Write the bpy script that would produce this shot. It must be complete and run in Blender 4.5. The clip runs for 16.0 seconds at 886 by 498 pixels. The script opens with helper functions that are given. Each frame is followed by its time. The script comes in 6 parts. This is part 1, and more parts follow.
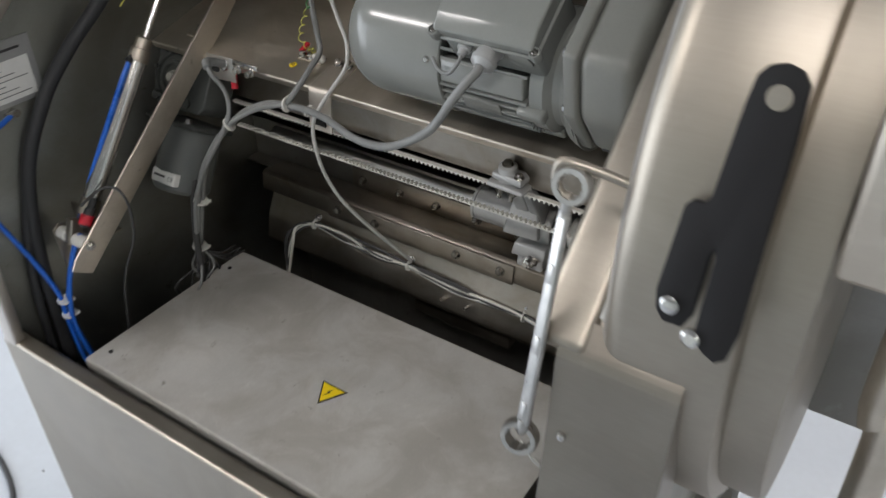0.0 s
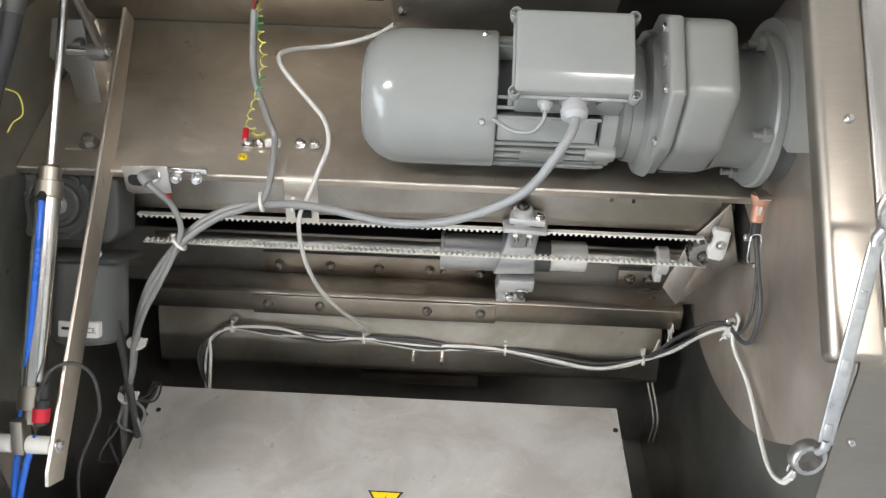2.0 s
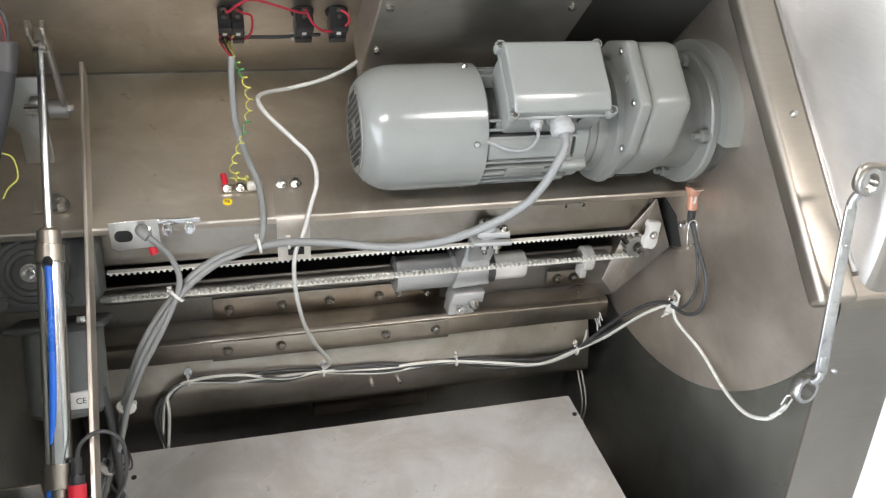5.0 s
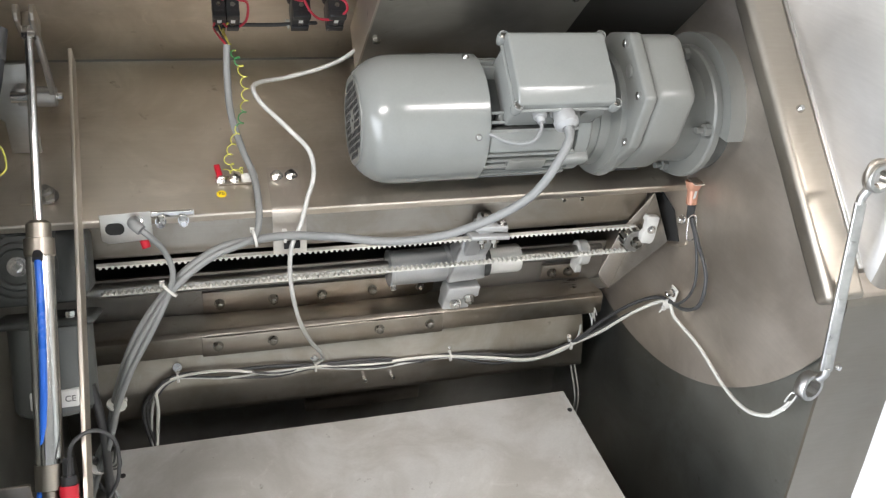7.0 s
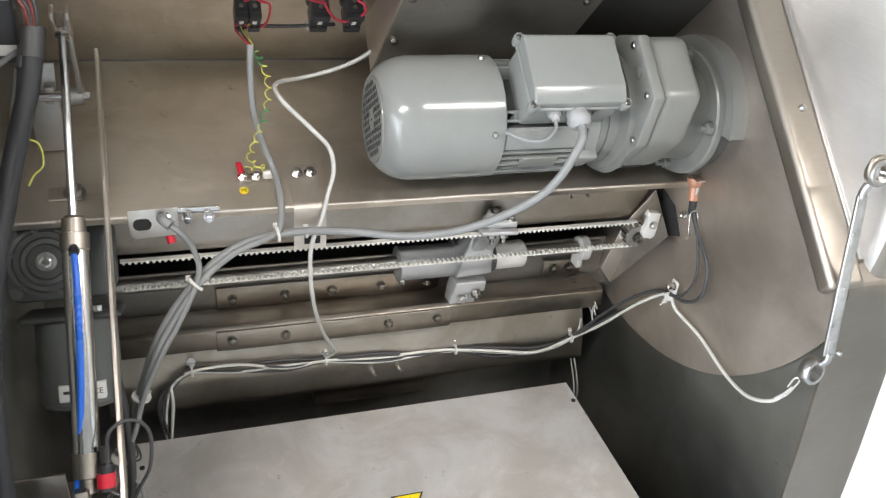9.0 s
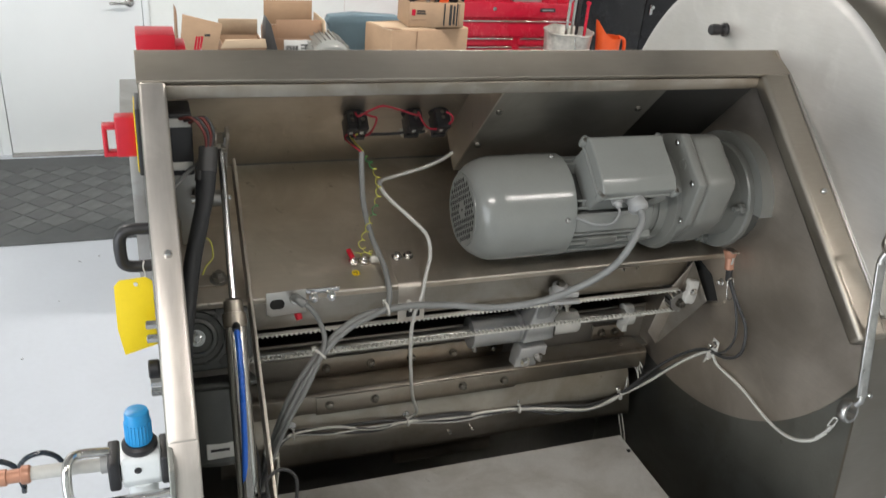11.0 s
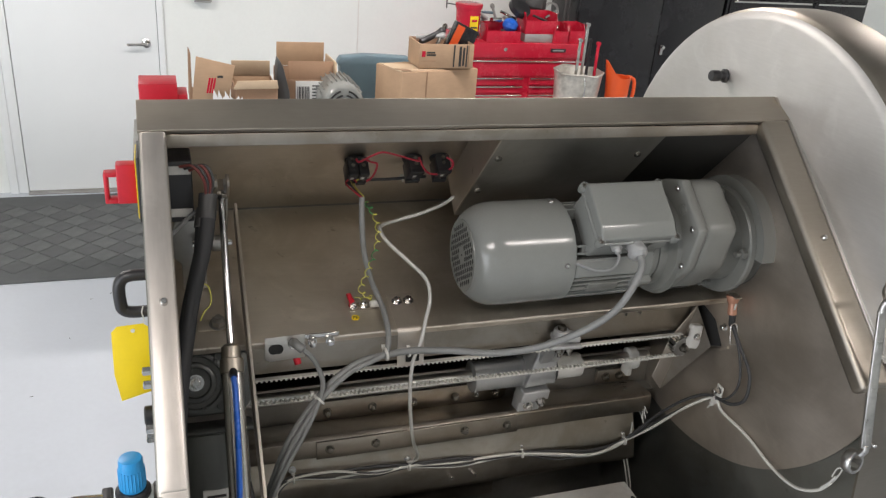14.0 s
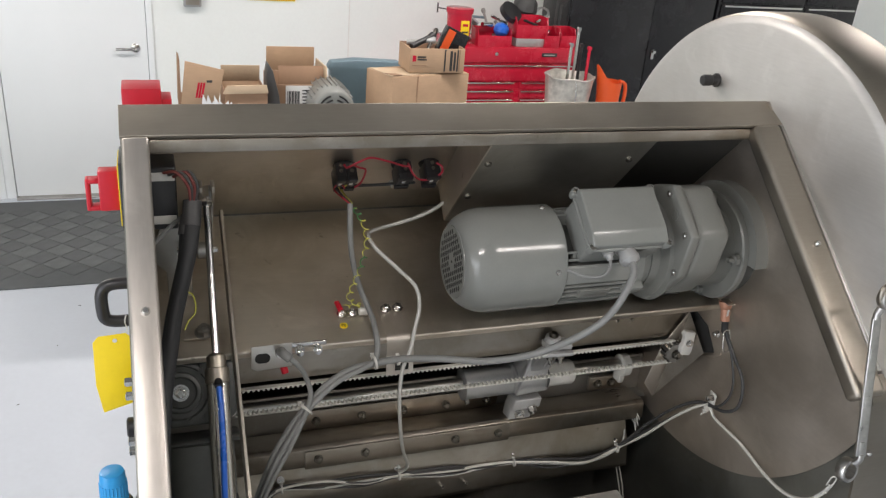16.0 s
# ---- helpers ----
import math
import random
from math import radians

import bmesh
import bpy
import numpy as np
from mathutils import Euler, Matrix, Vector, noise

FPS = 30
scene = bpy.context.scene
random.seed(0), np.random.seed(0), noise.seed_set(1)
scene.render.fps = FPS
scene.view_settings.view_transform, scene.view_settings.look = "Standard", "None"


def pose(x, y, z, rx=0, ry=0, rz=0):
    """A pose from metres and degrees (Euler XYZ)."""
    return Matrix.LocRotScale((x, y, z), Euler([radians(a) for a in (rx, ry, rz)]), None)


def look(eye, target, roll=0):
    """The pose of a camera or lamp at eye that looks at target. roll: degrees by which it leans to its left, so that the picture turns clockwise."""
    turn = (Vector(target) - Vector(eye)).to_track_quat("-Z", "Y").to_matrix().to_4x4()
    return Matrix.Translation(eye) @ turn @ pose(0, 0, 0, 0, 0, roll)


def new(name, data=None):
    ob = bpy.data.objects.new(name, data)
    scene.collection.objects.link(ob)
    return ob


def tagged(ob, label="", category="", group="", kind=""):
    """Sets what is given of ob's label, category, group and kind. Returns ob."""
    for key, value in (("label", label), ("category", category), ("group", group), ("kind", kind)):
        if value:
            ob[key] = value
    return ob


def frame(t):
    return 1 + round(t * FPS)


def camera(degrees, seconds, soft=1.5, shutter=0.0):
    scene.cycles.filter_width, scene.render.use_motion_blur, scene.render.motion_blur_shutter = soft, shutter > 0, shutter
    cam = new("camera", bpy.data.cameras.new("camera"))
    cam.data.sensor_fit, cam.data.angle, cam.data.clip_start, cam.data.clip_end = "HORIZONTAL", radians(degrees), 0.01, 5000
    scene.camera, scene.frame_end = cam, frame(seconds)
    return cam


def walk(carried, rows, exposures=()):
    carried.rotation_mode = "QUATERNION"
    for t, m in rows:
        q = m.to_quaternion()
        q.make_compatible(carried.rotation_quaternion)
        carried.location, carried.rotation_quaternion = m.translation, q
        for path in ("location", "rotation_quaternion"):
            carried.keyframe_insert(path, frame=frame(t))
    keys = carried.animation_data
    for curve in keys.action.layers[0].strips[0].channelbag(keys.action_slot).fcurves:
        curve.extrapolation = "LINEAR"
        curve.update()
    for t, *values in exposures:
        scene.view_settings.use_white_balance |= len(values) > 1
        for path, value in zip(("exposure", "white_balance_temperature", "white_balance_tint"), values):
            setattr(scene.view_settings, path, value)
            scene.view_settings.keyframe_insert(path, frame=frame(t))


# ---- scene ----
cam = camera(56.6, 16.0, soft=1.3, shutter=0.5)
PATH = [
    (0, (1.209, -0.836, 1.951), (0.291, 0.508, 0.789), -1.0),
    (0.5, (1.047, -0.794, 1.956), (0.311, 0.632, 0.763), 1.2),
    (1, (0.921, -0.814, 1.946), (0.417, 0.7, 0.74), 2.0),
    (1.5, (0.717, -0.872, 1.982), (0.493, 0.712, 0.782), 1.7),
    (2, (0.616, -0.922, 1.982), (0.568, 0.712, 0.83), 1.6),
    (2.5, (0.554, -0.976, 1.999), (0.628, 0.683, 0.885), 1.2),
    (3, (0.491, -1.04, 2.018), (0.668, 0.623, 0.92), 1.9),
    (3.5, (0.423, -1.028, 2.006), (0.709, 0.63, 0.926), 3.0),
    (4, (0.361, -0.99, 2.0), (0.746, 0.656, 0.93), 3.6),
    (4.5, (0.318, -0.978, 1.995), (0.777, 0.661, 0.944), 4.2),
    (5, (0.301, -0.969, 1.993), (0.808, 0.653, 0.938), 4.8),
    (7.5, (0.275, -0.936, 1.977), (0.837, 0.658, 0.908), 6.2),
    (8, (0.269, -0.932, 1.972), (0.839, 0.66, 0.903), 6.5),
    (10.5, (0.043, -1.054, 2.055), (0.737, 0.547, 1.077), 6.4),
    (11, (0.004, -1.078, 2.079), (0.659, 0.582, 1.176), 5.3),
    (11.5, (0.006, -1.087, 2.094), (0.649, 0.602, 1.237), 4.9),
    (12, (0.02, -1.091, 2.098), (0.659, 0.612, 1.268), 4.8),
    (12.5, (0.025, -1.088, 2.096), (0.665, 0.618, 1.272), 4.7),
    (13, (0.028, -1.087, 2.095), (0.665, 0.619, 1.269), 4.8),
    (13.5, (0.026, -1.083, 2.096), (0.66, 0.624, 1.269), 4.9),
    (14, (0.027, -1.081, 2.096), (0.655, 0.627, 1.268), 4.9),
    (14.5, (0.032, -1.081, 2.094), (0.664, 0.631, 1.273), 4.9),
    (15, (0.038, -1.075, 2.094), (0.675, 0.636, 1.276), 5.1),
    (15.5, (0.037, -1.068, 2.092), (0.682, 0.641, 1.276), 5.1),
    (16, (0.037, -1.065, 2.092), (0.684, 0.642, 1.275), 5.0),
]
EXPOSURES = [(0, -0.36, 6450, 14), (0.5, 0.03, 6450, 15), (1.5, 0.57, 6450, 15), (3.0, 0.77, 6450, 15), (8.2, 0.75, 6450, 15), (10.3, 0.2, 6520, 14), (11.0, -0.3, 6650, 13), (12.0, -0.42, 6700, 15), (16.0, -0.40, 6700, 16)]
walk(cam, [(t, look(eye, target, roll)) for t, eye, target, roll in PATH],
     exposures=EXPOSURES)

# ------------------------------------------------------------------ light
world = bpy.data.worlds.new("world")
scene.world = world
world.use_nodes = True
bg = world.node_tree.nodes["Background"]
bg.inputs[0].default_value = (0.75, 0.82, 0.9, 1)
bg.inputs[1].default_value = 0.25


def area(name, at, target, size, watts, colour=(1, 0.97, 0.92)):
    lamp = bpy.data.lights.new(name, "AREA")
    lamp.shape, lamp.size, lamp.size_y = "RECTANGLE", size[0], size[1]
    lamp.energy, lamp.color = watts, colour
    ob = new(name, lamp)
    ob.matrix_world = look(at, target)
    return ob


CEIL = 3.4
LIGHT_SPOTS = [(-1.2, -1.8), (1.6, -1.8), (4.4, -1.8), (-1.2, 2.1), (1.6, 2.1), (4.4, 2.1)]
for lx, ly in LIGHT_SPOTS:
    area("ceiling_lamp_light", (lx, ly, CEIL - 0.11), (lx, ly + 0.001, 0), (1.15, 0.24), {-1.2: 50, 1.6: 34, 4.4: 14}[lx] if ly < 0 else {-1.2: 84, 1.6: 62, 4.4: 62}[lx])
# daylight through the open roller doorway in the west wall
area("doorway_daylight", (-3.5, -2.25, 1.5), (0.9, -0.1, 1.3), (3.2, 2.6), 160, (0.86, 0.94, 1.0))


# ------------------------------------------------------------------ materials
def mat(name, colour, rough=0.5, metal=0.0, var=0.12, scale=8.0, bump=0.0, fine=180.0, stretch=(1, 1, 1), rvar=0.1, spec=0.5, dirt=0.0):
    """Base colour with stains and grain, roughness that varies with them, fine relief."""
    m = bpy.data.materials.new(name)
    m.use_nodes = True
    nt = m.node_tree
    b = nt.nodes["Principled BSDF"]
    co = nt.nodes.new("ShaderNodeTexCoord")
    mp = nt.nodes.new("ShaderNodeMapping")
    mp.inputs["Scale"].default_value = stretch
    nt.links.new(co.outputs["Object"], mp.inputs[0])
    n1 = nt.nodes.new("ShaderNodeTexNoise")
    n1.inputs["Scale"].default_value, n1.inputs["Detail"].default_value = scale, 5
    n1.inputs["Roughness"].default_value = 0.6
    n2 = nt.nodes.new("ShaderNodeTexNoise")
    n2.inputs["Scale"].default_value, n2.inputs["Detail"].default_value = fine, 3
    nt.links.new(co.outputs["Object"], n1.inputs[0])
    nt.links.new(mp.outputs[0], n2.inputs[0])
    add = nt.nodes.new("ShaderNodeMath")
    add.operation = "MULTIPLY_ADD"
    nt.links.new(n2.outputs[0], add.inputs[0])
    add.inputs[1].default_value = 0.35
    nt.links.new(n1.outputs[0], add.inputs[2])
    ramp = nt.nodes.new("ShaderNodeMapRange")
    ramp.inputs[1].default_value, ramp.inputs[2].default_value = 0.45, 0.9
    ramp.inputs[3].default_value, ramp.inputs[4].default_value = 1 - var, 1 + var
    nt.links.new(add.outputs[0], ramp.inputs[0])
    mul = nt.nodes.new("ShaderNodeVectorMath")
    mul.operation = "SCALE"
    mul.inputs[0].default_value = colour[:3]
    nt.links.new(ramp.outputs[0], mul.inputs["Scale"])
    last = mul.outputs[0]
    if dirt > 0:
        n3 = nt.nodes.new("ShaderNodeTexNoise")
        n3.inputs["Scale"].default_value, n3.inputs["Detail"].default_value = scale * 0.7, 8
        n3.inputs["Roughness"].default_value = 0.7
        nt.links.new(co.outputs["Object"], n3.inputs[0])
        r3 = nt.nodes.new("ShaderNodeMapRange")
        r3.inputs[1].default_value, r3.inputs[2].default_value = 0.55, 0.75
        r3.inputs[3].default_value, r3.inputs[4].default_value = 0.0, dirt
        nt.links.new(n3.outputs[0], r3.inputs[0])
        mix = nt.nodes.new("ShaderNodeMix")
        mix.data_type = "RGBA"
        nt.links.new(r3.outputs[0], mix.inputs["Factor"])
        nt.links.new(last, mix.inputs[6])
        mix.inputs[7].default_value = (colour[0] * 0.45, colour[1] * 0.4, colour[2] * 0.34, 1)
        last = mix.outputs[2]
    nt.links.new(last, b.inputs["Base Color"])
    rr = nt.nodes.new("ShaderNodeMapRange")
    rr.inputs[1].default_value, rr.inputs[2].default_value = 0.4, 0.95
    rr.inputs[3].default_value, rr.inputs[4].default_value = max(0.03, rough - rvar), min(1, rough + rvar)
    nt.links.new(add.outputs[0], rr.inputs[0])
    nt.links.new(rr.outputs[0], b.inputs["Roughness"])
    b.inputs["Metallic"].default_value = metal
    b.inputs["Specular IOR Level"].default_value = spec
    if bump > 0:
        bp = nt.nodes.new("ShaderNodeBump")
        bp.inputs["Strength"].default_value = 0.5
        bp.inputs["Distance"].default_value = bump
        nt.links.new(n2.outputs[0], bp.inputs["Height"])
        nt.links.new(bp.outputs[0], b.inputs["Normal"])
    return m


def metal(name, colour, rough, blotch, scale, grain, stretch, bump=0.0001, rvar=0.1, metallic=1.0, smear=0.35, dark=0.55):
    """Sheet metal: brushed grain, cloudy wipe marks, pale dried smears and small dark stains."""
    m = mat(name, colour, rough, metallic, 0.10, scale, bump, grain, stretch, rvar)
    nt = m.node_tree
    b = nt.nodes["Principled BSDF"]
    base = b.inputs["Base Color"].links[0].from_socket
    rsrc = b.inputs["Roughness"].links[0].from_socket
    co = nt.nodes.new("ShaderNodeTexCoord")

    def noise(sc, lo, hi, to0, to1, detail=6, distortion=0.0, rough_=0.62):
        n = nt.nodes.new("ShaderNodeTexNoise")
        n.inputs["Scale"].default_value, n.inputs["Detail"].default_value = sc, detail
        n.inputs["Roughness"].default_value = rough_
        n.inputs["Distortion"].default_value = distortion
        nt.links.new(co.outputs["Object"], n.inputs[0])
        r = nt.nodes.new("ShaderNodeMapRange")
        r.interpolation_type = "SMOOTHSTEP"
        r.inputs[1].default_value, r.inputs[2].default_value = lo, hi
        r.inputs[3].default_value, r.inputs[4].default_value = to0, to1
        nt.links.new(n.outputs[0], r.inputs[0])
        return r.outputs[0]

    def mixed(fac, a, colour):
        mx = nt.nodes.new("ShaderNodeMix")
        mx.data_type = "RGBA"
        nt.links.new(fac, mx.inputs["Factor"])
        nt.links.new(a, mx.inputs[6])
        mx.inputs[7].default_value = (*colour, 1)
        return mx.outputs[2]

    c = colour
    cloud = noise(scale * 0.8, 0.36, 0.66, 0.0, blotch, 5, 0.6)
    last = mixed(cloud, base, (c[0] * 0.62, c[1] * 0.58, c[2] * 0.52))
    pale = noise(scale * 1.9, 0.58, 0.72, 0.0, smear, 8, 1.2, 0.7)
    last = mixed(pale, last, (min(1, c[0] * 1.35), min(1, c[1] * 1.36), min(1, c[2] * 1.36)))
    spot = noise(scale * 4.2, 0.66, 0.76, 0.0, dark, 4, 0.4)
    last = mixed(spot, last, (c[0] * 0.35, c[1] * 0.32, c[2] * 0.27))
    nt.links.new(last, b.inputs["Base Color"])
    add = nt.nodes.new("ShaderNodeMath")
    add.operation = "MULTIPLY_ADD"
    nt.links.new(pale, add.inputs[0])
    add.inputs[1].default_value = 0.25
    nt.links.new(rsrc, add.inputs[2])
    nt.links.new(add.outputs[0], b.inputs["Roughness"])
    return m


STEEL = metal("brushed_stainless_steel", (0.68, 0.625, 0.55), 0.44, 0.5, 7, 260, (0.06, 1, 1), 0.0001, 0.12, 1.0, 0.28, 0.6)
STEEL_PLAIN = metal("satin_stainless_steel", (0.385, 0.35, 0.30), 0.42, 0.25, 6, 320, (0.1, 1, 1), 0.00006, 0.06, 1.0, 0.18, 0.0)
STEEL_DISC = metal("lit_satin_disc", (0.60, 0.59, 0.57), 0.50, 0.25, 5, 300, (1, 0.1, 1), 0.0001, 0.06, 1.0, 0.25, 0.0)
# steel tinted warm for the brown reflections inside the housing
STEEL_END = metal("warm_tinted_steel", (0.63, 0.575, 0.51), 0.50, 0.45, 6, 260, (1, 0.1, 1), 0.0001, 0.08, 1.0, 0.22, 0.3)
STEEL_POST = metal("pale_bent_stainless", (0.66, 0.62, 0.575), 0.46, 0.25, 6, 320, (1, 0.1, 0.1), 0.00006, 0.06, 1.0, 0.18, 0.0)
# darker copy of the steel; shade on rails, skirt and lip is in it
STEEL_RAIL = metal("shaded_rail_steel", (0.38, 0.345, 0.30), 0.37, 0.7, 8, 260, (0.06, 1, 1), 0.0001, 0.1, 1.0, 0.3, 0.5)
# darker copy of the satin steel, with the column's dim reflections in its colour
STEEL_COLUMN = metal("dimmed_brownish_column", (0.29, 0.262, 0.225), 0.38, 0.25, 6, 320, (0.1, 1, 1), 0.00006, 0.06, 1.0, 0.18, 0.0)
STEEL_DARK = metal("plain_sheet_steel", (0.42, 0.415, 0.40), 0.44, 0.5, 6, 200, (0.1, 1, 1))
# sheet steel darkened: the shade inside the side walls is in its colour
STEEL_SIDE = metal("shaded_side_steel", (0.33, 0.335, 0.31), 0.46, 0.5, 6, 200, (0.1, 1, 1))
STEEL_COVER = metal("scuffed_cover_steel", (0.46, 0.44, 0.40), 0.40, 0.5, 7, 220, (0.2, 1, 1), 0.0001, 0.1, 1.0, 0.45, 0.4)
STEEL_CLEAN = metal("clean_bent_stainless", (0.64, 0.62, 0.58), 0.42, 0.2, 12, 320, (0.2, 1, 1), 0.00006, 0.06, 1.0, 0.1, 0.0)
STEEL_BRIGHT = mat("polished_steel", (0.62, 0.61, 0.59), 0.2, 1.0, 0.08, 20, 0.0, 200, (1, 1, 1), 0.06)
PLATE = metal("dull_galvanised_plate", (0.56, 0.55, 0.52), 0.58, 0.55, 9, 300, (1, 1, 1), 0.00008, 0.08, 0.35, 0.28, 0.7)
PAINT = mat("grey_machine_paint", (0.218, 0.226, 0.212), 0.17, 0.0, 0.05, 12, 0.0001, 320, (1, 1, 1), 0.06)
# darker, rougher machine grey for the gearbox and flange
PAINT_GEAR = mat("darker_grey_machine_paint", (0.175, 0.178, 0.163), 0.34, 0.0, 0.07, 9, 0.0001, 320, (1, 1, 1), 0.05)
PAINT_WORM = mat("dull_grey_motor_paint", (0.110, 0.117, 0.112), 0.36, 0.0, 0.08, 12, 0.0001, 320, (1, 1, 1), 0.06)
# dark cast housings; also used as shade between fins and behind the ring
PAINT_DARK = mat("dark_cast_and_shade_grey", (0.062, 0.066, 0.062), 0.4, 0.0, 0.15, 15, 0.0003, 250, (1, 1, 1), 0.08, dirt=0.2)
CAST = mat("grey_cast_aluminium", (0.40, 0.405, 0.40), 0.42, 0.35, 0.1, 15, 0.0003, 300, (1, 1, 1), 0.08)
LATCHBLACK = mat("matt_black_plastic", (0.014, 0.014, 0.015), 0.65, 0.0, 0.15, 20, 0.0001, 300, spec=0.2)
BLACK = mat("black_plastic", (0.022, 0.022, 0.024), 0.42, 0.0, 0.15, 20, 0.0001, 300)
# black for flat patches that stand for the unlit depth of holes and slots
DARK = mat("unlit_hole_black", (0.018, 0.018, 0.017), 0.8, 0.0, 0.1, 10)
# dark grey that stands in for shade in the housing's recesses
RECESS_SHADE = mat("recess_shade_grey", (0.050, 0.048, 0.044), 0.45, 0.0, 0.2, 9, 0.0002, 160, dirt=0.2)
RUBBER = mat("black_rubber_hose", (0.025, 0.026, 0.028), 0.6, 0.0, 0.15, 20, 0.0003, 200)
TEALHOSE = mat("blue_black_air_hose", (0.012, 0.020, 0.030), 0.3, 0.0, 0.1, 20)
CABLE = mat("grey_cable_sheath", (0.215, 0.22, 0.215), 0.45, 0.0, 0.08, 20)
CABLE_LT = mat("pale_grey_cable_sheath", (0.52, 0.52, 0.49), 0.45, 0.0, 0.08, 20)
WHITEWIRE = mat("white_wire_sheath", (0.66, 0.65, 0.59), 0.4, 0.0, 0.05, 20)
CABLE_DK = mat("dark_grey_wire", (0.05, 0.05, 0.05), 0.5, 0.0, 0.1, 20)
WHITE = mat("white_nylon", (0.62, 0.61, 0.57), 0.45, 0.0, 0.05, 20)
BELT = mat("white_polyurethane_belt", (0.60, 0.59, 0.54), 0.5, 0.0, 0.08, 40)
BLUE = mat("blue_air_tube", (0.02, 0.14, 0.62), 0.3, 0.0, 0.06, 20)
KNOBBLUE = mat("bright_blue_knob", (0.015, 0.29, 0.64), 0.35, 0.0, 0.05, 20)
RED = mat("red_plastic", (0.52, 0.012, 0.028), 0.4, 0.0, 0.06, 20)
BROWNWIRE = mat("brownish_red_wire", (0.16, 0.035, 0.03), 0.45, 0.0, 0.1, 30)
REDWIRE = mat("red_wire", (0.55, 0.03, 0.06), 0.4, 0.0, 0.05, 20)
YELLOW = mat("yellow_plastic", (0.85, 0.62, 0.01), 0.45, 0.0, 0.04, 20)
YELLOWGREEN = mat("yellow_green_wire", (0.55, 0.53, 0.10), 0.45, 0.0, 0.1, 60)
GREEN = mat("green_wire", (0.05, 0.25, 0.08), 0.45, 0.0, 0.1, 60)
BRASS = mat("copper_sensor_body", (0.46, 0.23, 0.15), 0.42, 0.3, 0.1, 40)
LABEL = mat("white_paper_label", (0.72, 0.72, 0.69), 0.55, 0.0, 0.05, 30)
INK = mat("dark_print", (0.03, 0.03, 0.03), 0.6, 0.0, 0.05, 30)
CARD = mat("brown_cardboard", (0.42, 0.28, 0.175), 0.85, 0.0, 0.10, 9, 0.0002, 120, (0.2, 1, 1), 0.05)
CARD_DK = mat("darker_cardboard", (0.30, 0.185, 0.115), 0.88, 0.0, 0.10, 9)
CARD_LT = mat("worn_pale_cardboard", (0.50, 0.38, 0.26), 0.88, 0.0, 0.12, 9)
CEILPAINT = mat("dull_grey_roof_lining", (0.30, 0.30, 0.29), 0.7, 0.0, 0.08, 2)
SPANNER = mat("worn_chrome", (0.48, 0.47, 0.45), 0.34, 1.0, 0.2, 30, 0.0002, 150, (1, 1, 1), 0.1)
BOLT = mat("dull_zinc_bolt", (0.19, 0.18, 0.16), 0.3, 1.0, 0.2, 60, 0.0, 200, (1, 1, 1), 0.1)
WALLPAINT = mat("white_wall_panel", (0.79, 0.83, 0.81), 0.55, 0.0, 0.03, 1.2, 0.0002, 60, (1, 1, 1), 0.05)
DOORPAINT = mat("white_door_paint", (0.81, 0.85, 0.86), 0.4, 0.0, 0.02, 2)
FLOOR = mat("pale_grey_epoxy_floor", (0.48, 0.52, 0.57), 0.35, 0.0, 0.05, 1.6, 0.0002, 40, (1, 1, 1), 0.08, dirt=0.12)
MAT = mat("charcoal_rubber_mat", (0.085, 0.092, 0.094), 0.85, 0.0, 0.2, 7, 0.0015, 220)
MAT_LT = mat("worn_charcoal_mat_square", (0.105, 0.113, 0.114), 0.85, 0.0, 0.25, 9, 0.0015, 260)
CHESTRED = mat("red_enamel", (0.52, 0.015, 0.04), 0.25, 0.0, 0.04, 6)
BLACKPAINT = mat("black_enamel", (0.012, 0.012, 0.014), 0.25, 0.0, 0.1, 4)
ORANGE = mat("orange_plastic", (0.75, 0.10, 0.02), 0.4, 0.0, 0.05, 10)
TEAL = mat("blue_grey_enamel", (0.13, 0.20, 0.24), 0.45, 0.0, 0.1, 8)
GALV = mat("dented_galvanised_bucket", (0.55, 0.53, 0.48), 0.4, 0.45, 0.3, 14, 0.0025, 40, dirt=0.75)
CLEAR = mat("clear_wrap", (0.8, 0.8, 0.8), 0.25, 0.0, 0.02, 20)


def glow(name, colour, strength):
    m = bpy.data.materials.new(name)
    m.use_nodes = True
    b = m.node_tree.nodes["Principled BSDF"]
    b.inputs["Base Color"].default_value = (*colour, 1)
    b.inputs["Emission Color"].default_value = (*colour, 1)
    b.inputs["Emission Strength"].default_value = strength
    return m


LAMPGLOW = glow("lit_diffuser", (1, 0.97, 0.92), 6.0)

# ------------------------------------------------------------------ mesh helpers
BASES = {}


def thing(name, label, category, base=(0, 0, 0), group="", kind=""):
    ob = new(name)
    ob.location = base
    ob.empty_display_size = 0.02
    BASES[ob.name] = Vector(base)
    return tagged(ob, label, category, group, kind)


def part(name, bm, material, parent, label=""):
    """One mesh, built in world places, under a thing or a part."""
    base = BASES[parent.name]
    bmesh.ops.translate(bm, verts=bm.verts, vec=-base)
    me = bpy.data.meshes.new(name)
    bm.to_mesh(me)
    bm.free()
    me.materials.append(material)
    ob = new(name, me)
    ob.parent = parent
    BASES[ob.name] = base
    if label:
        ob["label"] = label
    return ob


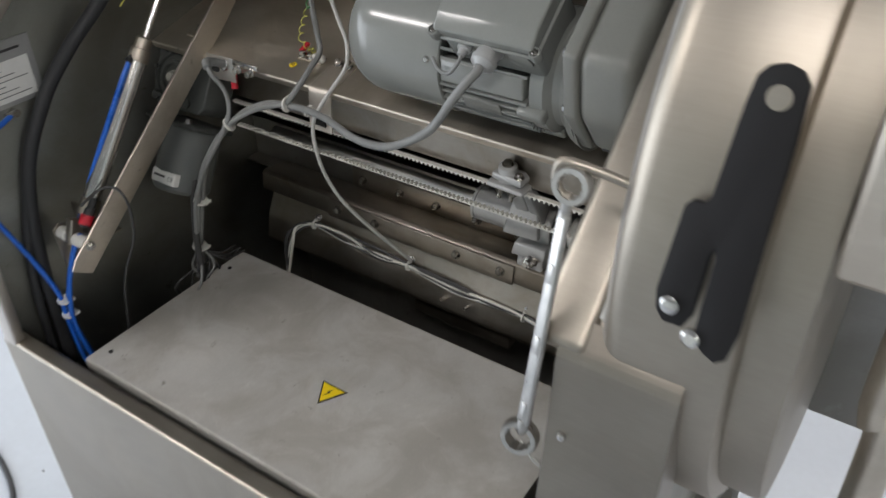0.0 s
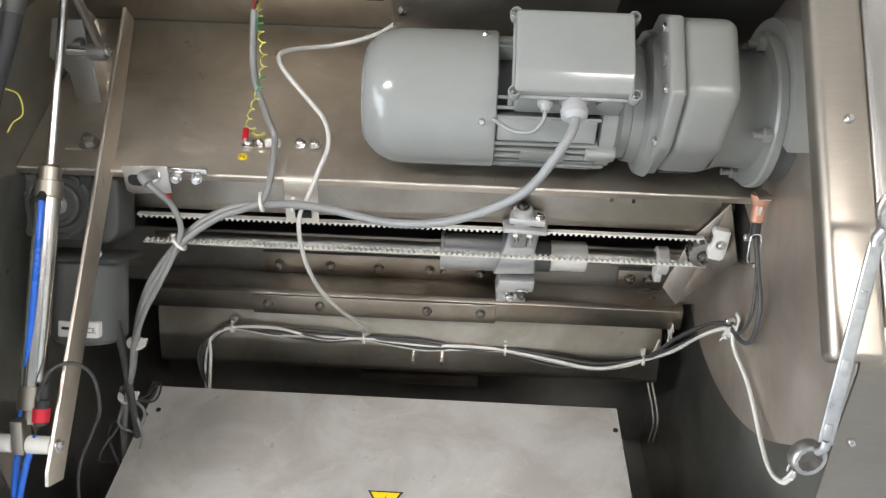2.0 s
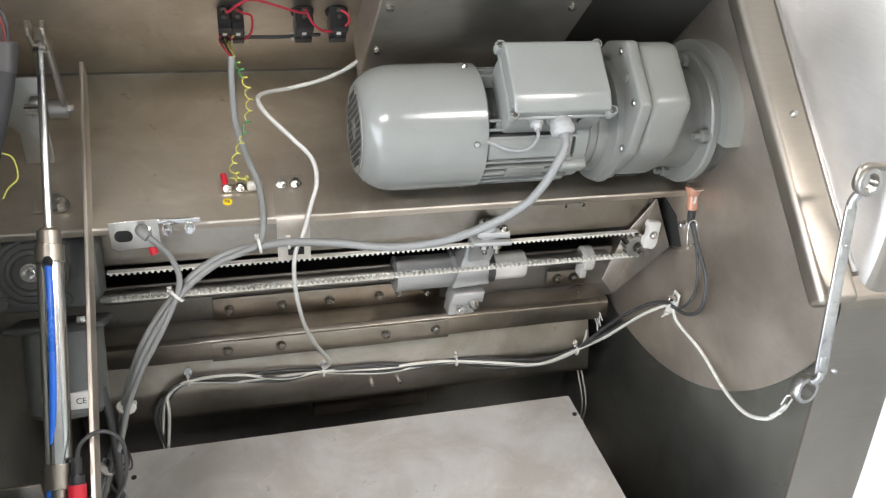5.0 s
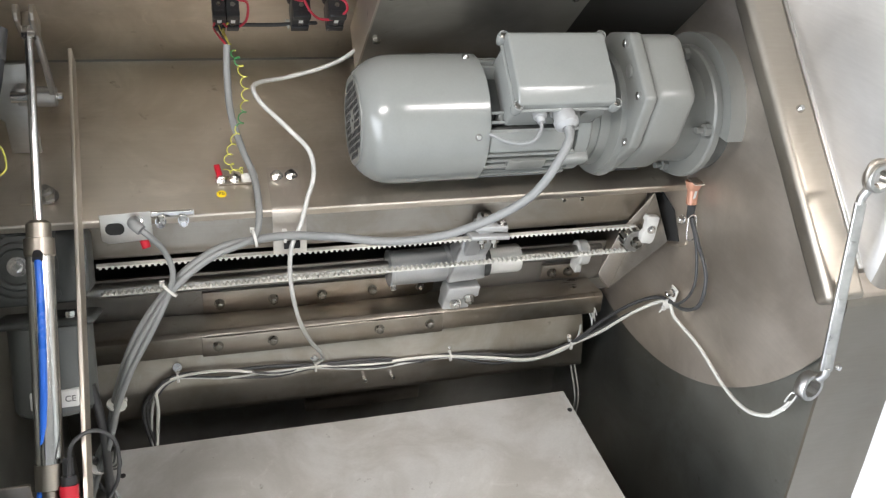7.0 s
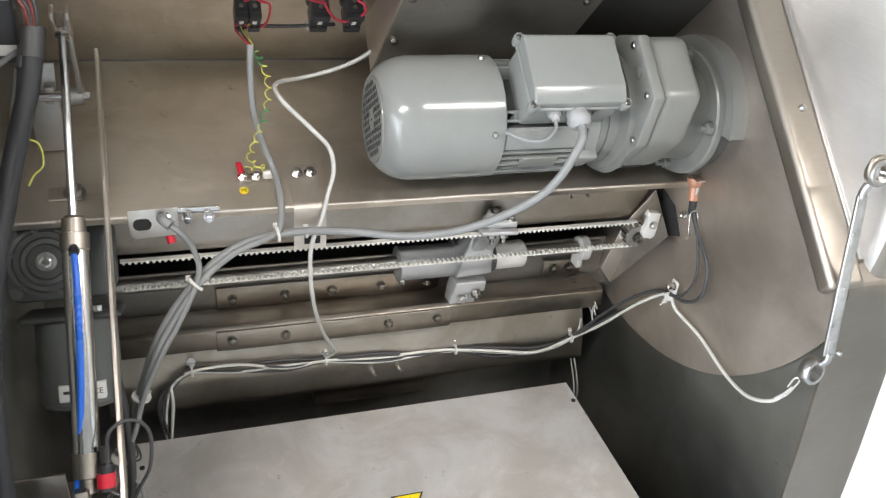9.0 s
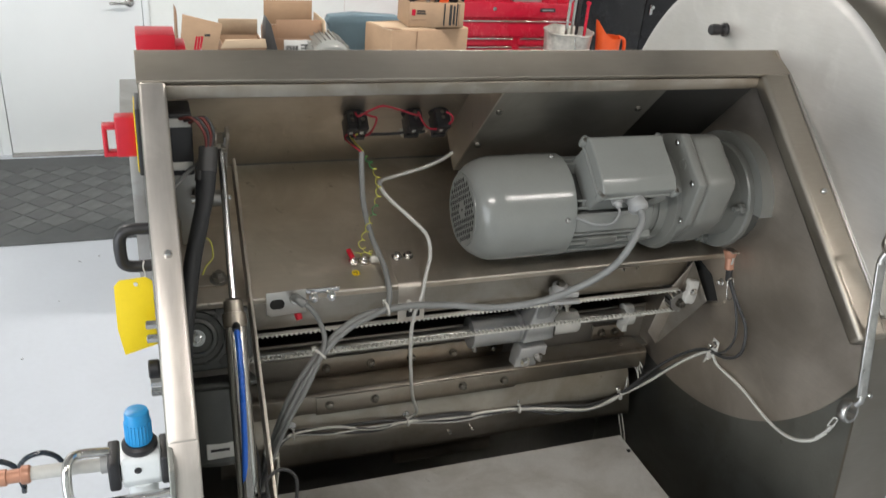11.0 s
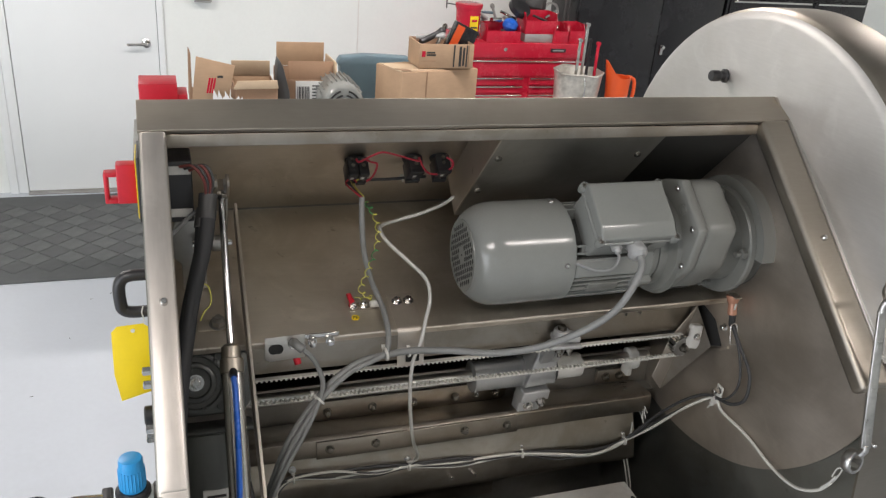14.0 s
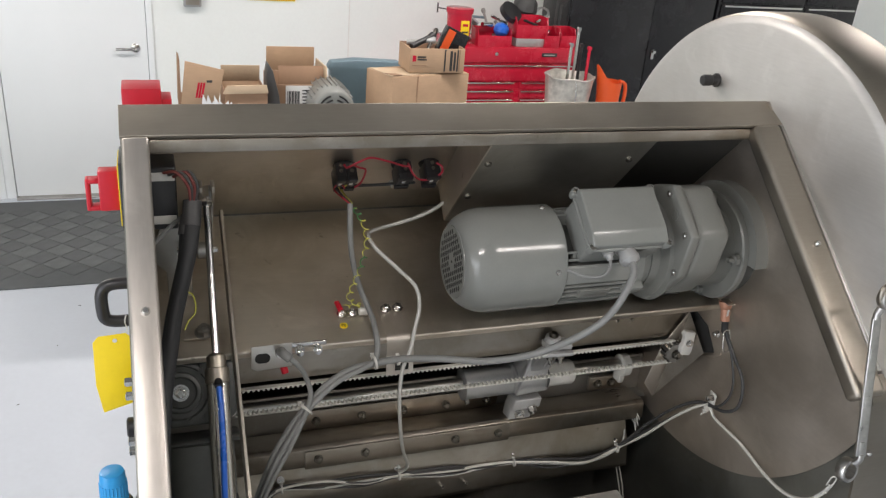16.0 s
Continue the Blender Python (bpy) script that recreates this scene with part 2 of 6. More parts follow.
def solid(name, bm, material, label, category, group="", kind=""):
    """A thing of one mesh."""
    lo = Vector([min(v.co[i] for v in bm.verts) for i in range(3)])
    hi = Vector([max(v.co[i] for v in bm.verts) for i in range(3)])
    base = Vector(((lo.x + hi.x) / 2, (lo.y + hi.y) / 2, lo.z))
    bmesh.ops.translate(bm, verts=bm.verts, vec=-base)
    me = bpy.data.meshes.new(name)
    bm.to_mesh(me)
    bm.free()
    me.materials.append(material)
    ob = new(name, me)
    ob.location = base
    BASES[ob.name] = base
    return tagged(ob, label, category, group, kind)


def B():
    return bmesh.new()


def smooth(bm, angle=40):
    lim = radians(angle)
    for f in bm.faces:
        f.smooth = True
    for e in bm.edges:
        if len(e.link_faces) == 2 and e.calc_face_angle(0) > lim:
            e.smooth = False
    return bm


def put(dst, src):
    """Adds the mesh src to dst."""
    me = bpy.data.meshes.new("tmp")
    src.to_mesh(me)
    src.free()
    dst.from_mesh(me)
    bpy.data.meshes.remove(me)
    return dst


def box(lo, hi, bevel=0.0, m=None, seg=2):
    bm = bmesh.new()
    bmesh.ops.create_cube(bm, size=1)
    lo, hi = Vector(lo), Vector(hi)
    for v in bm.verts:
        v.co = Vector((lo[i] + (v.co[i] + 0.5) * (hi[i] - lo[i]) for i in range(3)))
    if bevel:
        bmesh.ops.bevel(bm, geom=bm.edges[:], offset=bevel, segments=seg, profile=0.5, affect="EDGES")
        smooth(bm, 50)
    if m is not None:
        bm.transform(m)
    return bm


def prism(poly, axis, a, b, bevel=0.0, seg=2):
    """A closed outline pushed from a to b along an axis; the outline's two numbers are the other axes in order."""
    bm = bmesh.new()
    other = [i for i in range(3) if i != axis]
    rings = []
    for d in (a, b):
        ring = []
        for p in poly:
            c = [0, 0, 0]
            c[axis], c[other[0]], c[other[1]] = d, p[0], p[1]
            ring.append(bm.verts.new(c))
        rings.append(ring)
    n = len(poly)
    bm.faces.new(rings[0])
    bm.faces.new(rings[1][::-1])
    for i in range(n):
        bm.faces.new((rings[0][i], rings[1][i], rings[1][(i + 1) % n], rings[0][(i + 1) % n]))
    bmesh.ops.recalc_face_normals(bm, faces=bm.faces)
    if bevel:
        bmesh.ops.bevel(bm, geom=bm.edges[:], offset=bevel, segments=seg, profile=0.5, affect="EDGES")
        smooth(bm, 50)
    return bm


def sheet(line, x0, x1, thick=0.002, bevel=0.0, flip=1):
    """Bent sheet metal: an open line in (y, z), of that thickness, from x0 to x1."""
    pts = [Vector(p) for p in line]
    off = []
    for i, p in enumerate(pts):
        ds = []
        if i > 0:
            ds.append((p - pts[i - 1]).normalized())
        if i < len(pts) - 1:
            ds.append((pts[i + 1] - p).normalized())
        ns = [Vector((-d.y, d.x)) * flip for d in ds]
        n = sum(ns, Vector((0, 0))).normalized()
        off.append(p + n * thick / max(0.3, n.dot(ns[0])))
    return prism([tuple(p) for p in pts] + [tuple(p) for p in reversed(off)], 0, x0, x1, bevel)


def bent(line, radius=0.006, n=4):
    """Rounds the inner corners of an open line."""
    out = [Vector(line[0])]
    for i in range(1, len(line) - 1):
        p, a, b = Vector(line[i]), Vector(line[i - 1]), Vector(line[i + 1])
        da, db = (a - p).normalized(), (b - p).normalized()
        r = min(radius, (a - p).length / 2.2, (b - p).length / 2.2)
        s, e = p + da * r, p + db * r
        for k in range(n + 1):
            t = k / n
            out.append(s.lerp(p, t).lerp(p.lerp(e, t), t))
    out.append(Vector(line[-1]))
    return [tuple(p) for p in out]


def rod(p0, p1, r, seg=16, r1=None, cap=True):
    p0, p1 = Vector(p0), Vector(p1)
    bm = bmesh.new()
    d = p1 - p0
    bmesh.ops.create_cone(bm, cap_ends=cap, segments=seg, radius1=r, radius2=r if r1 is None else r1, depth=d.length)
    bm.transform(Matrix.Translation((p0 + p1) / 2) @ d.to_track_quat("Z", "Y").to_matrix().to_4x4())
    return smooth(bm, 40)


def lathe(profile, p0, direction, seg=32):
    """A profile of (along, radius) turned round the axis from p0."""
    d = Vector(direction).normalized()
    q = d.to_track_quat("Z", "Y").to_matrix()
    p0 = Vector(p0)
    bm = bmesh.new()
    rings = []
    for s, r in profile:
        ring = []
        for k in range(seg):
            a = 2 * math.pi * k / seg
            ring.append(bm.verts.new(p0 + q @ Vector((r * math.cos(a), r * math.sin(a), s))))
        rings.append(ring)
    for i in range(len(rings) - 1):
        for k in range(seg):
            bm.faces.new((rings[i][k], rings[i][(k + 1) % seg], rings[i + 1][(k + 1) % seg], rings[i + 1][k]))
    bm.faces.new(rings[0][::-1])
    bm.faces.new(rings[-1])
    bmesh.ops.recalc_face_normals(bm, faces=bm.faces)
    return smooth(bm, 35)


def curve_points(pts, per=8):
    """A smooth line through the given places."""
    P = [Vector(p) for p in pts]
    if len(P) < 3:
        return P
    P = [2 * P[0] - P[1]] + P + [2 * P[-1] - P[-2]]
    out = []
    for i in range(1, len(P) - 2):
        a, b, c, d = P[i - 1:i + 3]
        for k in range(per):
            t = k / per
            out.append(0.5 * (2 * b + (c - a) * t + (2 * a - 5 * b + 4 * c - d) * t * t + (3 * b - 3 * c + d - a) * t ** 3))
    out.append(P[-2])
    return out


def tube(pts, r, per=8, seg=8, straight=False):
    P = [Vector(p) for p in pts] if straight else curve_points(pts, per)
    bm = bmesh.new()
    t0 = (P[1] - P[0]).normalized()
    n = t0.orthogonal().normalized()
    rings = []
    for i, p in enumerate(P):
        t = (P[min(i + 1, len(P) - 1)] - P[max(i - 1, 0)]).normalized()
        n = (n - t * n.dot(t)).normalized()
        b = t.cross(n)
        rings.append([bm.verts.new(p + r * (math.cos(2 * math.pi * k / seg) * n + math.sin(2 * math.pi * k / seg) * b)) for k in range(seg)])
    for i in range(len(rings) - 1):
        for k in range(seg):
            bm.faces.new((rings[i][k], rings[i][(k + 1) % seg], rings[i + 1][(k + 1) % seg], rings[i + 1][k]))
    bm.faces.new(rings[0][::-1])
    bm.faces.new(rings[-1])
    bmesh.ops.recalc_face_normals(bm, faces=bm.faces)
    return smooth(bm, 60)


def hexbolt(p, direction, r=0.006, h=0.005, washer=1.5, stud=0.0):
    """A hexagon head on a washer."""
    p, d = Vector(p), Vector(direction).normalized()
    bm = rod(p, p + d * 0.0015, r * washer, 18)
    put(bm, rod(p + d * 0.0015, p + d * (0.0015 + h), r * 1.12, 6))
    put(bm, rod(p + d * (0.0015 + h), p + d * (0.0025 + h), r * 0.9, 12, r * 0.7))
    if stud:
        put(bm, rod(p + d * h, p + d * (h + stud), r * 0.55, 10))
    return bm


def panhead(p, direction, r=0.005, h=0.003):
    p, d = Vector(p), Vector(direction).normalized()
    bm = lathe([(0, r), (h * 0.5, r * 0.95), (h, r * 0.6)], p, d, 14)
    put(bm, rod(p + d * h * 0.9, p + d * (h * 1.15), r * 0.35, 6))
    return bm


def tie(p, direction, r, w=0.0035, tail=None):
    """A cable tie round a bundle, with its lock and tail."""
    p, d = Vector(p), Vector(direction).normalized()
    bm = rod(p - d * w / 2, p + d * w / 2, r, 14)
    q = d.orthogonal().normalized()
    put(bm, box((-0.003, -0.003, -0.0025), (0.003, 0.003, 0.0025), 0, Matrix.Translation(p + q * (r + 0.001))))
    if tail is not None:
        put(bm, rod(p + q * r, p + q * r + Vector(tail), 0.0011, 5))
    return bm

# ------------------------------------------------------------------ room
WALL_Y, WEST, EAST, SOUTH = 4.5, -3.6, 6.6, -5.0
tagged(solid("floor", box((WEST - 0.2, SOUTH - 0.2, -0.15), (EAST + 0.2, WALL_Y + 0.2, 0)), FLOOR, "pale grey epoxy workshop floor with dark specks", "floor", kind="structure"))
solid("ceiling", box((WEST - 0.2, SOUTH - 0.2, CEIL), (EAST + 0.2, WALL_Y + 0.2, CEIL + 0.15)), CEILPAINT, "dull grey workshop ceiling lining", "ceiling", kind="structure")
DX0, DX1, DZ = -0.815, 0.035, 2.05
wn = box((WEST - 0.2, WALL_Y, 0), (DX0 - 0.06, WALL_Y + 0.15, CEIL))
put(wn, box((DX1 + 0.04, WALL_Y, 0), (EAST + 0.2, WALL_Y + 0.15, CEIL)))
put(wn, box((DX0 - 0.06, WALL_Y, DZ + 0.05), (DX1 + 0.04, WALL_Y + 0.15, CEIL)))
solid("wall_north", wn, WALLPAINT, "white panelled workshop wall behind the machine", "wall", kind="structure")
ww = box((WEST - 0.2, SOUTH, 0), (WEST, -3.9, CEIL))
put(ww, box((WEST - 0.2, -0.6, 0), (WEST, WALL_Y, CEIL)))
put(ww, box((WEST - 0.2, -3.9, 2.9), (WEST, -0.6, CEIL)))
solid("wall_west", ww, WALLPAINT, "white workshop wall with an open roller doorway", "wall", kind="structure")
solid("wall_east", box((EAST, SOUTH, 0), (EAST + 0.2, WALL_Y, CEIL)), WALLPAINT, "plain white workshop side wall", "wall", kind="structure")
solid("wall_south", box((WEST - 0.2, SOUTH - 0.2, 0), (EAST + 0.2, SOUTH, CEIL)), WALLPAINT, "plain white workshop wall", "wall", kind="structure")
solid("trim", box((1.325, WALL_Y - 0.004, 0), (1.331, WALL_Y + 0.001, CEIL)), LABEL, "thin joint strip between two wall panels", "trim", kind="structure")

door = thing("door_1", "closed white flush door with a steel lever handle", "door", (DX0, WALL_Y, 0), kind="structure")
part("door_leaf", box((DX0, WALL_Y - 0.01, 0.012), (DX1, WALL_Y + 0.035, DZ), 0.002), DOORPAINT, door)
part("door_jamb", box((DX1 + 0.003, WALL_Y - 0.022, 0), (DX1 + 0.04, WALL_Y + 0.05, DZ + 0.05), 0.003), DOORPAINT, door)
jb = box((DX0 - 0.06, WALL_Y - 0.022, 0), (DX0 - 0.004, WALL_Y + 0.05, DZ + 0.05), 0.003)
put(jb, box((DX0 - 0.11, WALL_Y - 0.03, 0), (DX0 - 0.06, WALL_Y + 0.0, DZ + 0.08), 0.003))
part("door_jamb", jb, DOORPAINT, door)
part("door_head", box((DX0 - 0.003, WALL_Y - 0.022, DZ + 0.004), (DX1 + 0.003, WALL_Y + 0.05, DZ + 0.05), 0.003), DOORPAINT, door)
part("threshold", box((DX0, WALL_Y - 0.06, 0.0), (DX1, WALL_Y + 0.03, 0.012), 0.002), STEEL_DARK, door)
hx, hz = -0.035, 0.975
lever = part("lever_handle", lathe([(0, 0.028), (0.008, 0.028), (0.012, 0.022)], (hx, WALL_Y - 0.01, hz), (0, -1, 0), 20), STEEL_BRIGHT, door, "satin steel lever handle")
part("lever", tube([(hx, WALL_Y - 0.02, hz), (hx, WALL_Y - 0.055, hz), (hx - 0.02, WALL_Y - 0.06, hz), (hx - 0.115, WALL_Y - 0.06, hz - 0.002)], 0.0085, 5), STEEL_BRIGHT, lever)

# mat of alternating squares in front of the door
mx0, mx1, my0, my1 = -1.35, 0.35, 3.16, 4.40
dm = thing("door_mat", "charcoal rubber entrance mat moulded in diagonal squares", "mat", (-0.4, 3.8, 0))
part("mat_base", box((mx0, my0, 0), (mx1, my1, 0.007), 0.003), MAT, dm)
cell = box((-0.058, -0.058, 0), (0.058, 0.058, 0.004), 0.002)
cm = {}
for key, mm in (("a", MAT), ("b", MAT_LT)):
    me = bpy.data.meshes.new("mat_square")
    b2 = cell.copy()
    b2.to_mesh(me)
    b2.free()
    me.materials.append(mm)
    cm[key] = me
cell.free()
for i in range(-12, 13):
    for j in range(-12, 13):
        px, py = -0.5 + (i + j) * 0.0875, 3.78 + (i - j) * 0.0875
        if mx0 + 0.1 < px < mx1 - 0.1 and my0 + 0.1 < py < my1 - 0.1:
            o = new("mat_square", cm["a" if (i + j) % 2 else "b"])
            o.parent = dm
            o.location = Vector((px, py, 0.0066)) - BASES[dm.name]
            o.rotation_euler = (0, 0, radians(45))

# lamps on the ceiling
for lx, ly in LIGHT_SPOTS:
    lf = thing("ceiling_light", "long white ceiling light with a lit diffuser", "ceiling light", (lx, ly, CEIL - 0.1), "ceiling lights")
    part("light_housing", box((lx - 0.62, ly - 0.15, CEIL - 0.06), (lx + 0.62, ly + 0.15, CEIL), 0.004), DOORPAINT, lf)
    part("diffuser", box((lx - 0.59, ly - 0.13, CEIL - 0.1), (lx + 0.59, ly + 0.13, CEIL - 0.06), 0.01), LAMPGLOW, lf)

# ------------------------------------------------------------------ machine housing
CY, CZ, DR = 0.083, 1.513, 0.420      # axis and radius of the drum
SD = Vector((-0.751, -0.660))         # down the sloping front, in (y, z)
SN = Vector((-0.660, 0.751))          # out of it
S0 = Vector((0.0, 1.766))


def slope(s, n=0.0):
    p = S0 + SD * s + SN * n
    return (p.x, p.y)


def slope_box(x0, x1, s0, s1, n0, n1, bevel=0.0, seg=2):
    """A bar that lies along the sloping front."""
    return prism([slope(s0, n0), slope(s1, n0), slope(s1, n1), slope(s0, n1)], 0, x0, x1, bevel, seg)


mh = thing("machine_housing", "open stainless steel machine housing with a sloping front", "machine", (0.5, 0.0, 0.0))
part("top_beam", prism(bent([(0.003, 1.7625), (0.0, 1.768), (0.050, 1.795), (0.075, 1.786), (0.07, 1.772), (0.045, 1.780), (0.012, 1.766), (0.010, 1.7625)], 0.0015, 2), 0, -0.004, 1.030, 0.0008), STEEL_PLAIN, mh)
part("frame_lip", box((0.03, 0.006, 1.742), (0.966, 0.012, 1.760), 0.001), STEEL_RAIL, mh)
part("control_panel", sheet([(0.068, 1.786), (0.36, 1.507)], 0.004, 1.0155, 0.003), STEEL, mh)
part("shelf_panel", sheet(bent([(0.3605, 1.5055), (0.030, 1.4155), (0.0345, 1.4040)], 0.004, 5), 0.004, 1.0155, 0.003, flip=1), STEEL, mh)
# the shade under the shelf edge is put into this sheet's darker steel
part("shelf_skirt", sheet(bent([(0.103, 1.432), (0.097, 1.3145), (0.12, 1.308), (0.43, 1.292)], 0.004, 3), 0.004, 0.986, 0.003, flip=1), STEEL_RAIL, mh, "stained skirt under the shelf edge, darkened for its shade")
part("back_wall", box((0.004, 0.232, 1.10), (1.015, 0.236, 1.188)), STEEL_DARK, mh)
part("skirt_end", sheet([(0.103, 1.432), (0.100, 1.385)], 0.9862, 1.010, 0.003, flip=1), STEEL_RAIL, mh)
# unseen strip added to stop light leaking through the crease
part("crease_backing", prism([(0.362, 1.500), (0.372, 1.500), (0.372, 1.520), (0.352, 1.520)], 0, 0.004, 1.010), STEEL_DARK, mh)
# dark boards added to keep the gap behind the shaft unlit
part("void_back", box((0.004, 0.43, 1.08), (1.10, 0.434, 1.50)), RECESS_SHADE, mh)
part("void_floor", box((0.004, 0.352, 1.08), (1.10, 0.43, 1.10)), RECESS_SHADE, mh)
part("lower_back_wall", box((0.0, 0.34, 0.12), (1.10, 0.344, 1.11)), STEEL_DARK, mh)
part("ledge", box((0.004, 0.20, 1.098), (1.10, 0.35, 1.102)), STEEL_DARK, mh)
# left side wall, with the sloping front cut
lw = [(0.03, 1.777), slope(0.006), slope(0.452), (-0.366, 1.452), (-0.384, 1.40), (-0.384, 0.10), (0.45, 0.10), (0.45, 1.45), (0.362, 1.508), (0.066, 1.779)]
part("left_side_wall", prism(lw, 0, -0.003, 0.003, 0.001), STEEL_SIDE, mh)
part("left_post", slope_box(-0.002, 0.031, 0.0, 0.455, -0.02, 0.003, 0.004), STEEL_POST, mh)
part("left_front_post", prism([slope(0.452, 0.003), (-0.376, 1.40), (-0.386, 1.02), (-0.366, 1.02), (-0.356, 1.40), slope(0.444, -0.012)], 0, -0.002, 0.031, 0.003), STEEL_POST, mh)
fw = bent([(-0.386, 0.10), (-0.386, 1.03), (-0.356, 1.03), (-0.352, 0.98)], 0.006, 4)
part("front_wall", sheet(fw, -0.003, 0.992, 0.003, flip=-1), STEEL_PLAIN, mh)
# right column and flange
cf = bent([(-0.386, 0.10), (-0.386, 1.06), (-0.372, 1.20), (-0.349, 1.385), (-0.343, 1.461), slope(0.425, 0.001)], 0.010, 4)
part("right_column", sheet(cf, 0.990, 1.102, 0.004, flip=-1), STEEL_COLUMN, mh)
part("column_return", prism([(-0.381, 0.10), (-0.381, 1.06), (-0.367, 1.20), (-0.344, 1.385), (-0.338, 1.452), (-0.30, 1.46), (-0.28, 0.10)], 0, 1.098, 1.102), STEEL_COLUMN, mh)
# paler copy than the column front: the light on this cheek is in it
part("column_cheek", prism([(-0.340, 1.455), (-0.346, 1.380), (-0.318, 1.452), slope(0.424, -0.004)], 0, 0.9895, 0.9930, 0.0008), STEEL_POST, mh)
part("right_flange", slope_box(0.962, 1.0155, -0.004, 0.455, -0.028, 0.003, 0.009, 4), STEEL_PLAIN, mh)
part("flange_seam", slope_box(1.0150, 1.0225, -0.002, 0.42, -0.02, 0.0022, 0.001, 1), STEEL_CLEAN, mh)
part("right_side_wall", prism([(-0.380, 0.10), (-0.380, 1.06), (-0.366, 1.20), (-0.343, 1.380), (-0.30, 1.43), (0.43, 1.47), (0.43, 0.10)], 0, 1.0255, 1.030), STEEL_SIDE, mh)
for fx in (0.06, 1.04):
    for fy in (-0.33, 0.39):
        part("foot", lathe([(0, 0.035), (0.012, 0.035), (0.02, 0.014), (0.105, 0.014)], (fx, fy, 0), (0, 0, 1), 20), STEEL_DARK, mh)
part("machine_base", box((0.0, -0.36, 0.56), (1.09, 0.34, 0.6)), STEEL_DARK, mh)
# one steel in two tones: the paler face carries the light on it
part("drum_face", lathe([(0, 0.10), (0.0002, 0.398), (0.003, 0.407), (0.0075, 0.4130)], (1.0195, CY, CZ), (1, 0, 0), 128), STEEL_DISC, mh, "round satin steel drum end")
part("drum_rim", lathe([(0.0073, 0.4124), (0.0115, 0.4161), (0.017, 0.4185), (0.024, DR), (0.105, DR), (0.111, DR - 0.002), (0.114, DR - 0.007)], (1.0195, CY, CZ), (1, 0, 0), 128), STEEL_PLAIN, mh, "brushed steel drum shell")
part("drum_rear", lathe([(0, 0.40), (0.04, 0.40), (0.042, 0.38)], (1.134, CY, CZ), (1, 0, 0), 96), STEEL_PLAIN, mh)
# end plate added inside the drum end, brown reflections put into its colour, cut off by the sloping front
ep = [(0.12 + 0.478 * math.cos(radians(k)), 1.555 + 0.478 * math.sin(radians(k))) for k in range(360)]
for (py, pz), (ny, nz) in ((slope(0.0, -0.006), (SN.x, SN.y)), ((0.06, 1.780), (0.691, 0.723)), ((-0.335, 1.45), (-1.0, 0.0))):
    side = [(y - py) * ny + (z - pz) * nz for y, z in ep]
    cut = []
    for i, p in enumerate(ep):
        d0, d1, q = side[i - 1], side[i], ep[i - 1]
        if d0 * d1 < 0:
            f = d0 / (d0 - d1)
            cut.append((q[0] + (p[0] - q[0]) * f, q[1] + (p[1] - q[1]) * f))
        if d1 <= 0:
            cut.append(p)
    ep = cut
part("end_plate", prism(ep, 0, 1.0160, 1.0190), STEEL_END, mh, "inner end plate, tinted for brown reflections")
# rail beam with its apron
rb = [(0.232, 1.105), (0.170, 1.115), (0.162, 1.110), (0.158, 1.075), (0.164, 1.073), (0.174, 1.092), (0.232, 1.096)]
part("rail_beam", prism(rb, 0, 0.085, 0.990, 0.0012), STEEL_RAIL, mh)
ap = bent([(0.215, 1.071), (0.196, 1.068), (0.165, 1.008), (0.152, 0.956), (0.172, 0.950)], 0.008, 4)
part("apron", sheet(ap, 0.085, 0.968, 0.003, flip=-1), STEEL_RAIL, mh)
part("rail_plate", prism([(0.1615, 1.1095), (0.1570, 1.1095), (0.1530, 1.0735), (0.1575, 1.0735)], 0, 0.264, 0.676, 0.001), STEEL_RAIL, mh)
for bx in (0.289, 0.378, 0.560, 0.651):
    part("rail_bolt", hexbolt((bx, 0.1560, 1.093), (0, -1, 0.12), 0.0062, 0.007, 1.45, 0.003), BOLT, mh)
part("upper_plate", prism([(0.270, 1.107), (0.30, 1.1055), (0.66, 1.1055), (0.674, 1.112), (0.676, 1.150), (0.270, 1.150)], 1, 0.2265, 0.2315, 0.001), STEEL_RAIL, mh)
for bx in (0.297, 0.387, 0.471, 0.561, 0.649):
    part("plate_bolt", hexbolt((bx, 0.2265, 1.127), (0, -1, 0), 0.0062, 0.009, 1.45, 0.003), BOLT, mh)
for bx in (0.8206, 0.8510):
    part("stud", rod((bx, 0.100, 1.388), (bx, 0.066, 1.380), 0.0029, 8), STEEL_BRIGHT, mh)
for bx in (0.537, 0.587):
    part("stud", rod((bx, 0.158, 0.984), (bx, 0.138, 0.991), 0.003, 8), STEEL_BRIGHT, mh)
# inner cover behind the motor, with its cheek
part("inner_cover", sheet([(0.012, 1.746), (0.19, 1.546), (0.20, 1.552)], 0.512, 0.797, 0.0025), STEEL_COVER, mh)
# added sheet: its dark colour is the shade of the open recess
part("recess_shade_sheet", sheet([(0.045, 1.757), (0.222, 1.558)], 0.799, 1.0155, 0.002), RECESS_SHADE, mh, "dark sheet standing in for the shaded recess behind the motor flange")
part("cover_return", prism([(0.014, 1.748), (0.189, 1.552), (0.205, 1.566), (0.03, 1.762)], 0, 0.795, 0.797), STEEL_COVER, mh)
part("cover_cheek", prism([(0.012, 1.746), (0.189, 1.547), (0.235, 1.60), (0.10, 1.752)], 0, 0.509, 0.512), STEEL, mh)
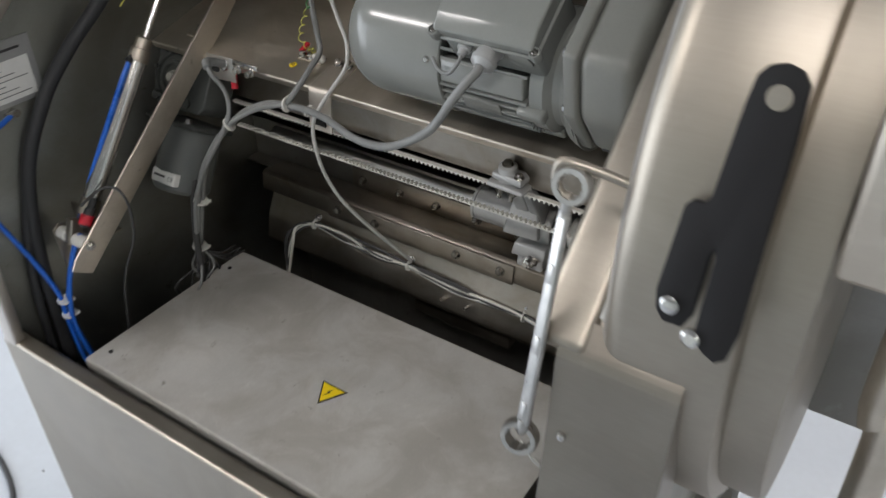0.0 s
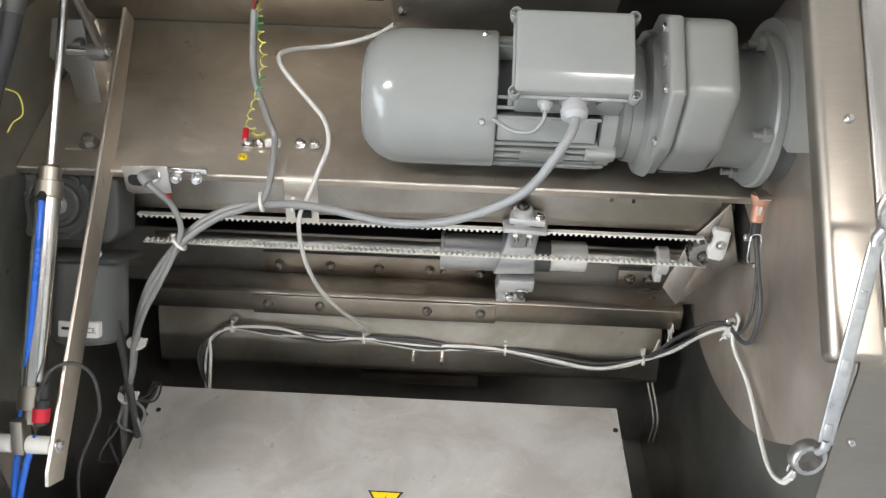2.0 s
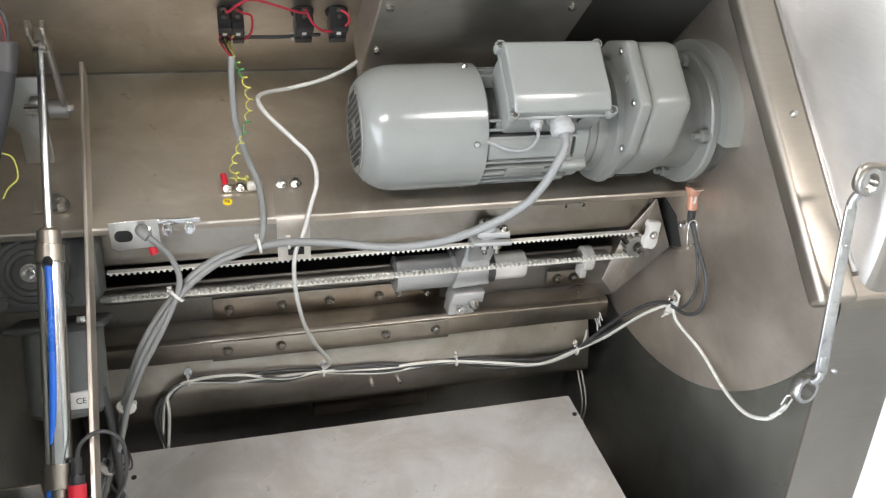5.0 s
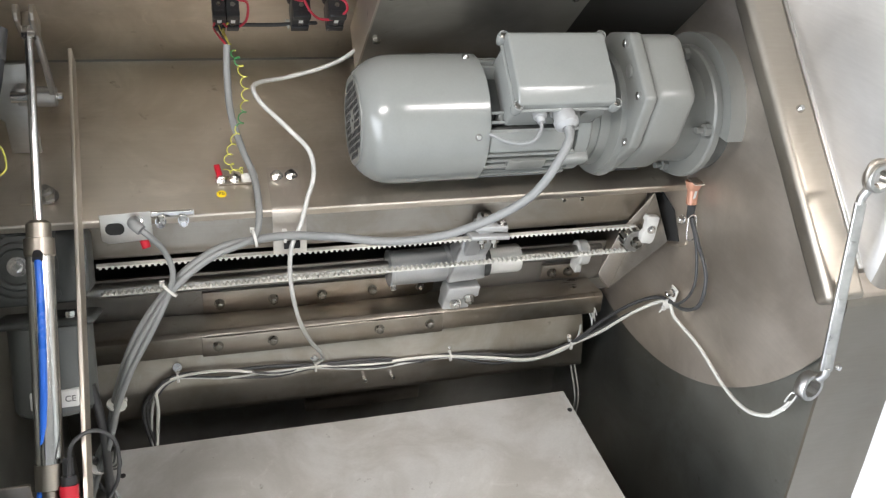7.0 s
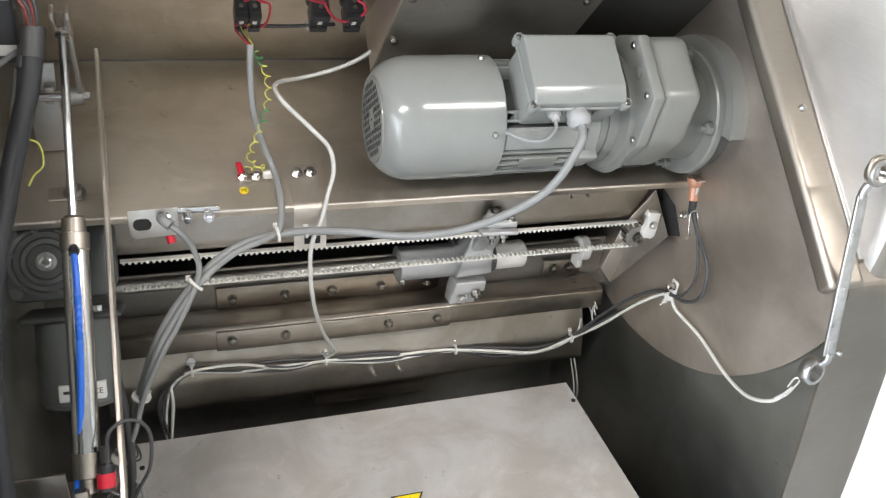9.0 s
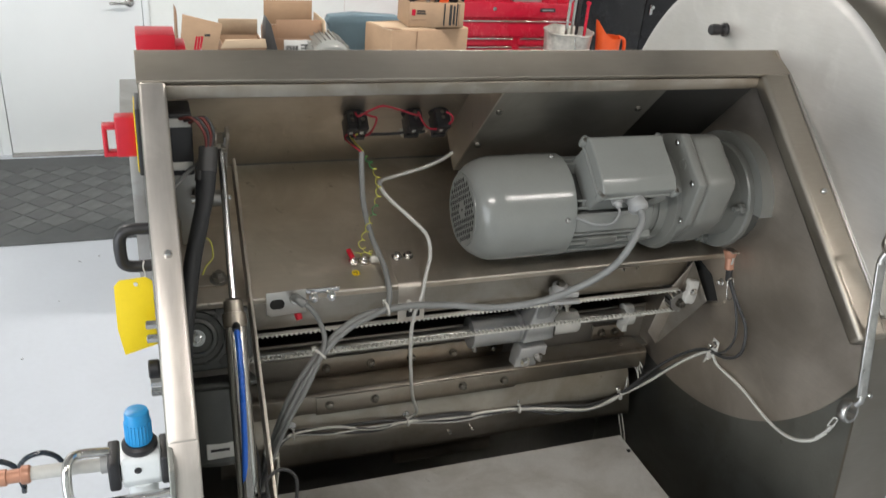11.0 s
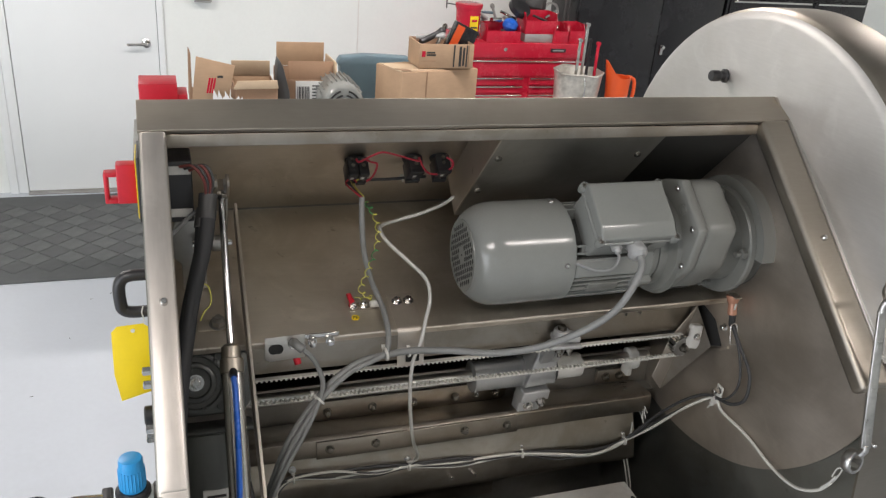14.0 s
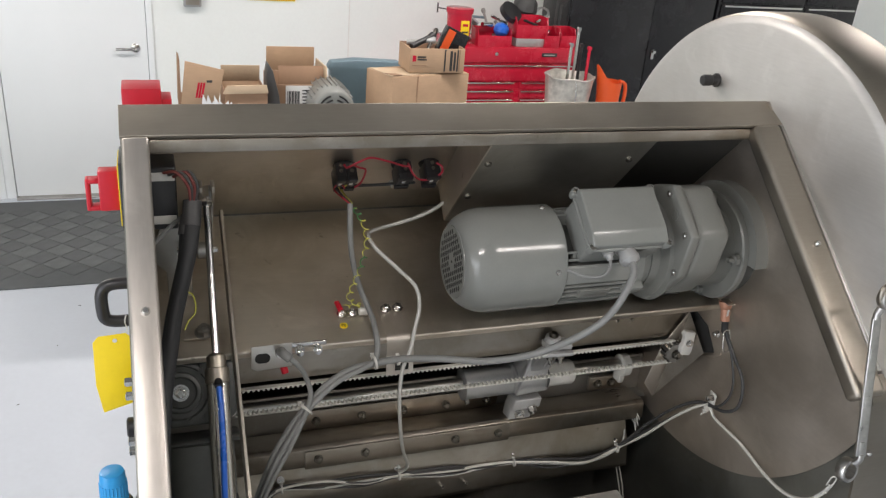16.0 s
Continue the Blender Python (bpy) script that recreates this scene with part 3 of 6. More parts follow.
for p in ((0.524, 0.057, 1.6985), (0.774, 0.057, 1.6985), (0.524, 0.128, 1.618)):
    part("cover_screw", hexbolt(p, (0, -0.747, -0.664), 0.0052, 0.004), BOLT, mh)
for p in ((0.016, slope(0.235, 0.003)), (0.992, slope(0.215, 0.003))):
    part("frame_screw", panhead((p[0], p[1][0], p[1][1]), (0, SN.x, SN.y), 0.0052, 0.006), STEEL_BRIGHT, mh)
part("frame_screw", panhead((1.006, -0.3505, 1.370), (0, -1, 0.1), 0.0048, 0.005), STEEL_BRIGHT, mh)
part("frame_screw", panhead((0.016, -0.380, 1.33), (0, -1, 0.1), 0.0048, 0.005), STEEL_BRIGHT, mh)
part("far_bracket", box((0.437, 0.19, 0.885), (0.655, 0.30, 0.925), 0.003), STEEL_RAIL, mh)
# flat bar beside the cylinder
part("flat_bar", prism([(0.186, 1.588), (-0.293, 1.186), (-0.302, 1.170), (-0.272, 1.149), (0.095, 1.456), (0.205, 1.562)], 0, 0.1285, 0.1335, 0.0008), STEEL, mh)

cp = thing("cover_plate", "dull galvanised cover plate with a yellow warning triangle", "plate", (0.5, -0.13, 0.97))
pl = sheet(bent([(0.049, 0.955), (0.049, 0.990), (-0.322, 0.990), (-0.322, 0.952)], 0.003, 3), 0.116, 0.881, 0.002, flip=-1)
part("lid", pl, PLATE, cp)
for sx, sy in ((0.136, -0.005), (0.873, 0.0), (0.139, -0.288), (0.872, -0.29)):
    part("screw_hole", rod((sx, sy, 0.9917), (sx, sy, 0.9934), 0.0042, 12), DARK, cp)
tb = prism([(0.519 - 0.026, -0.143), (0.519 + 0.026, -0.143), (0.519, -0.188)], 2, 0.9927, 0.9936, 0)
ts = part("warning_triangle", tb, INK, cp, "yellow electric hazard triangle sticker")
part("sticker_face", prism([(0.519 - 0.0215, -0.1457), (0.519 + 0.0215, -0.1457), (0.519, -0.1828)], 2, 0.9936, 0.9941), YELLOW, ts)
part("bolt_sign", prism([(0.5225, -0.149), (0.5155, -0.160), (0.5190, -0.1605), (0.5150, -0.171), (0.5225, -0.1585), (0.5190, -0.158)], 2, 0.9941, 0.9945), INK, ts)
solid("electrical_box", box((0.13, -0.30, 0.60), (0.867, 0.035, 0.95), 0.004), STEEL_DARK, "steel electrical box under the cover plate", "box")

# ------------------------------------------------------------------ gear motor
MY, MZ = 0.065, 1.527
U2, V2 = Vector((-0.774, -0.633)), Vector((-0.633, 0.774))


def mo(x, u, v):
    p = Vector((MY, MZ)) + U2 * u + V2 * v
    return Vector((x, p.x, p.y))


MM = Matrix(((1, 0, 0, 0), (0, U2.x, V2.x, MY), (0, U2.y, V2.y, MZ), (0, 0, 0, 1)))


def mbox(lo, hi, bevel=0.0, seg=2):
    return box(lo, hi, bevel, MM, seg)


def mprism(poly, axis, a, b, bevel=0.0, seg=2):
    bm = prism(poly, axis, a, b, bevel, seg)
    bm.transform(MM)
    return bm


gm = thing("gear_motor", "grey painted electric gear motor with a terminal box", "motor", (0.72, MY, MZ - 0.087))
part("fan_cowl", lathe([(0, 0.0600), (0.0012, 0.0640), (0.005, 0.0690), (0.010, 0.0735), (0.016, 0.0777), (0.023, 0.0815), (0.031, 0.0843), (0.040, 0.0862), (0.052, 0.0870), (0.164, 0.0870), (0.1655, 0.0855), (0.166, 0.081)], (0.484, MY, MZ), (1, 0, 0), 64), PAINT, gm)
gr = rod((0.4822, MY, MZ), (0.4842, MY, MZ), 0.0598, 40)
grille = part("fan_grille", gr, PAINT, gm, "perforated fan grille")
gb = B()
for i in range(-6, 7):
    for j in range(-6, 7):
        gy, gz = i * 0.0082, j * 0.0112 + (i % 2) * 0.0056
        if math.hypot(gy, gz) < 0.0535 and not (abs(gy) < 0.011 and abs(gz) < 0.013):
            put(gb, prism([(MY + gy - 0.0033, MZ + gz), (MY + gy, MZ + gz - 0.0048), (MY + gy + 0.0033, MZ + gz), (MY + gy, MZ + gz + 0.0048)], 0, 0.4816, 0.4824))
put(gb, rod((0.4816, MY, MZ), (0.4824, MY, MZ), 0.002, 10))
gs_ = part("perforation", gb, DARK, grille)
gs_["kind"] = "stuff"
# stator darker than its fins: the shade between them is in its colour
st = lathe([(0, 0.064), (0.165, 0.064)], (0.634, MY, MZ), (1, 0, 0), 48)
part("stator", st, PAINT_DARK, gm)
for k in range(44):
    a = k * 360 / 44 + 4
    if 58 < a < 122:
        continue
    m = Matrix.Translation((0, MY, MZ)) @ Matrix.Rotation(radians(a) - 0.685, 4, "X")
    if 150 < a < 186 or 209 < a < 230:
        continue
    part("cooling_fin", box((0.646, 0.062, -0.0019), (0.776, 0.0850 - 0.0015 * (k % 2), 0.0019), 0, m), PAINT, gm)


def radial(a):
    """A turn about the motor axis, in the same degrees as the fins."""
    return Matrix.Translation((0, MY, MZ)) @ Matrix.Rotation(radians(a) - 0.685, 4, "X")


part("nameplate_pad", box((0.650, 0.060, -0.016), (0.772, 0.0835, 0.016), 0.003, radial(219.5)), PAINT, gm)
for x in (0.662, 0.690, 0.735):
    part("fin_web", box((x, 0.060, -0.006), (x + 0.006, 0.080, 0.006), 0.001, radial(196)), PAINT, gm)
part("end_shield", lathe([(0, 0.076), (0.002, 0.080), (0.02, 0.080), (0.028, 0.070), (0.05, 0.068)], (0.776, MY, MZ), (1, 0, 0), 40), PAINT, gm)
for u, v in ((0.056, -0.056), (-0.056, -0.056), (0.076, 0.020)):
    part("clamp_lug", mbox((0.762, u - 0.010, v - 0.010), (0.80, u + 0.010, v + 0.010), 0.004), PAINT, gm)
# nameplate between the fins
part("name_plate", box((0.682, 0.074, -0.010), (0.737, 0.0856, 0.010), 0.001, radial(247)), PAINT_GEAR, gm)
# terminal box
tbx = part("terminal_box", mbox((0.668, -0.047, 0.060), (0.800, 0.047, 0.121), 0.006), PAINT, gm)
lid = mprism([(0.664, -0.0535), (0.8045, -0.0535), (0.8045, 0.0535), (0.664, 0.0535)], 2, 0.112, 0.118, 0.0025)
top = prism([(-0.051, 0.117), (0.051, 0.117), (0.051, 0.1318), (0.029, 0.1400), (-0.045, 0.1400), (-0.051, 0.134)], 0, 0.6665, 0.8015, 0.0035, 3)
smooth(top, 14)
top.transform(MM)
put(lid, top)
part("lid", lid, PAINT, tbx)
for x in (0.6665, 0.8035):
    for u in (-0.050, 0.050):
        ear = lathe([(0, 0.0050), (0.006, 0.0072), (0.0165, 0.0076), (0.0185, 0.0068), (0.0185, 0.0054), (0.0165, 0.0052)], mo(x, u, 0.1105), MM.to_3x3() @ Vector((0, 0, 1)), 18)
        ears = part("lid_screw", ear, PAINT, tbx)
        part("screw_head", panhead(mo(x, u, 0.1272), MM.to_3x3() @ Vector((0, 0, 1)), 0.0042, 0.0022), BOLT, ears)
gl = lathe([(0, 0.0175), (0.006, 0.0175), (0.0065, 0.0145), (0.020, 0.0145), (0.021, 0.0165), (0.028, 0.0155), (0.033, 0.009)], mo(0.737, 0.042, 0.1035), MM.to_3x3() @ Vector((0, 1, 0.15)), 18)
part("cable_gland", gl, CAST, tbx)
part("blanking_plug", lathe([(0, 0.0155), (0.007, 0.0155), (0.008, 0.011)], mo(0.779, 0.046, 0.102), MM.to_3x3() @ Vector((0, 1, 0)), 20), PAINT, tbx)
part("small_gland", lathe([(0, 0.009), (0.012, 0.009), (0.013, 0.006), (0.02, 0.005)], mo(0.7035, 0.044, 0.104), MM.to_3x3() @ Vector((0, 1, 0.1)), 12), CAST, tbx)
lead = tube([mo(0.7035, 0.060, 0.1055), mo(0.702, 0.074, 0.102), mo(0.690, 0.084, 0.092), mo(0.668, 0.078, 0.080), mo(0.645, 0.060, 0.070)], 0.0026, 6)
part("heater_lead", lead, CABLE, tbx)
for p in ((0.632, 0.0635, 0.066), (0.632, -0.058, 0.0726)):
    d = (mo(0, p[1], p[2]) - mo(0, 0, 0)).normalized()
    part("cowl_screw", panhead(mo(p[0], d.dot(Vector((0, *U2))) * 0.0862, d.dot(Vector((0, *V2))) * 0.0862), d, 0.0048, 0.004), STEEL_BRIGHT, gm)


GEAR = [(0.088, -0.015), (0.089, 0.068), (0.051, 0.139), (-0.047, 0.139), (-0.078, 0.09), (-0.082, 0.0), (-0.05, -0.062), (0.05, -0.070)]


def gear_outline(k):
    return [(0.012 + (u - 0.012) * k, 0.035 + (v - 0.035) * k) for u, v in GEAR]


part("gear_adapter", lathe([(0, 0.072), (0.014, 0.074), (0.02, 0.088), (0.03, 0.092)], (0.815, MY, MZ), (1, 0, 0), 40), PAINT_GEAR, gm)
gc = mprism(gear_outline(1.0), 0, 0.840, 0.858, 0.004)
part("gear_cover_rim", gc, PAINT_GEAR, gm)
gc = mprism(gear_outline(0.975), 0, 0.8565, 0.922, 0.014, 4)
part("gear_case", gc, PAINT_GEAR, gm)
for u, v in ((0.080, 0.068), (0.075, -0.009), (0.041, 0.130), (-0.0395, 0.130), (0.044, -0.060), (-0.046, -0.053)):
    part("case_bolt", hexbolt(mo(0.8435, u * 0.97, v * 0.97), (-1, 0, 0), 0.005, 0.006), STEEL_BRIGHT, gm)
part("oil_plug", lathe([(0, 0.0085), (0.003, 0.0085), (0.004, 0.006)], mo(0.8405, -0.001, 0.119), (-1, 0, 0), 16), PAINT_GEAR, gm)
part("adapter_plate", lathe([(0, 0.078), (0.003, 0.088), (0.012, 0.090)], mo(0.829, 0.0, 0.010), (1, 0, 0), 48), PAINT_GEAR, gm)
part("case_window", box((0.866, 0.060, -0.0015), (0.905, 0.100, 0.0015), 0.0008, MM @ pose(0, 0.0690, -0.0416, 55.4, 0, 0) @ Matrix.Translation((0, -0.08, 0))), BLACK, gm, "small black label plate")
part("output_neck", lathe([(0, 0.080), (0.02, 0.074), (0.058, 0.076)], (0.922, MY, MZ), (1, 0, 0), 40), PAINT_GEAR, gm)
FY, FZ = MY, MZ - 0.0015
part("output_flange", lathe([(0, 0.0960), (0.003, 0.0985), (0.012, 0.0985), (0.0135, 0.097)], (0.9775, FY, FZ), (1, 0, 0), 64), PAINT_GEAR, gm)


def ring_sector(a0, a1, r0, r1, x0, x1, n=40):
    """Part of a ring round the motor axis, from a0 to a1 degrees."""
    arc = [radians(a0 + (a1 - a0) * k / n) for k in range(n + 1)]
    pts = [(r1 * math.cos(a), r1 * math.sin(a)) for a in arc] + [(r0 * math.cos(a), r0 * math.sin(a)) for a in arc[::-1]]
    bm = mprism(pts, 0, x0, x1)
    bmesh.ops.translate(bm, verts=bm.verts, vec=(0, 0, -0.002))
    return smooth(bm, 30)


part("mounting_ring", ring_sector(41, 268, 0.090, 0.1165, 0.9905, 1.0195), PAINT_GEAR, gm)
# dark cylinder added as the shade in the ring's open gap
part("ring_gap_shade", lathe([(0, 0.089), (0.029, 0.089)], (0.9905, FY, FZ), (1, 0, 0), 40), PAINT_DARK, gm)
for k in range(4):
    a = radians(45 + 90 * k)
    u, v = 0.086 * math.cos(a), 0.086 * math.sin(a)
    part("flange_bolt", hexbolt(mo(0.979, u, v) + Vector((0, 0, -0.0015)), (-1, 0, 0), 0.0085, 0.008, stud=0.014), PAINT_GEAR, gm)

def letters(text, size, m, depth=0.0003):
    """Raised letters of the built-in font, laid by the pose m."""
    cu = bpy.data.curves.new("letters", "FONT")
    cu.body, cu.size, cu.extrude = text, size, depth
    cu.align_x, cu.align_y = "CENTER", "CENTER"
    ob = bpy.data.objects.new("letters", cu)
    me = bpy.data.meshes.new_from_object(ob)
    bm = bmesh.new()
    bm.from_mesh(me)
    bpy.data.objects.remove(ob)
    bpy.data.curves.remove(cu)
    bpy.data.meshes.remove(me)
    bm.transform(m)
    return bm


# ------------------------------------------------------------------ belt drive
YB, ZU, ZL = 0.080, 1.315, 1.268
bd = thing("toothed_belt", "white toothed drive belt stretched across the machine", "belt", (0.55, YB, ZL))
run = box((0.135, YB - 0.0042, ZU), (0.965, YB + 0.0042, ZU + 0.0018))
put(run, box((0.135, YB - 0.0042, ZL - 0.0018), (0.980, YB + 0.0042, ZL)))
part("belt_band", run, BELT, bd)
tm = bpy.data.meshes.new("belt_tooth")
t_ = prism([(-0.0023, 0), (0.0023, 0), (0.0014, 0.0032), (-0.0014, 0.0032)], 1, -0.0040, 0.0040)
t_.to_mesh(tm)
t_.free()
tm.materials.append(BELT)
for k in range(103):
    for z, turn in ((ZU, 180), (ZL, 0)):
        o = new("belt_tooth", tm)
        o.parent = bd
        o.location = Vector((0.14 + k * 0.008, YB, z)) - BASES[bd.name]
        o.rotation_euler = (0, radians(turn), 0)

pu = thing("belt_pulley", "steel toothed belt pulley in a white bearing block", "pulley", (0.968, YB, 1.27))
part("pulley_wheel", lathe([(0, 0.014), (0.001, 0.0195), (0.003, 0.0195), (0.021, 0.0195), (0.023, 0.0195), (0.024, 0.014)], (0.966, YB - 0.012, (ZU + ZL) / 2), (0, 1, 0), 28), STEEL_DARK, pu)
for k in range(14):
    a = 2 * math.pi * k / 14
    part("pulley_tooth", box((-0.0016, -0.009, 0.019), (0.0016, 0.009, 0.0225), 0, Matrix.Translation((0.966, YB, (ZU + ZL) / 2)) @ Matrix.Rotation(a, 4, "Y")), STEEL_BRIGHT, pu)
part("pulley_nut", hexbolt((0.966, YB - 0.012, (ZU + ZL) / 2), (0, -1, 0), 0.0075, 0.008, 1.3), BOLT, pu)
part("bearing_block", prism([(0.969, 1.295), (0.988, 1.291), (0.994, 1.297), (0.994, 1.341), (0.972, 1.345), (0.969, 1.337), (0.973, 1.331), (0.973, 1.317), (0.969, 1.311)], 1, YB - 0.022, YB - 0.010, 0.0015), WHITE, pu)
part("block_screw", hexbolt((0.983, YB - 0.022, 1.320), (0, -1, 0), 0.005, 0.004), STEEL_BRIGHT, pu)
# bracket of the pulley on the end wall
br = thing("pulley_bracket", "folded stainless bracket fixed to the end wall", "bracket", (0.98, 0.11, 1.19))
part("bracket_plate", prism([(0.925, 1.215), (0.950, 1.183), (1.004, 1.262), (0.995, 1.369), (0.983, 1.350), (0.948, 1.300)], 1, 0.0905, 0.093, 0.0006), STEEL_END, br)
wing = B()
wv = [wing.verts.new(p) for p in ((0.950, 0.0900, 1.182), (1.004, 0.0900, 1.262), (0.995, 0.0900, 1.3695), (1.004, 0.037, 1.308))]
wv2 = [wing.verts.new(v.co + Vector((0.0015, 0.0022, -0.0008))) for v in wv]
for a, b, c in ((0, 3, 2), (0, 2, 1)):
    wing.faces.new((wv[a], wv[b], wv[c]))
    wing.faces.new((wv2[c], wv2[b], wv2[a]))
for a, b in ((0, 3), (3, 2), (2, 1), (1, 0)):
    wing.faces.new((wv[b], wv[a], wv2[a], wv2[b]))
bmesh.ops.recalc_face_normals(wing, faces=wing.faces)
part("bracket_wing", wing, STEEL_RAIL, br)
part("bracket_side", prism([(0.112, 1.352), (0.112, 1.26), (0.21, 1.26), (0.21, 1.40)], 0, 1.0065, 1.009), STEEL_DARK, br)
# black patch laid on the end wall as the shade beside the bracket
ws_ = prism([(0.135, 1.345), (0.104, 1.368), (0.056, 1.356), (0.022, 1.316), (0.100, 1.272)], 0, 1.0148, 1.0158)
part("slot_shade_patch", ws_, DARK, br)
part("slot_edge", prism([(0.104, 1.270), (0.102, 1.267), (0.020, 1.3125), (0.004, 1.327), (0.002, 1.323), (0.018, 1.308)], 0, 1.0135, 1.0155), STEEL, br)

SHAFT = mat("ground_steel_shaft", (0.66, 0.65, 0.62), 0.34, 1.0, 0.06, 20, 0.0, 200, (1, 1, 1), 0.05)
sh = thing("guide_shaft", "polished steel guide shaft on white nylon supports", "shaft", (0.55, 0.2, 1.17))
part("shaft_bar", rod((0.10, 0.20, 1.190), (0.985, 0.20, 1.190), 0.0122, 24), SHAFT, sh)
part("end_support", lathe([(0, 0.021), (0.002, 0.0235), (0.018, 0.0235), (0.020, 0.021)], (0.936, 0.20, 1.188), (1, 0, 0), 28), WHITE, sh)
part("support_stem", box((0.940, 0.196, 1.144), (0.952, 0.222, 1.172), 0.002), WHITE, sh)
part("support_foot", box((0.885, 0.221, 1.116), (0.965, 0.2305, 1.148), 0.001), STEEL_RAIL, sh)
for bx in (0.905, 0.938):
    part("foot_bolt", hexbolt((bx, 0.221, 1.132), (0, -1, 0), 0.0065, 0.007), BOLT, sh)

CX = 0.702
ca = thing("belt_carriage", "grey cast carriage sliding on the shaft and clamped to the belt", "carriage", (CX, 0.2, 1.12))
part("slide_body", lathe([(0, 0.0285), (0.002, 0.0305), (0.108, 0.0305), (0.112, 0.031)], (CX - 0.122, 0.20, 1.188), (1, 0, 0), 36), CAST, ca)
part("body_lip", lathe([(0, 0.0300), (0.001, 0.0322), (0.006, 0.0322), (0.007, 0.0300)], (CX - 0.1225, 0.20, 1.188), (1, 0, 0), 36), CAST, ca)
part("clamp_ring", lathe([(0, 0.031), (0.004, 0.0355), (0.048, 0.0355), (0.052, 0.033)], (CX - 0.022, 0.20, 1.188), (1, 0, 0), 36), CAST, ca)
part("carriage_neck", lathe([(0, 0.0285), (0.030, 0.0285), (0.031, 0.026)], (CX + 0.028, 0.20, 1.188), (1, 0, 0), 28), PAINT_DARK, ca)
part("slide_bush", lathe([(0, 0.0245), (0.002, 0.0255), (0.060, 0.0255), (0.063, 0.0235)], (CX + 0.056, 0.20, 1.188), (1, 0, 0), 32), WHITE, ca, "white nylon bush")
# casting that leans forward from the ring to the belt
part("arm", prism([(0.178, 1.160), (0.222, 1.208), (0.120, 1.300), (0.094, 1.334), (0.072, 1.334), (0.072, 1.320), (0.100, 1.300), (0.148, 1.214)], 0, CX - 0.014, CX + 0.012, 0.004, 3), CAST, ca)
part("arm_web", prism([(CX - 0.036, 1.196), (CX + 0.030, 1.200), (CX + 0.026, 1.262), (CX + 0.010, 1.300), (CX - 0.010, 1.300), (CX - 0.024, 1.240)], 1, 0.128, 0.140, 0.003), CAST, ca)
part("rib", prism([(0.150, 1.212), (0.170, 1.240), (0.106, 1.318), (0.092, 1.312)], 0, CX + 0.012, CX + 0.028, 0.003), CAST, ca)
# two jaws with the belt between them
part("belt_jaw", prism([(CX - 0.028, 0.064), (CX + 0.034, 0.060), (CX + 0.036, 0.088), (CX + 0.024, 0.0935), (CX - 0.020, 0.0935), (CX - 0.030, 0.088)], 2, 1.3195, 1.3265, 0.002), CAST, ca)
part("belt_jaw", prism([(CX - 0.022, 0.068), (CX + 0.030, 0.062), (CX + 0.032, 0.086), (CX + 0.020, 0.0945), (CX - 0.018, 0.0945)], 2, 1.3325, 1.3430, 0.0025), CAST, ca)
part("jaw_boss", lathe([(0, 0.015), (0.010, 0.014), (0.012, 0.011)], (CX - 0.002, 0.082, 1.3425), (0, -0.1, 1), 18), CAST, ca)
part("jaw_bolt", hexbolt((CX - 0.002, 0.0808, 1.3545), (0, -0.1, 1), 0.006, 0.005), BOLT, ca)
part("jaw_bolt", hexbolt((CX + 0.022, 0.072, 1.3430), (0, -0.1, 1), 0.0052, 0.005), STEEL_BRIGHT, ca)
for dx in (-0.008, 0.012):
    part("jaw_nut", hexbolt((CX + dx, 0.072, 1.3195), (0, -0.35, -0.94), 0.0066, 0.007, 1.35, stud=0.010), BOLT, ca)
# lower foot with its two bolts
part("foot_plate", prism([(CX - 0.030, 1.142), (CX + 0.032, 1.146), (CX + 0.034, 1.168), (CX - 0.024, 1.168)], 1, 0.150, 0.186, 0.003), CAST, ca)
part("foot_lug", prism([(CX - 0.028, 1.100), (CX + 0.022, 1.100), (CX + 0.024, 1.143), (CX - 0.024, 1.143)], 1, 0.166, 0.196, 0.003), CAST, ca)
part("lug_bolt", hexbolt((CX + 0.014, 0.152, 1.147), (0, -0.8, -0.6), 0.0075, 0.009, stud=0.006), STEEL_BRIGHT, ca)
part("lug_bolt", hexbolt((CX - 0.004, 0.166, 1.124), (0, -1, 0.1), 0.0072, 0.008, stud=0.004), STEEL_BRIGHT, ca)
part("grease_screw", hexbolt((CX - 0.117, 0.178, 1.166), (0, -0.7, -0.6), 0.0042, 0.007), STEEL_BRIGHT, ca)

# ------------------------------------------------------------------ straps, clips and bolts on the shelf
SHN = Vector((0, -0.2645, 0.9644))


def shelf(x, y, n=0.0):
    """A place on the shelf panel, n above it."""
    return Vector((x, y, 1.416 + (y - 0.034) * 0.2745 + 0.0005)) + SHN * n


sp = thing("cable_strap", "bent stainless cable strap bolted over the shelf edge", "bracket", (0.392, 0.06, 1.34))
ln = [tuple(shelf(0, 0.112, 0.001)[1:]), tuple(shelf(0, 0.030, 0.001)[1:]), (0.0225, 1.350)]
part("strap_plate", sheet(bent(ln, 0.008, 4), 0.370, 0.4155, 0.002, flip=1), STEEL_END, sp)
part("strap_slot", box((0.384, 0.0195, 1.360), (0.406, 0.0222, 1.371)), DARK, sp)
for bx in (0.383, 0.403):
    part("strap_bolt", hexbolt(shelf(bx, 0.092, 0.003), SHN, 0.006, 0.005), STEEL_BRIGHT, sp)

ec = thing("earth_bar", "small steel earth terminal bar with nuts on the shelf", "bracket", (0.325, 0.09, 1.43))
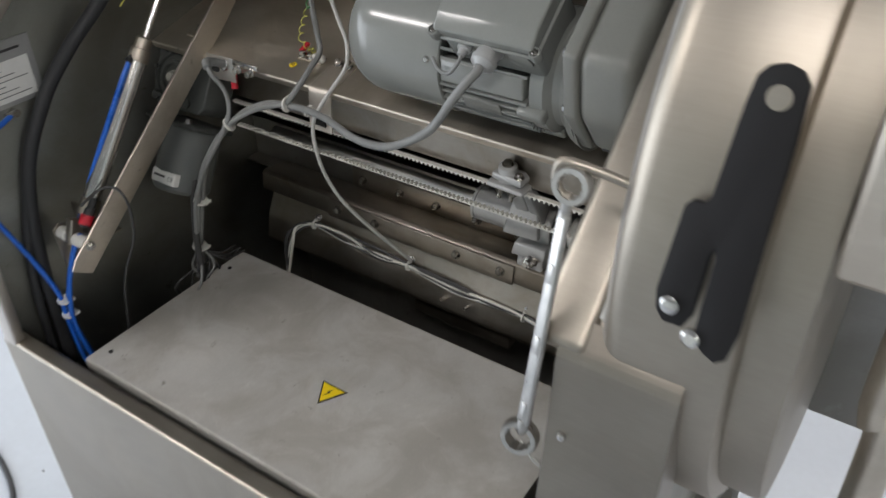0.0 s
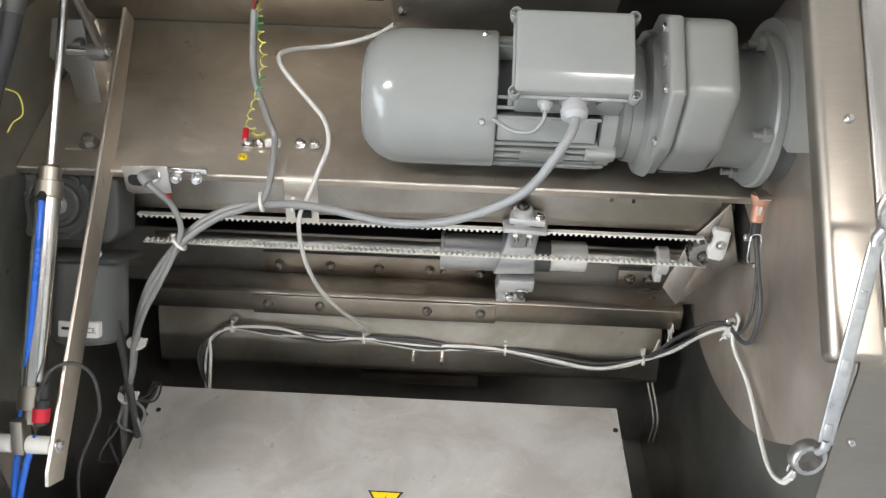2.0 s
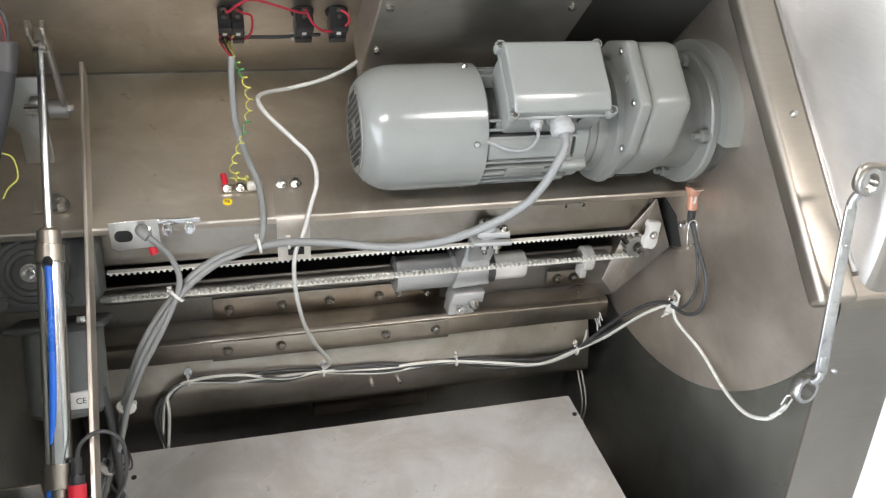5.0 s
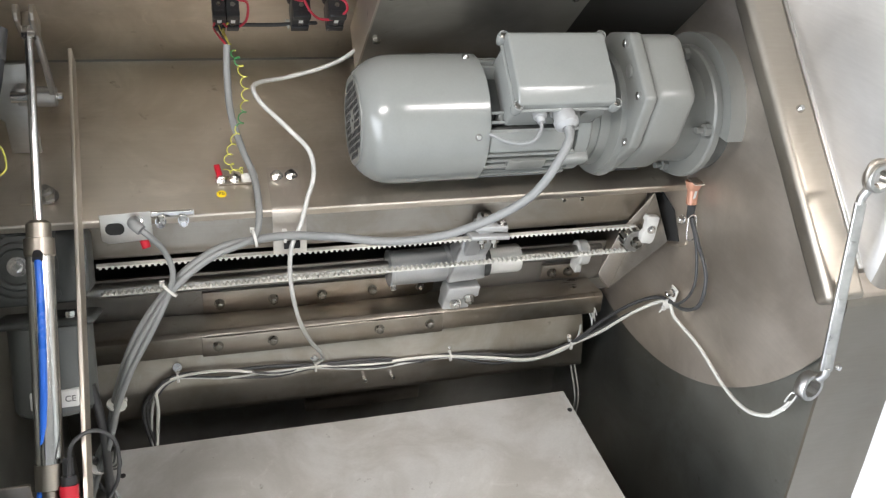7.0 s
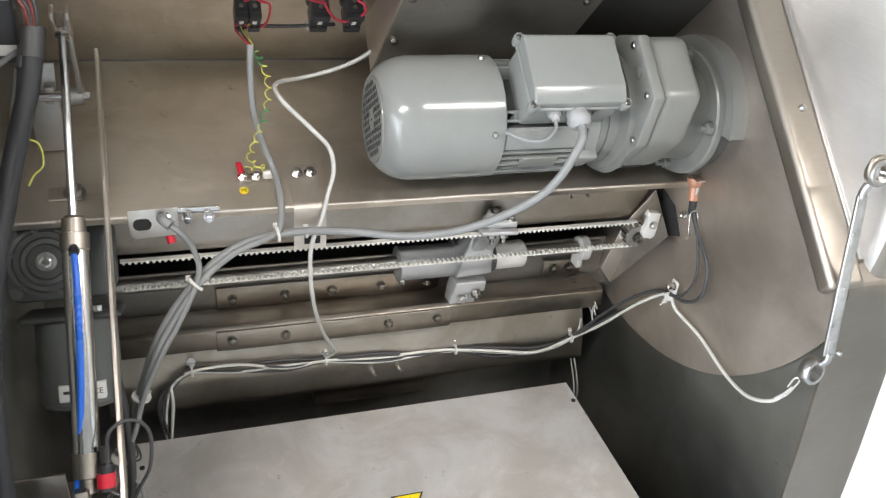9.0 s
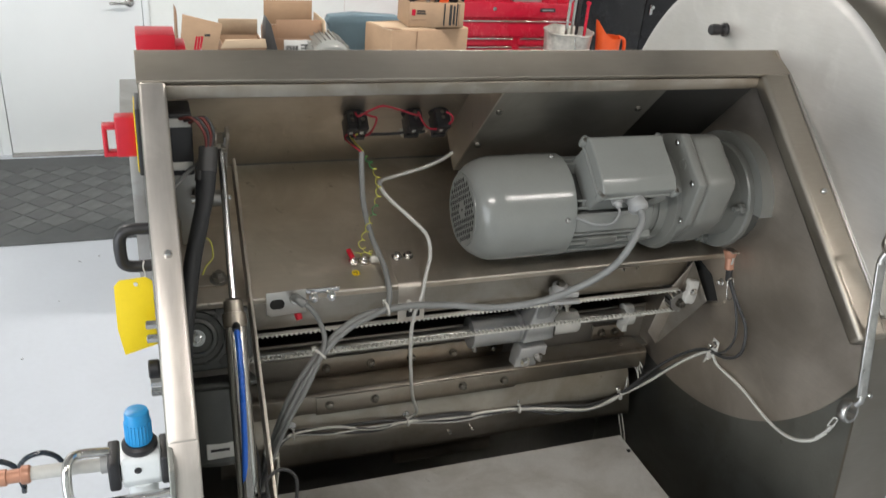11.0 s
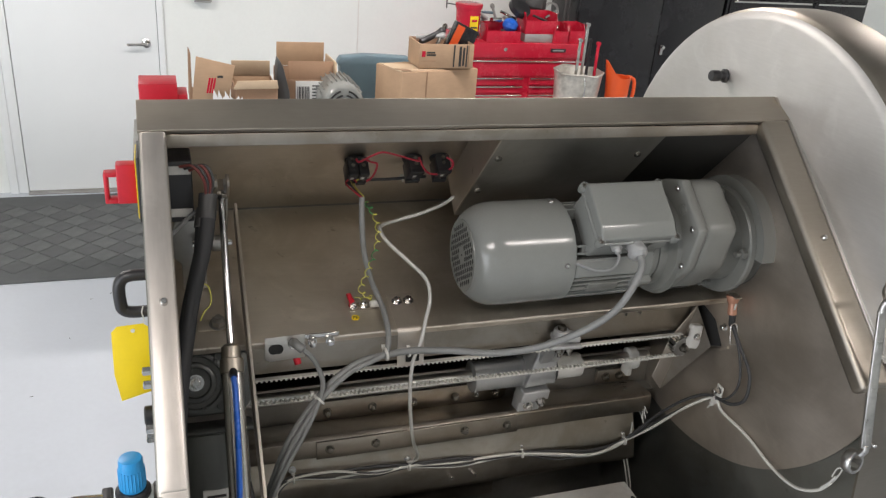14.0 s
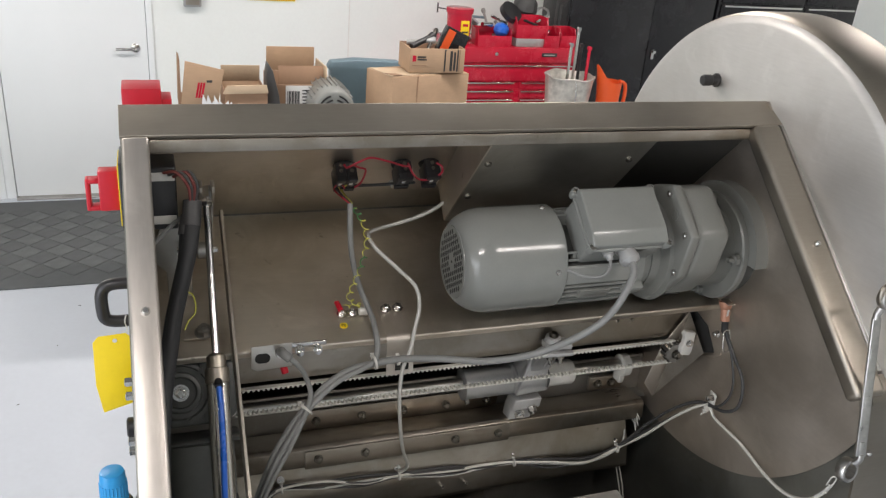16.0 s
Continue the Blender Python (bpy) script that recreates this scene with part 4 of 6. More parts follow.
part("bar_plate", box((-0.022, -0.008, 0), (0.028, 0.008, 0.002), 0.0005, Matrix.Translation(shelf(0.325, 0.090, 0.0006)) @ pose(0, 0, 0, 15.3)), STEEL_PLAIN, ec)
for bx in (0.308, 0.326):
    part("terminal_nut", hexbolt(shelf(bx, 0.090, 0.0026), SHN, 0.0052, 0.005, stud=0.004), STEEL_BRIGHT, ec)
part("ring_lug", box((-0.004, -0.006, 0), (0.004, 0.018, 0.006), 0.0015, Matrix.Translation(shelf(0.306, 0.095, 0.006)) @ pose(0, 0, 0, 15.3, 0, 8)), RED, ec, "red insulated ring lug")
part("saddle", box((-0.010, -0.005, 0), (0.012, 0.005, 0.013), 0.003, Matrix.Translation(shelf(0.345, 0.088, 0.001)) @ pose(0, 0, 0, 15.3)), WHITE, ec)
pe = lathe([(0, 0.0065), (0.0004, 0.0065)], shelf(0.307, 0.066, 0.0006), SHN, 20)
pes = solid("earth_sticker", pe, YELLOW, "round yellow earth symbol sticker on the shelf", "sticker")
part("sticker_mark", letters("PE", 0.0085, Matrix.Translation(shelf(0.307, 0.066, 0.0012)) @ pose(0, 0, 0, 15.3)), INK, pes)

cl = thing("sensor_clip", "slotted steel sensor clip on the shelf edge", "bracket", (0.19, 0.02, 1.39))
cb2 = prism([(0.155, 1.392), (0.163, 1.387), (0.217, 1.390), (0.217, 1.432), (0.155, 1.430)], 1, 0.020, 0.022, 0.0008)
part("clip_plate", cb2, STEEL_CLEAN, cl)
part("clip_slot", prism([(0.171 + (0.005 if math.cos(a) > 0 else -0.003) + 0.0075 * math.cos(a), 1.409 + 0.0085 * math.sin(a)) for a in [math.pi * (k + 0.5) / 12 for k in range(24)]], 1, 0.0192, 0.0201), DARK, cl)
part("sensor_body", tube([(0.199, 0.022, 1.416), (0.197, 0.004, 1.428), (0.198, -0.016, 1.436), (0.207, -0.024, 1.431)], 0.0070, 6, 14), CABLE, cl)
part("sensor_collar", lathe([(0, 0.0088), (0.006, 0.0088), (0.007, 0.0070)], (0.199, 0.020, 1.4165), (0, -0.8, 0.5), 18), STEEL_BRIGHT, cl)
part("sensor_cap", rod((0.200, 0.034, 1.404), (0.207, 0.024, 1.376), 0.0056, 12), RED, cl, "red sensor cap")
part("side_bar", box((0.216, 0.020, 1.422), (0.270, 0.024, 1.430), 0.001), STEEL_BRIGHT, cl)
for bx in (0.228, 0.256):
    part("bar_nut", hexbolt((bx, 0.020, 1.4165), (0, -1, 0), 0.0052, 0.008, 1.35), STEEL_BRIGHT, cl)

# ------------------------------------------------------------------ cables
def cable(name, pts, r, material, label, category="cable", group="cables", per=8):
    return solid(name, tube(pts, r, per), material, label, category, group)


cable("motor_cable", [mo(0.737, 0.070, 0.1105), mo(0.7365, 0.082, 0.1105), (0.731, -0.080, 1.552), (0.715, -0.090, 1.527), (0.700, -0.092, 1.502), (0.679, -0.090, 1.477), (0.638, -0.080, 1.446), (0.582, -0.060, 1.414), (0.516, -0.038, 1.397), (0.455, -0.014, 1.394), (0.424, 0.000, 1.390), (0.385, 0.006, 1.390), (0.345, 0.006, 1.387), (0.30, 0.002, 1.381), (0.255, -0.010, 1.358), (0.215, -0.024, 1.318), (0.186, -0.034, 1.277), (0.166, -0.042, 1.232), (0.148, -0.044, 1.175), (0.132, -0.046, 1.117), (0.105, -0.038, 1.05), (0.085, -0.035, 0.96), (0.07, -0.035, 0.86)], 0.0058, CABLE, "thick grey motor cable drooping in front of the belt")
cable("control_cable", [(0.327, 0.135, 1.609), (0.325, 0.122, 1.575), (0.326, 0.104, 1.528), (0.338, 0.096, 1.478), (0.349, 0.086, 1.450), (0.353, 0.056, 1.434), (0.352, 0.022, 1.412), (0.344, 0.004, 1.394), (0.322, -0.004, 1.386), (0.285, -0.008, 1.372), (0.24, -0.024, 1.343), (0.203, -0.038, 1.296), (0.176, -0.048, 1.25), (0.156, -0.054, 1.195), (0.140, -0.056, 1.135), (0.118, -0.05, 1.07), (0.09, -0.045, 0.98)], 0.0047, CABLE, "grey control cable tied along the shelf edge")
cable("sensor_cable", [(0.207, -0.024, 1.431), (0.217, -0.026, 1.421), (0.230, -0.018, 1.395), (0.238, -0.022, 1.365), (0.230, -0.030, 1.335), (0.205, -0.044, 1.288), (0.176, -0.054, 1.238), (0.152, -0.060, 1.18), (0.136, -0.060, 1.12), (0.108, -0.05, 1.04)], 0.0040, CABLE, "thin grey sensor cable joining the bundle")
cable("lamp_cable", [(0.515, 0.200, 1.580), (0.49, 0.202, 1.562), (0.455, 0.208, 1.545), (0.41, 0.205, 1.535), (0.372, 0.165, 1.545), (0.358, 0.125, 1.552), (0.366, 0.104, 1.540), (0.398, 0.082, 1.512), (0.424, 0.066, 1.486), (0.429, 0.054, 1.455), (0.418, 0.036, 1.428), (0.405, 0.014, 1.398), (0.393, 0.008, 1.372), (0.390, 0.008, 1.335), (0.395, 0.016, 1.28), (0.408, 0.04, 1.215), (0.430, 0.085, 1.14), (0.455, 0.128, 1.075), (0.461, 0.150, 1.044), (0.450, 0.158, 1.028)], 0.0032, CABLE_LT, "thin pale grey cable looping over the strap")
# bundle along the apron
AP = [(0.172, 0.110, 0.915), (0.176, 0.126, 0.990), (0.188, 0.142, 1.024), (0.221, 0.157, 1.035), (0.30, 0.160, 1.030), (0.38, 0.160, 1.021), (0.45, 0.160, 1.021), (0.55, 0.161, 1.012), (0.63, 0.162, 1.007), (0.698, 0.162, 1.007), (0.78, 0.149, 1.000), (0.86, 0.147, 0.998), (0.938, 0.155, 1.006), (0.972, 0.118, 1.068), (0.99, 0.06, 1.15), (1.004, 0.0, 1.215)]
random.seed(5)
for i, (mm, r, lab) in enumerate(((WHITEWIRE, 0.0029, "white wire tied along the apron"), (CABLE_DK, 0.0032, "dark wire tied along the apron"), (CABLE_DK, 0.0024, "thin dark wire tied along the apron"), (CABLE_DK, 0.0024, "thin dark wire tied along the apron"), (CABLE_LT, 0.0022, "thin pale wire tied along the apron"))):
    pts = []
    for k, p in enumerate(AP):
        held = k in (3, 6, 9, 12, 15)
        a, d = i * 1.256 + 0.4, 0.0035 if held else 0.006
        w = 0 if held else random.uniform(-0.006, 0.006)
        pts.append((p[0] + (random.uniform(-0.012, 0.012) if k < 2 else 0), p[1] - abs(d * math.cos(a)) * 0.8, p[2] + d * math.sin(a) + w))
    if i == 0:
        pts[11] = (pts[11][0], pts[11][1] - 0.004, pts[11][2] - 0.010)
        pts = pts + [(1.005, -0.035, 1.206), (1.008, -0.106, 1.203), (1.003, -0.189, 1.195), (0.994, -0.252, 1.209), (0.986, -0.299, 1.243), (0.978, -0.326, 1.282)]
    elif i in (1, 3):
        pts = pts[:13] + [(0.975, 0.11, 1.10), (0.995, 0.06, 1.17), (1.004, 0.01, 1.214), (1.005, -0.05, 1.234), (1.003, -0.085, 1.27), (1.002, -0.080, 1.320), (1.001, -0.045, 1.352), (0.9985 + 0.0012 * i, -0.013, 1.382)]
    elif i == 2:
        pts = pts[:15] + [(1.003, 0.01, 1.205), (1.004, -0.04, 1.24), (1.003, -0.06, 1.29), (1.002, -0.040, 1.345), (0.999, -0.012, 1.380)]
    else:
        pts = pts[:13] + [(0.962, 0.17, 1.03), (0.972, 0.21, 1.045)]
    cable("wire", pts, r, mm, lab, "wire", "wires on the apron", 6)
bk = thing("cable_buckle", "pale plastic buckle tying the cable end to the spanner", "buckle", (0.976, -0.33, 1.28))
for q in (-0.0035, 0.0035):
    part("buckle_strand", tube([(0.982 + q, -0.312, 1.262), (0.976 + q, -0.328, 1.286), (0.971 + q * 0.5, -0.338, 1.306)], 0.0016, 5, 6), WHITE, bk)
part("buckle_loop", tube([(0.977, -0.326, 1.284), (0.972, -0.338, 1.304), (0.967, -0.346, 1.326), (0.962, -0.342, 1.326), (0.966, -0.334, 1.304)], 0.0012, 6, 6), WHITE, bk)
for x0, dz in ((0.936, 0.0), (0.944, -0.006)):
    cable("hanging_lead", [(x0 + 0.010, 0.190, 1.000 + dz), (x0 + 0.018, 0.182, 0.962 + dz), (x0 + 0.028, 0.172, 0.925), (x0 + 0.050, 0.170, 0.845), (x0 + 0.052, 0.172, 0.780)], 0.0017, WHITEWIRE, "thin pale lead hanging below the apron end", "wire", "hanging leads", 6)
random.seed(17)
for i in range(5):
    cable("cut_strand", [(0.9695, 0.190, 1.093 - 0.006 * i), (0.974 + random.uniform(0, 0.003), 0.165, 1.088 - 0.006 * i), (0.972 + random.uniform(-0.003, 0.006), 0.146, 1.078 - 0.007 * i)], 0.0014, CABLE_LT, "short pale strand ending at the rail beam", "wire", "cut strands", 5)
for k in (3, 6, 9, 12):
    p = Vector(AP[k])
    t = thing("cable_clip", "screwed cable clip with a white tie on the apron", "cable clip", p, "cable clips")
    part("clip_bolt", hexbolt(p + Vector((0, 0.014, 0.008)), (0, -0.78, 0.62), 0.0048, 0.006, stud=0.005), STEEL_BRIGHT, t)
    part("clip_tie", tie(p + Vector((0, -0.003, 0)), (1, 0, 0), 0.0085, 0.003, (0.002, -0.006, -0.016)), WHITE, t)
p = Vector((1.006, -0.010, 1.222))
t = thing("cable_clip", "screwed cable clip with a white tie on the end wall", "cable clip", p, "cable clips")
part("clip_tab", box((1.0055, -0.022, 1.222), (1.008, -0.004, 1.25), 0.001), WHITE, t)
part("clip_bolt", hexbolt((1.0055, -0.014, 1.240), (-1, 0, 0), 0.0045, 0.012), STEEL_BRIGHT, t)
part("clip_tie", tie(p + Vector((-0.003, 0, -0.006)), (0.1, -1, 0.2), 0.0085, 0.003, (-0.004, 0.004, -0.012)), WHITE, t)
for q, d, r in (((0.344, 0.004, 1.390), (1, 0.1, 0.15), 0.0115), ((0.384, 0.008, 1.386), (1, 0, 0), 0.0075), ((0.232, -0.022, 1.337), (0.7, 0.3, 0.6), 0.012), ((0.150, -0.048, 1.175), (0.3, 0, 1), 0.013), ((0.113, -0.044, 1.06), (0.35, 0, 1), 0.0145)):
    solid("cable_tie", tie(q, d, r, 0.0035, (0.003, -0.008, -0.004)), WHITE, "white nylon tie round the grey cables", "cable tie", "cable ties")
# loose thin leads under the bundle
random.seed(9)
for i in range(7):
    a = Vector((0.113, -0.044, 1.06))
    cable("bundle_lead", [a + Vector((random.uniform(-0.006, 0.006), random.uniform(-0.008, 0.008), 0.02)), a, a + Vector((random.uniform(-0.02, 0.03), random.uniform(-0.04, 0.03), -0.05)), a + Vector((random.uniform(-0.05, 0.045), random.uniform(-0.05, 0.05), -0.10)), a + Vector((random.uniform(-0.07, 0.03), random.uniform(-0.08, 0.06), -0.2))], 0.0024, CABLE if i % 2 else CABLE_DK, "thin loose lead of the cable bundle beside the plate", "wire", "loose leads", 6)
for i in range(3):
    cable("bundle_lead", [(0.112, -0.042, 1.05), (0.128 + 0.004 * i, -0.01, 1.03 - 0.006 * i), (0.122, 0.03 + 0.010 * i, 1.02 - 0.012 * i), (0.095, 0.03, 0.97)], 0.0015, CABLE_DK, "thin loose lead of the cable bundle beside the plate", "wire", "loose leads", 6)

# ------------------------------------------------------------------ contact blocks behind the push buttons
PD = Vector((0, 0.29, -0.279)).normalized()      # down the control panel
PN = Vector((0, -0.693, -0.721))                  # out of it, into the machine


def panel(x, s, n=0.0):
    """A place on the inner side of the control panel, s down from its top edge."""
    return Vector((x - 0.0255, 0.068, 1.786)) + PD * (s - 0.0625) + PN * (n + 0.0145)


def pframe(x, s, n=0.0):
    m = Matrix.Identity(4)
    m.col[0][:3], m.col[1][:3], m.col[2][:3], m.col[3][:3] = (1, 0, 0), -PD, PN, panel(x, s, n)
    return m


for bx, wide in ((0.356, 0.036), (0.456, 0.026), (0.505, 0.026)):
    cb = thing("contact_block", "black push-button contact block with screw terminals", "contact block", panel(bx, 0.16), "contact blocks")
    f = pframe(bx, 0.262, -0.0140)
    part("fixing_collar", lathe([(0, 0.017), (0.004, 0.016), (0.005, 0.014)], panel(bx, 0.262, -0.0145), PN, 20), BLACK, cb)
    n = 2 if wide > 0.03 else 1
    for k in range(n):
        x0 = -wide / 2 + k * wide / n
        part("contact_element", box((x0 + 0.0006, -0.021, 0.0045), (x0 + wide / n - 0.0006, 0.021, 0.0345), 0.0015, f), BLACK, cb)
        for y in (-0.0165, 0.0165):
            part("terminal_guard", box((x0 + 0.001, y - 0.006, 0.0285), (x0 + wide / n - 0.001, y + 0.006, 0.0380), 0.001, f), BLACK, cb)
        for y in (-0.009, 0.009):
            part("terminal_screw", lathe([(0, 0.0034), (0.001, 0.0034), (0.0012, 0.002)], f @ Vector((x0 + wide / n / 2, y, 0.0345)), PN, 10), BOLT, cb)
        for z in (0.010, 0.020):
            part("terminal_screw", lathe([(0, 0.0032), (0.0012, 0.0032), (0.0014, 0.002)], f @ Vector((x0 + wide / n / 2, 0.0212, z)), -PD, 10), BOLT, cb)
        part("element_mark", box((x0 + wide / n / 2 - 0.003, -0.004, 0.0345), (x0 + wide / n / 2 + 0.003, 0.004, 0.0349), 0, f), LABEL, cb)


def terminal(x, s, n):
    """A place over the contact blocks, s down the panel and n out of it."""
    return panel(x, s + 0.045, n - 0.020)


cable("red_wire", [terminal(0.350, 0.181, 0.022), terminal(0.352, 0.170, 0.032), terminal(0.366, 0.140, 0.036), terminal(0.383, 0.132, 0.034), terminal(0.412, 0.146, 0.034), terminal(0.441, 0.164, 0.034), terminal(0.455, 0.176, 0.030), terminal(0.457, 0.181, 0.023)], 0.0018, REDWIRE, "red wire arching between two contact blocks", "wire", "red wires")
cable("red_wire", [terminal(0.457, 0.181, 0.023), terminal(0.467, 0.192, 0.038), terminal(0.482, 0.206, 0.042), terminal(0.502, 0.204, 0.042), terminal(0.516, 0.190, 0.038), terminal(0.514, 0.178, 0.032), terminal(0.506, 0.180, 0.024)], 0.0018, REDWIRE, "red wire arching between two contact blocks", "wire", "red wires")
cable("red_wire", [terminal(0.365, 0.181, 0.023), terminal(0.372, 0.172, 0.032), terminal(0.383, 0.178, 0.034), terminal(0.383, 0.214, 0.038), terminal(0.374, 0.232, 0.040), terminal(0.360, 0.232, 0.042), terminal(0.352, 0.222, 0.040)], 0.0018, REDWIRE, "short red wire looping beside a contact block", "wire", "red wires")
cable("black_wire", [terminal(0.350, 0.238, 0.036), terminal(0.383, 0.240, 0.034), terminal(0.421, 0.240, 0.034), terminal(0.457, 0.236, 0.034), terminal(0.478, 0.230, 0.036), terminal(0.467, 0.222, 0.040)], 0.0028, CABLE_DK, "black wire along the control panel", "wire", "black wires")
for bx in (0.357, 0.373, 0.441):
    solid("cable_tie", tie(terminal(bx, 0.240, 0.034), (1, 0, 0), 0.0038, 0.003, tuple(PN * 0.010)), WHITE, "white nylon tie on the black wire", "cable tie", "cable ties")
for k, mm in enumerate((REDWIRE, CABLE_DK, YELLOWGREEN)):
    cable("cable_core", [(0.326 + 0.002 * k, 0.134, 1.609), terminal(0.340 + 0.006 * k, 0.230, 0.046), terminal(0.341 + 0.009 * k, 0.220, 0.040)], 0.0015, mm, "bare core from the grey cable to the contact block", "wire", "cable cores")
# coiled earth wire, yellow with green stretches
coil = []
path = curve_points([terminal(0.346, 0.226, 0.042), (0.340, 0.108, 1.592), (0.345, 0.090, 1.562), (0.338, 0.084, 1.525), (0.324, 0.080, 1.490), (0.318, 0.080, 1.468), (0.330, 0.080, 1.456), (0.338, 0.086, 1.450), (0.328, 0.090, 1.446), (0.312, 0.098, 1.446)], 40)
walked, last = 0.0, path[0]
for i, q in enumerate(path):
    walked += (q - last).length
    last = q
    if coil and walked - mark < 0.0011:
        continue
    mark = walked
    a, r = walked / 0.0155 * 2 * math.pi, 0.0044 * min(1, i / 30, (len(path) - 1 - i) / 30)
    coil.append(q + Vector((math.cos(a) * r, math.sin(a) * r * 0.8, math.sin(a) * r * 0.4)))
ew = thing("earth_wire", "coiled yellow and green earth wire hanging to the earth bar", "wire", (0.34, 0.09, 1.44))
cuts = [0, 0.16, 0.24, 0.46, 0.54, 1.0]
for i in range(5):
    i0, i1 = int(cuts[i] * (len(coil) - 1)), int(cuts[i + 1] * (len(coil) - 1))
    part("wire_length", tube(coil[i0:i1 + 1], 0.00085, 2, 6), GREEN if i % 2 else YELLOWGREEN, ew)

# ------------------------------------------------------------------ end wall: sensor
sn = thing("proximity_sensor", "copper coloured proximity sensor under the motor flange", "sensor", (1.0, 0.01, 1.39))
part("sensor_barrel", lathe([(0, 0.0085), (0.022, 0.0085), (0.024, 0.0100), (0.034, 0.0125), (0.036, 0.0125)], (0.998, -0.004, 1.402), (0, 0.25, 1), 20), BRASS, sn)
for bz in (1.409, 1.428):
    part("barrel_band", lathe([(0, 0.0080), (0.004, 0.0080)], (0.998, -0.004 + 0.25 * (bz - 1.402), bz), (0, 0.25, 1), 20), INK, sn)
part("barrel_print", box((0.9945, -0.0095, 1.414), (0.9985, -0.0088, 1.427)), CABLE_LT, sn)
part("sensor_connector", lathe([(0, 0.0035), (0.004, 0.0062), (0.022, 0.0062), (0.024, 0.0075)], (0.999, -0.010, 1.378), (0, 0.25, 1), 14), INK, sn)
part("sensor_plate", box((0.990, -0.012, 1.4375), (1.006, 0.012, 1.4395), 0.0006), STEEL, sn)
part("wire_spring", tube([(0.9985, -0.014, 1.388), (0.9935, -0.015, 1.386), (0.9915, -0.017, 1.380), (0.9915, -0.024, 1.356), (0.9935, -0.0255, 1.351), (0.9985, -0.026, 1.349), (1.0035, -0.0255, 1.351), (1.0055, -0.024, 1.356), (1.0055, -0.017, 1.380), (1.0035, -0.015, 1.386), (0.9985, -0.014, 1.388)], 0.0012, 4), STEEL_BRIGHT, sn)
part("guide_bolt", hexbolt((1.004, 0.012, 1.365), (-1, 0, 0), 0.005, 0.007), STEEL_BRIGHT, sn)

# ------------------------------------------------------------------ spanner, hook and latch on the drum
hk = thing("hook", "bent round steel hook welded to the drum edge", "hook", (1.02, -0.30, 1.61))
part("hook_wire", tube([(1.034, -0.303, 1.618), (1.00, -0.312, 1.628), (0.972, -0.318, 1.632), (0.966, -0.320, 1.620), (0.972, -0.322, 1.606), (0.982, -0.322, 1.604)], 0.0042, 6, 10), STEEL_PLAIN, hk)
w0, w1 = Vector((0.975, -0.316, 1.588)), Vector((0.973, -0.366, 1.3766))
wd = (w1 - w0).normalized()
wax = Vector((0.30, 0.62, -0.50))
wax = (wax - wd * wax.dot(wd)).normalized()
wside = wax.cross(wd)
wm = Matrix.Identity(4)
wm.col[0][:3], wm.col[1][:3], wm.col[2][:3], wm.col[3][:3] = wside, wd, wax, w0
wr = thing("ring_spanner", "worn chrome ring spanner hanging on the hook", "spanner", (0.972, -0.338, 1.335))
L = (w1 - w0).length


def ring(c, R, r, h, tilt):
    """A ring head with a toothed hole, standing at c and tipped about the shank."""
    bm = bmesh.new()
    prof = [(r, -h), (R * 0.92, -h), (R, -h * 0.6), (R, h * 0.6), (R * 0.92, h), (r, h)]
    n = 36
    rows = []
    for k in range(n):
        a = 2 * math.pi * k / n
        f = 1.07 if k % 3 == 0 else 0.98
        rows.append([bm.verts.new((math.cos(a) * q * (f if i in (0, 5) else 1), math.sin(a) * q * (f if i in (0, 5) else 1), z)) for i, (q, z) in enumerate(prof)])
    for k in range(n):
        for i in range(6):
            bm.faces.new((rows[k][i], rows[(k + 1) % n][i], rows[(k + 1) % n][(i + 1) % 6], rows[k][(i + 1) % 6]))
    bmesh.ops.recalc_face_normals(bm, faces=bm.faces)
    smooth(bm, 40)
    m = Matrix.Translation(c) @ wm.to_3x3().to_4x4() @ Matrix.Rotation(radians(tilt), 4, "Y")
    bm.transform(m)
    return bm


r0, r1 = Vector((0.981, -0.320, 1.6145)), Vector((0.9665, -0.357, 1.3515))
part("ring_head", ring(r0, 0.0165, 0.0105, 0.0065, 25), SPANNER, wr)
part("ring_head", ring(r1, 0.0185, 0.0125, 0.0070, 32), SPANNER, wr)
shank = prism([(-0.0062, 0.004), (0.0062, 0.004), (0.0075, L - 0.004), (-0.0075, L - 0.004)], 2, -0.003, 0.003, 0.0022, 3)
shank.transform(wm)
for a, c, r in ((w0, r0, 0.0150), (w1, r1, 0.0168)):
    d = (c - a)
    put(shank, tube([a + (w1 - w0) * (0.035 if a == w0 else -0.035), a, c - d.normalized() * r], 0.0052, 6, 10))
part("shank", shank, SPANNER, wr)
for q in (0.05, 0.12, 0.19):
    part("stamped_panel", box((-0.0035, q, -0.0038), (0.0035, q + 0.018, -0.0028), 0.0006, wm), SPANNER, wr)

lt_a, lt_b = Vector((0, -0.2875, 1.735)), Vector((0, -0.350, 1.522))
ld = (lt_b - lt_a).normalized()
lnrm = Vector((0, -0.96, 0.28))
lnrm = (lnrm - ld * lnrm.dot(ld)).normalized()
lm = Matrix.Identity(4)
lm.col[0][:3], lm.col[1][:3], lm.col[2][:3], lm.col[3][:3] = (1, 0, 0), ld, lnrm, lt_a + lnrm * 0.010
la = thing("drum_latch", "flat black plastic latch plate screwed to the drum rim", "latch", (1.1, -0.33, 1.53))
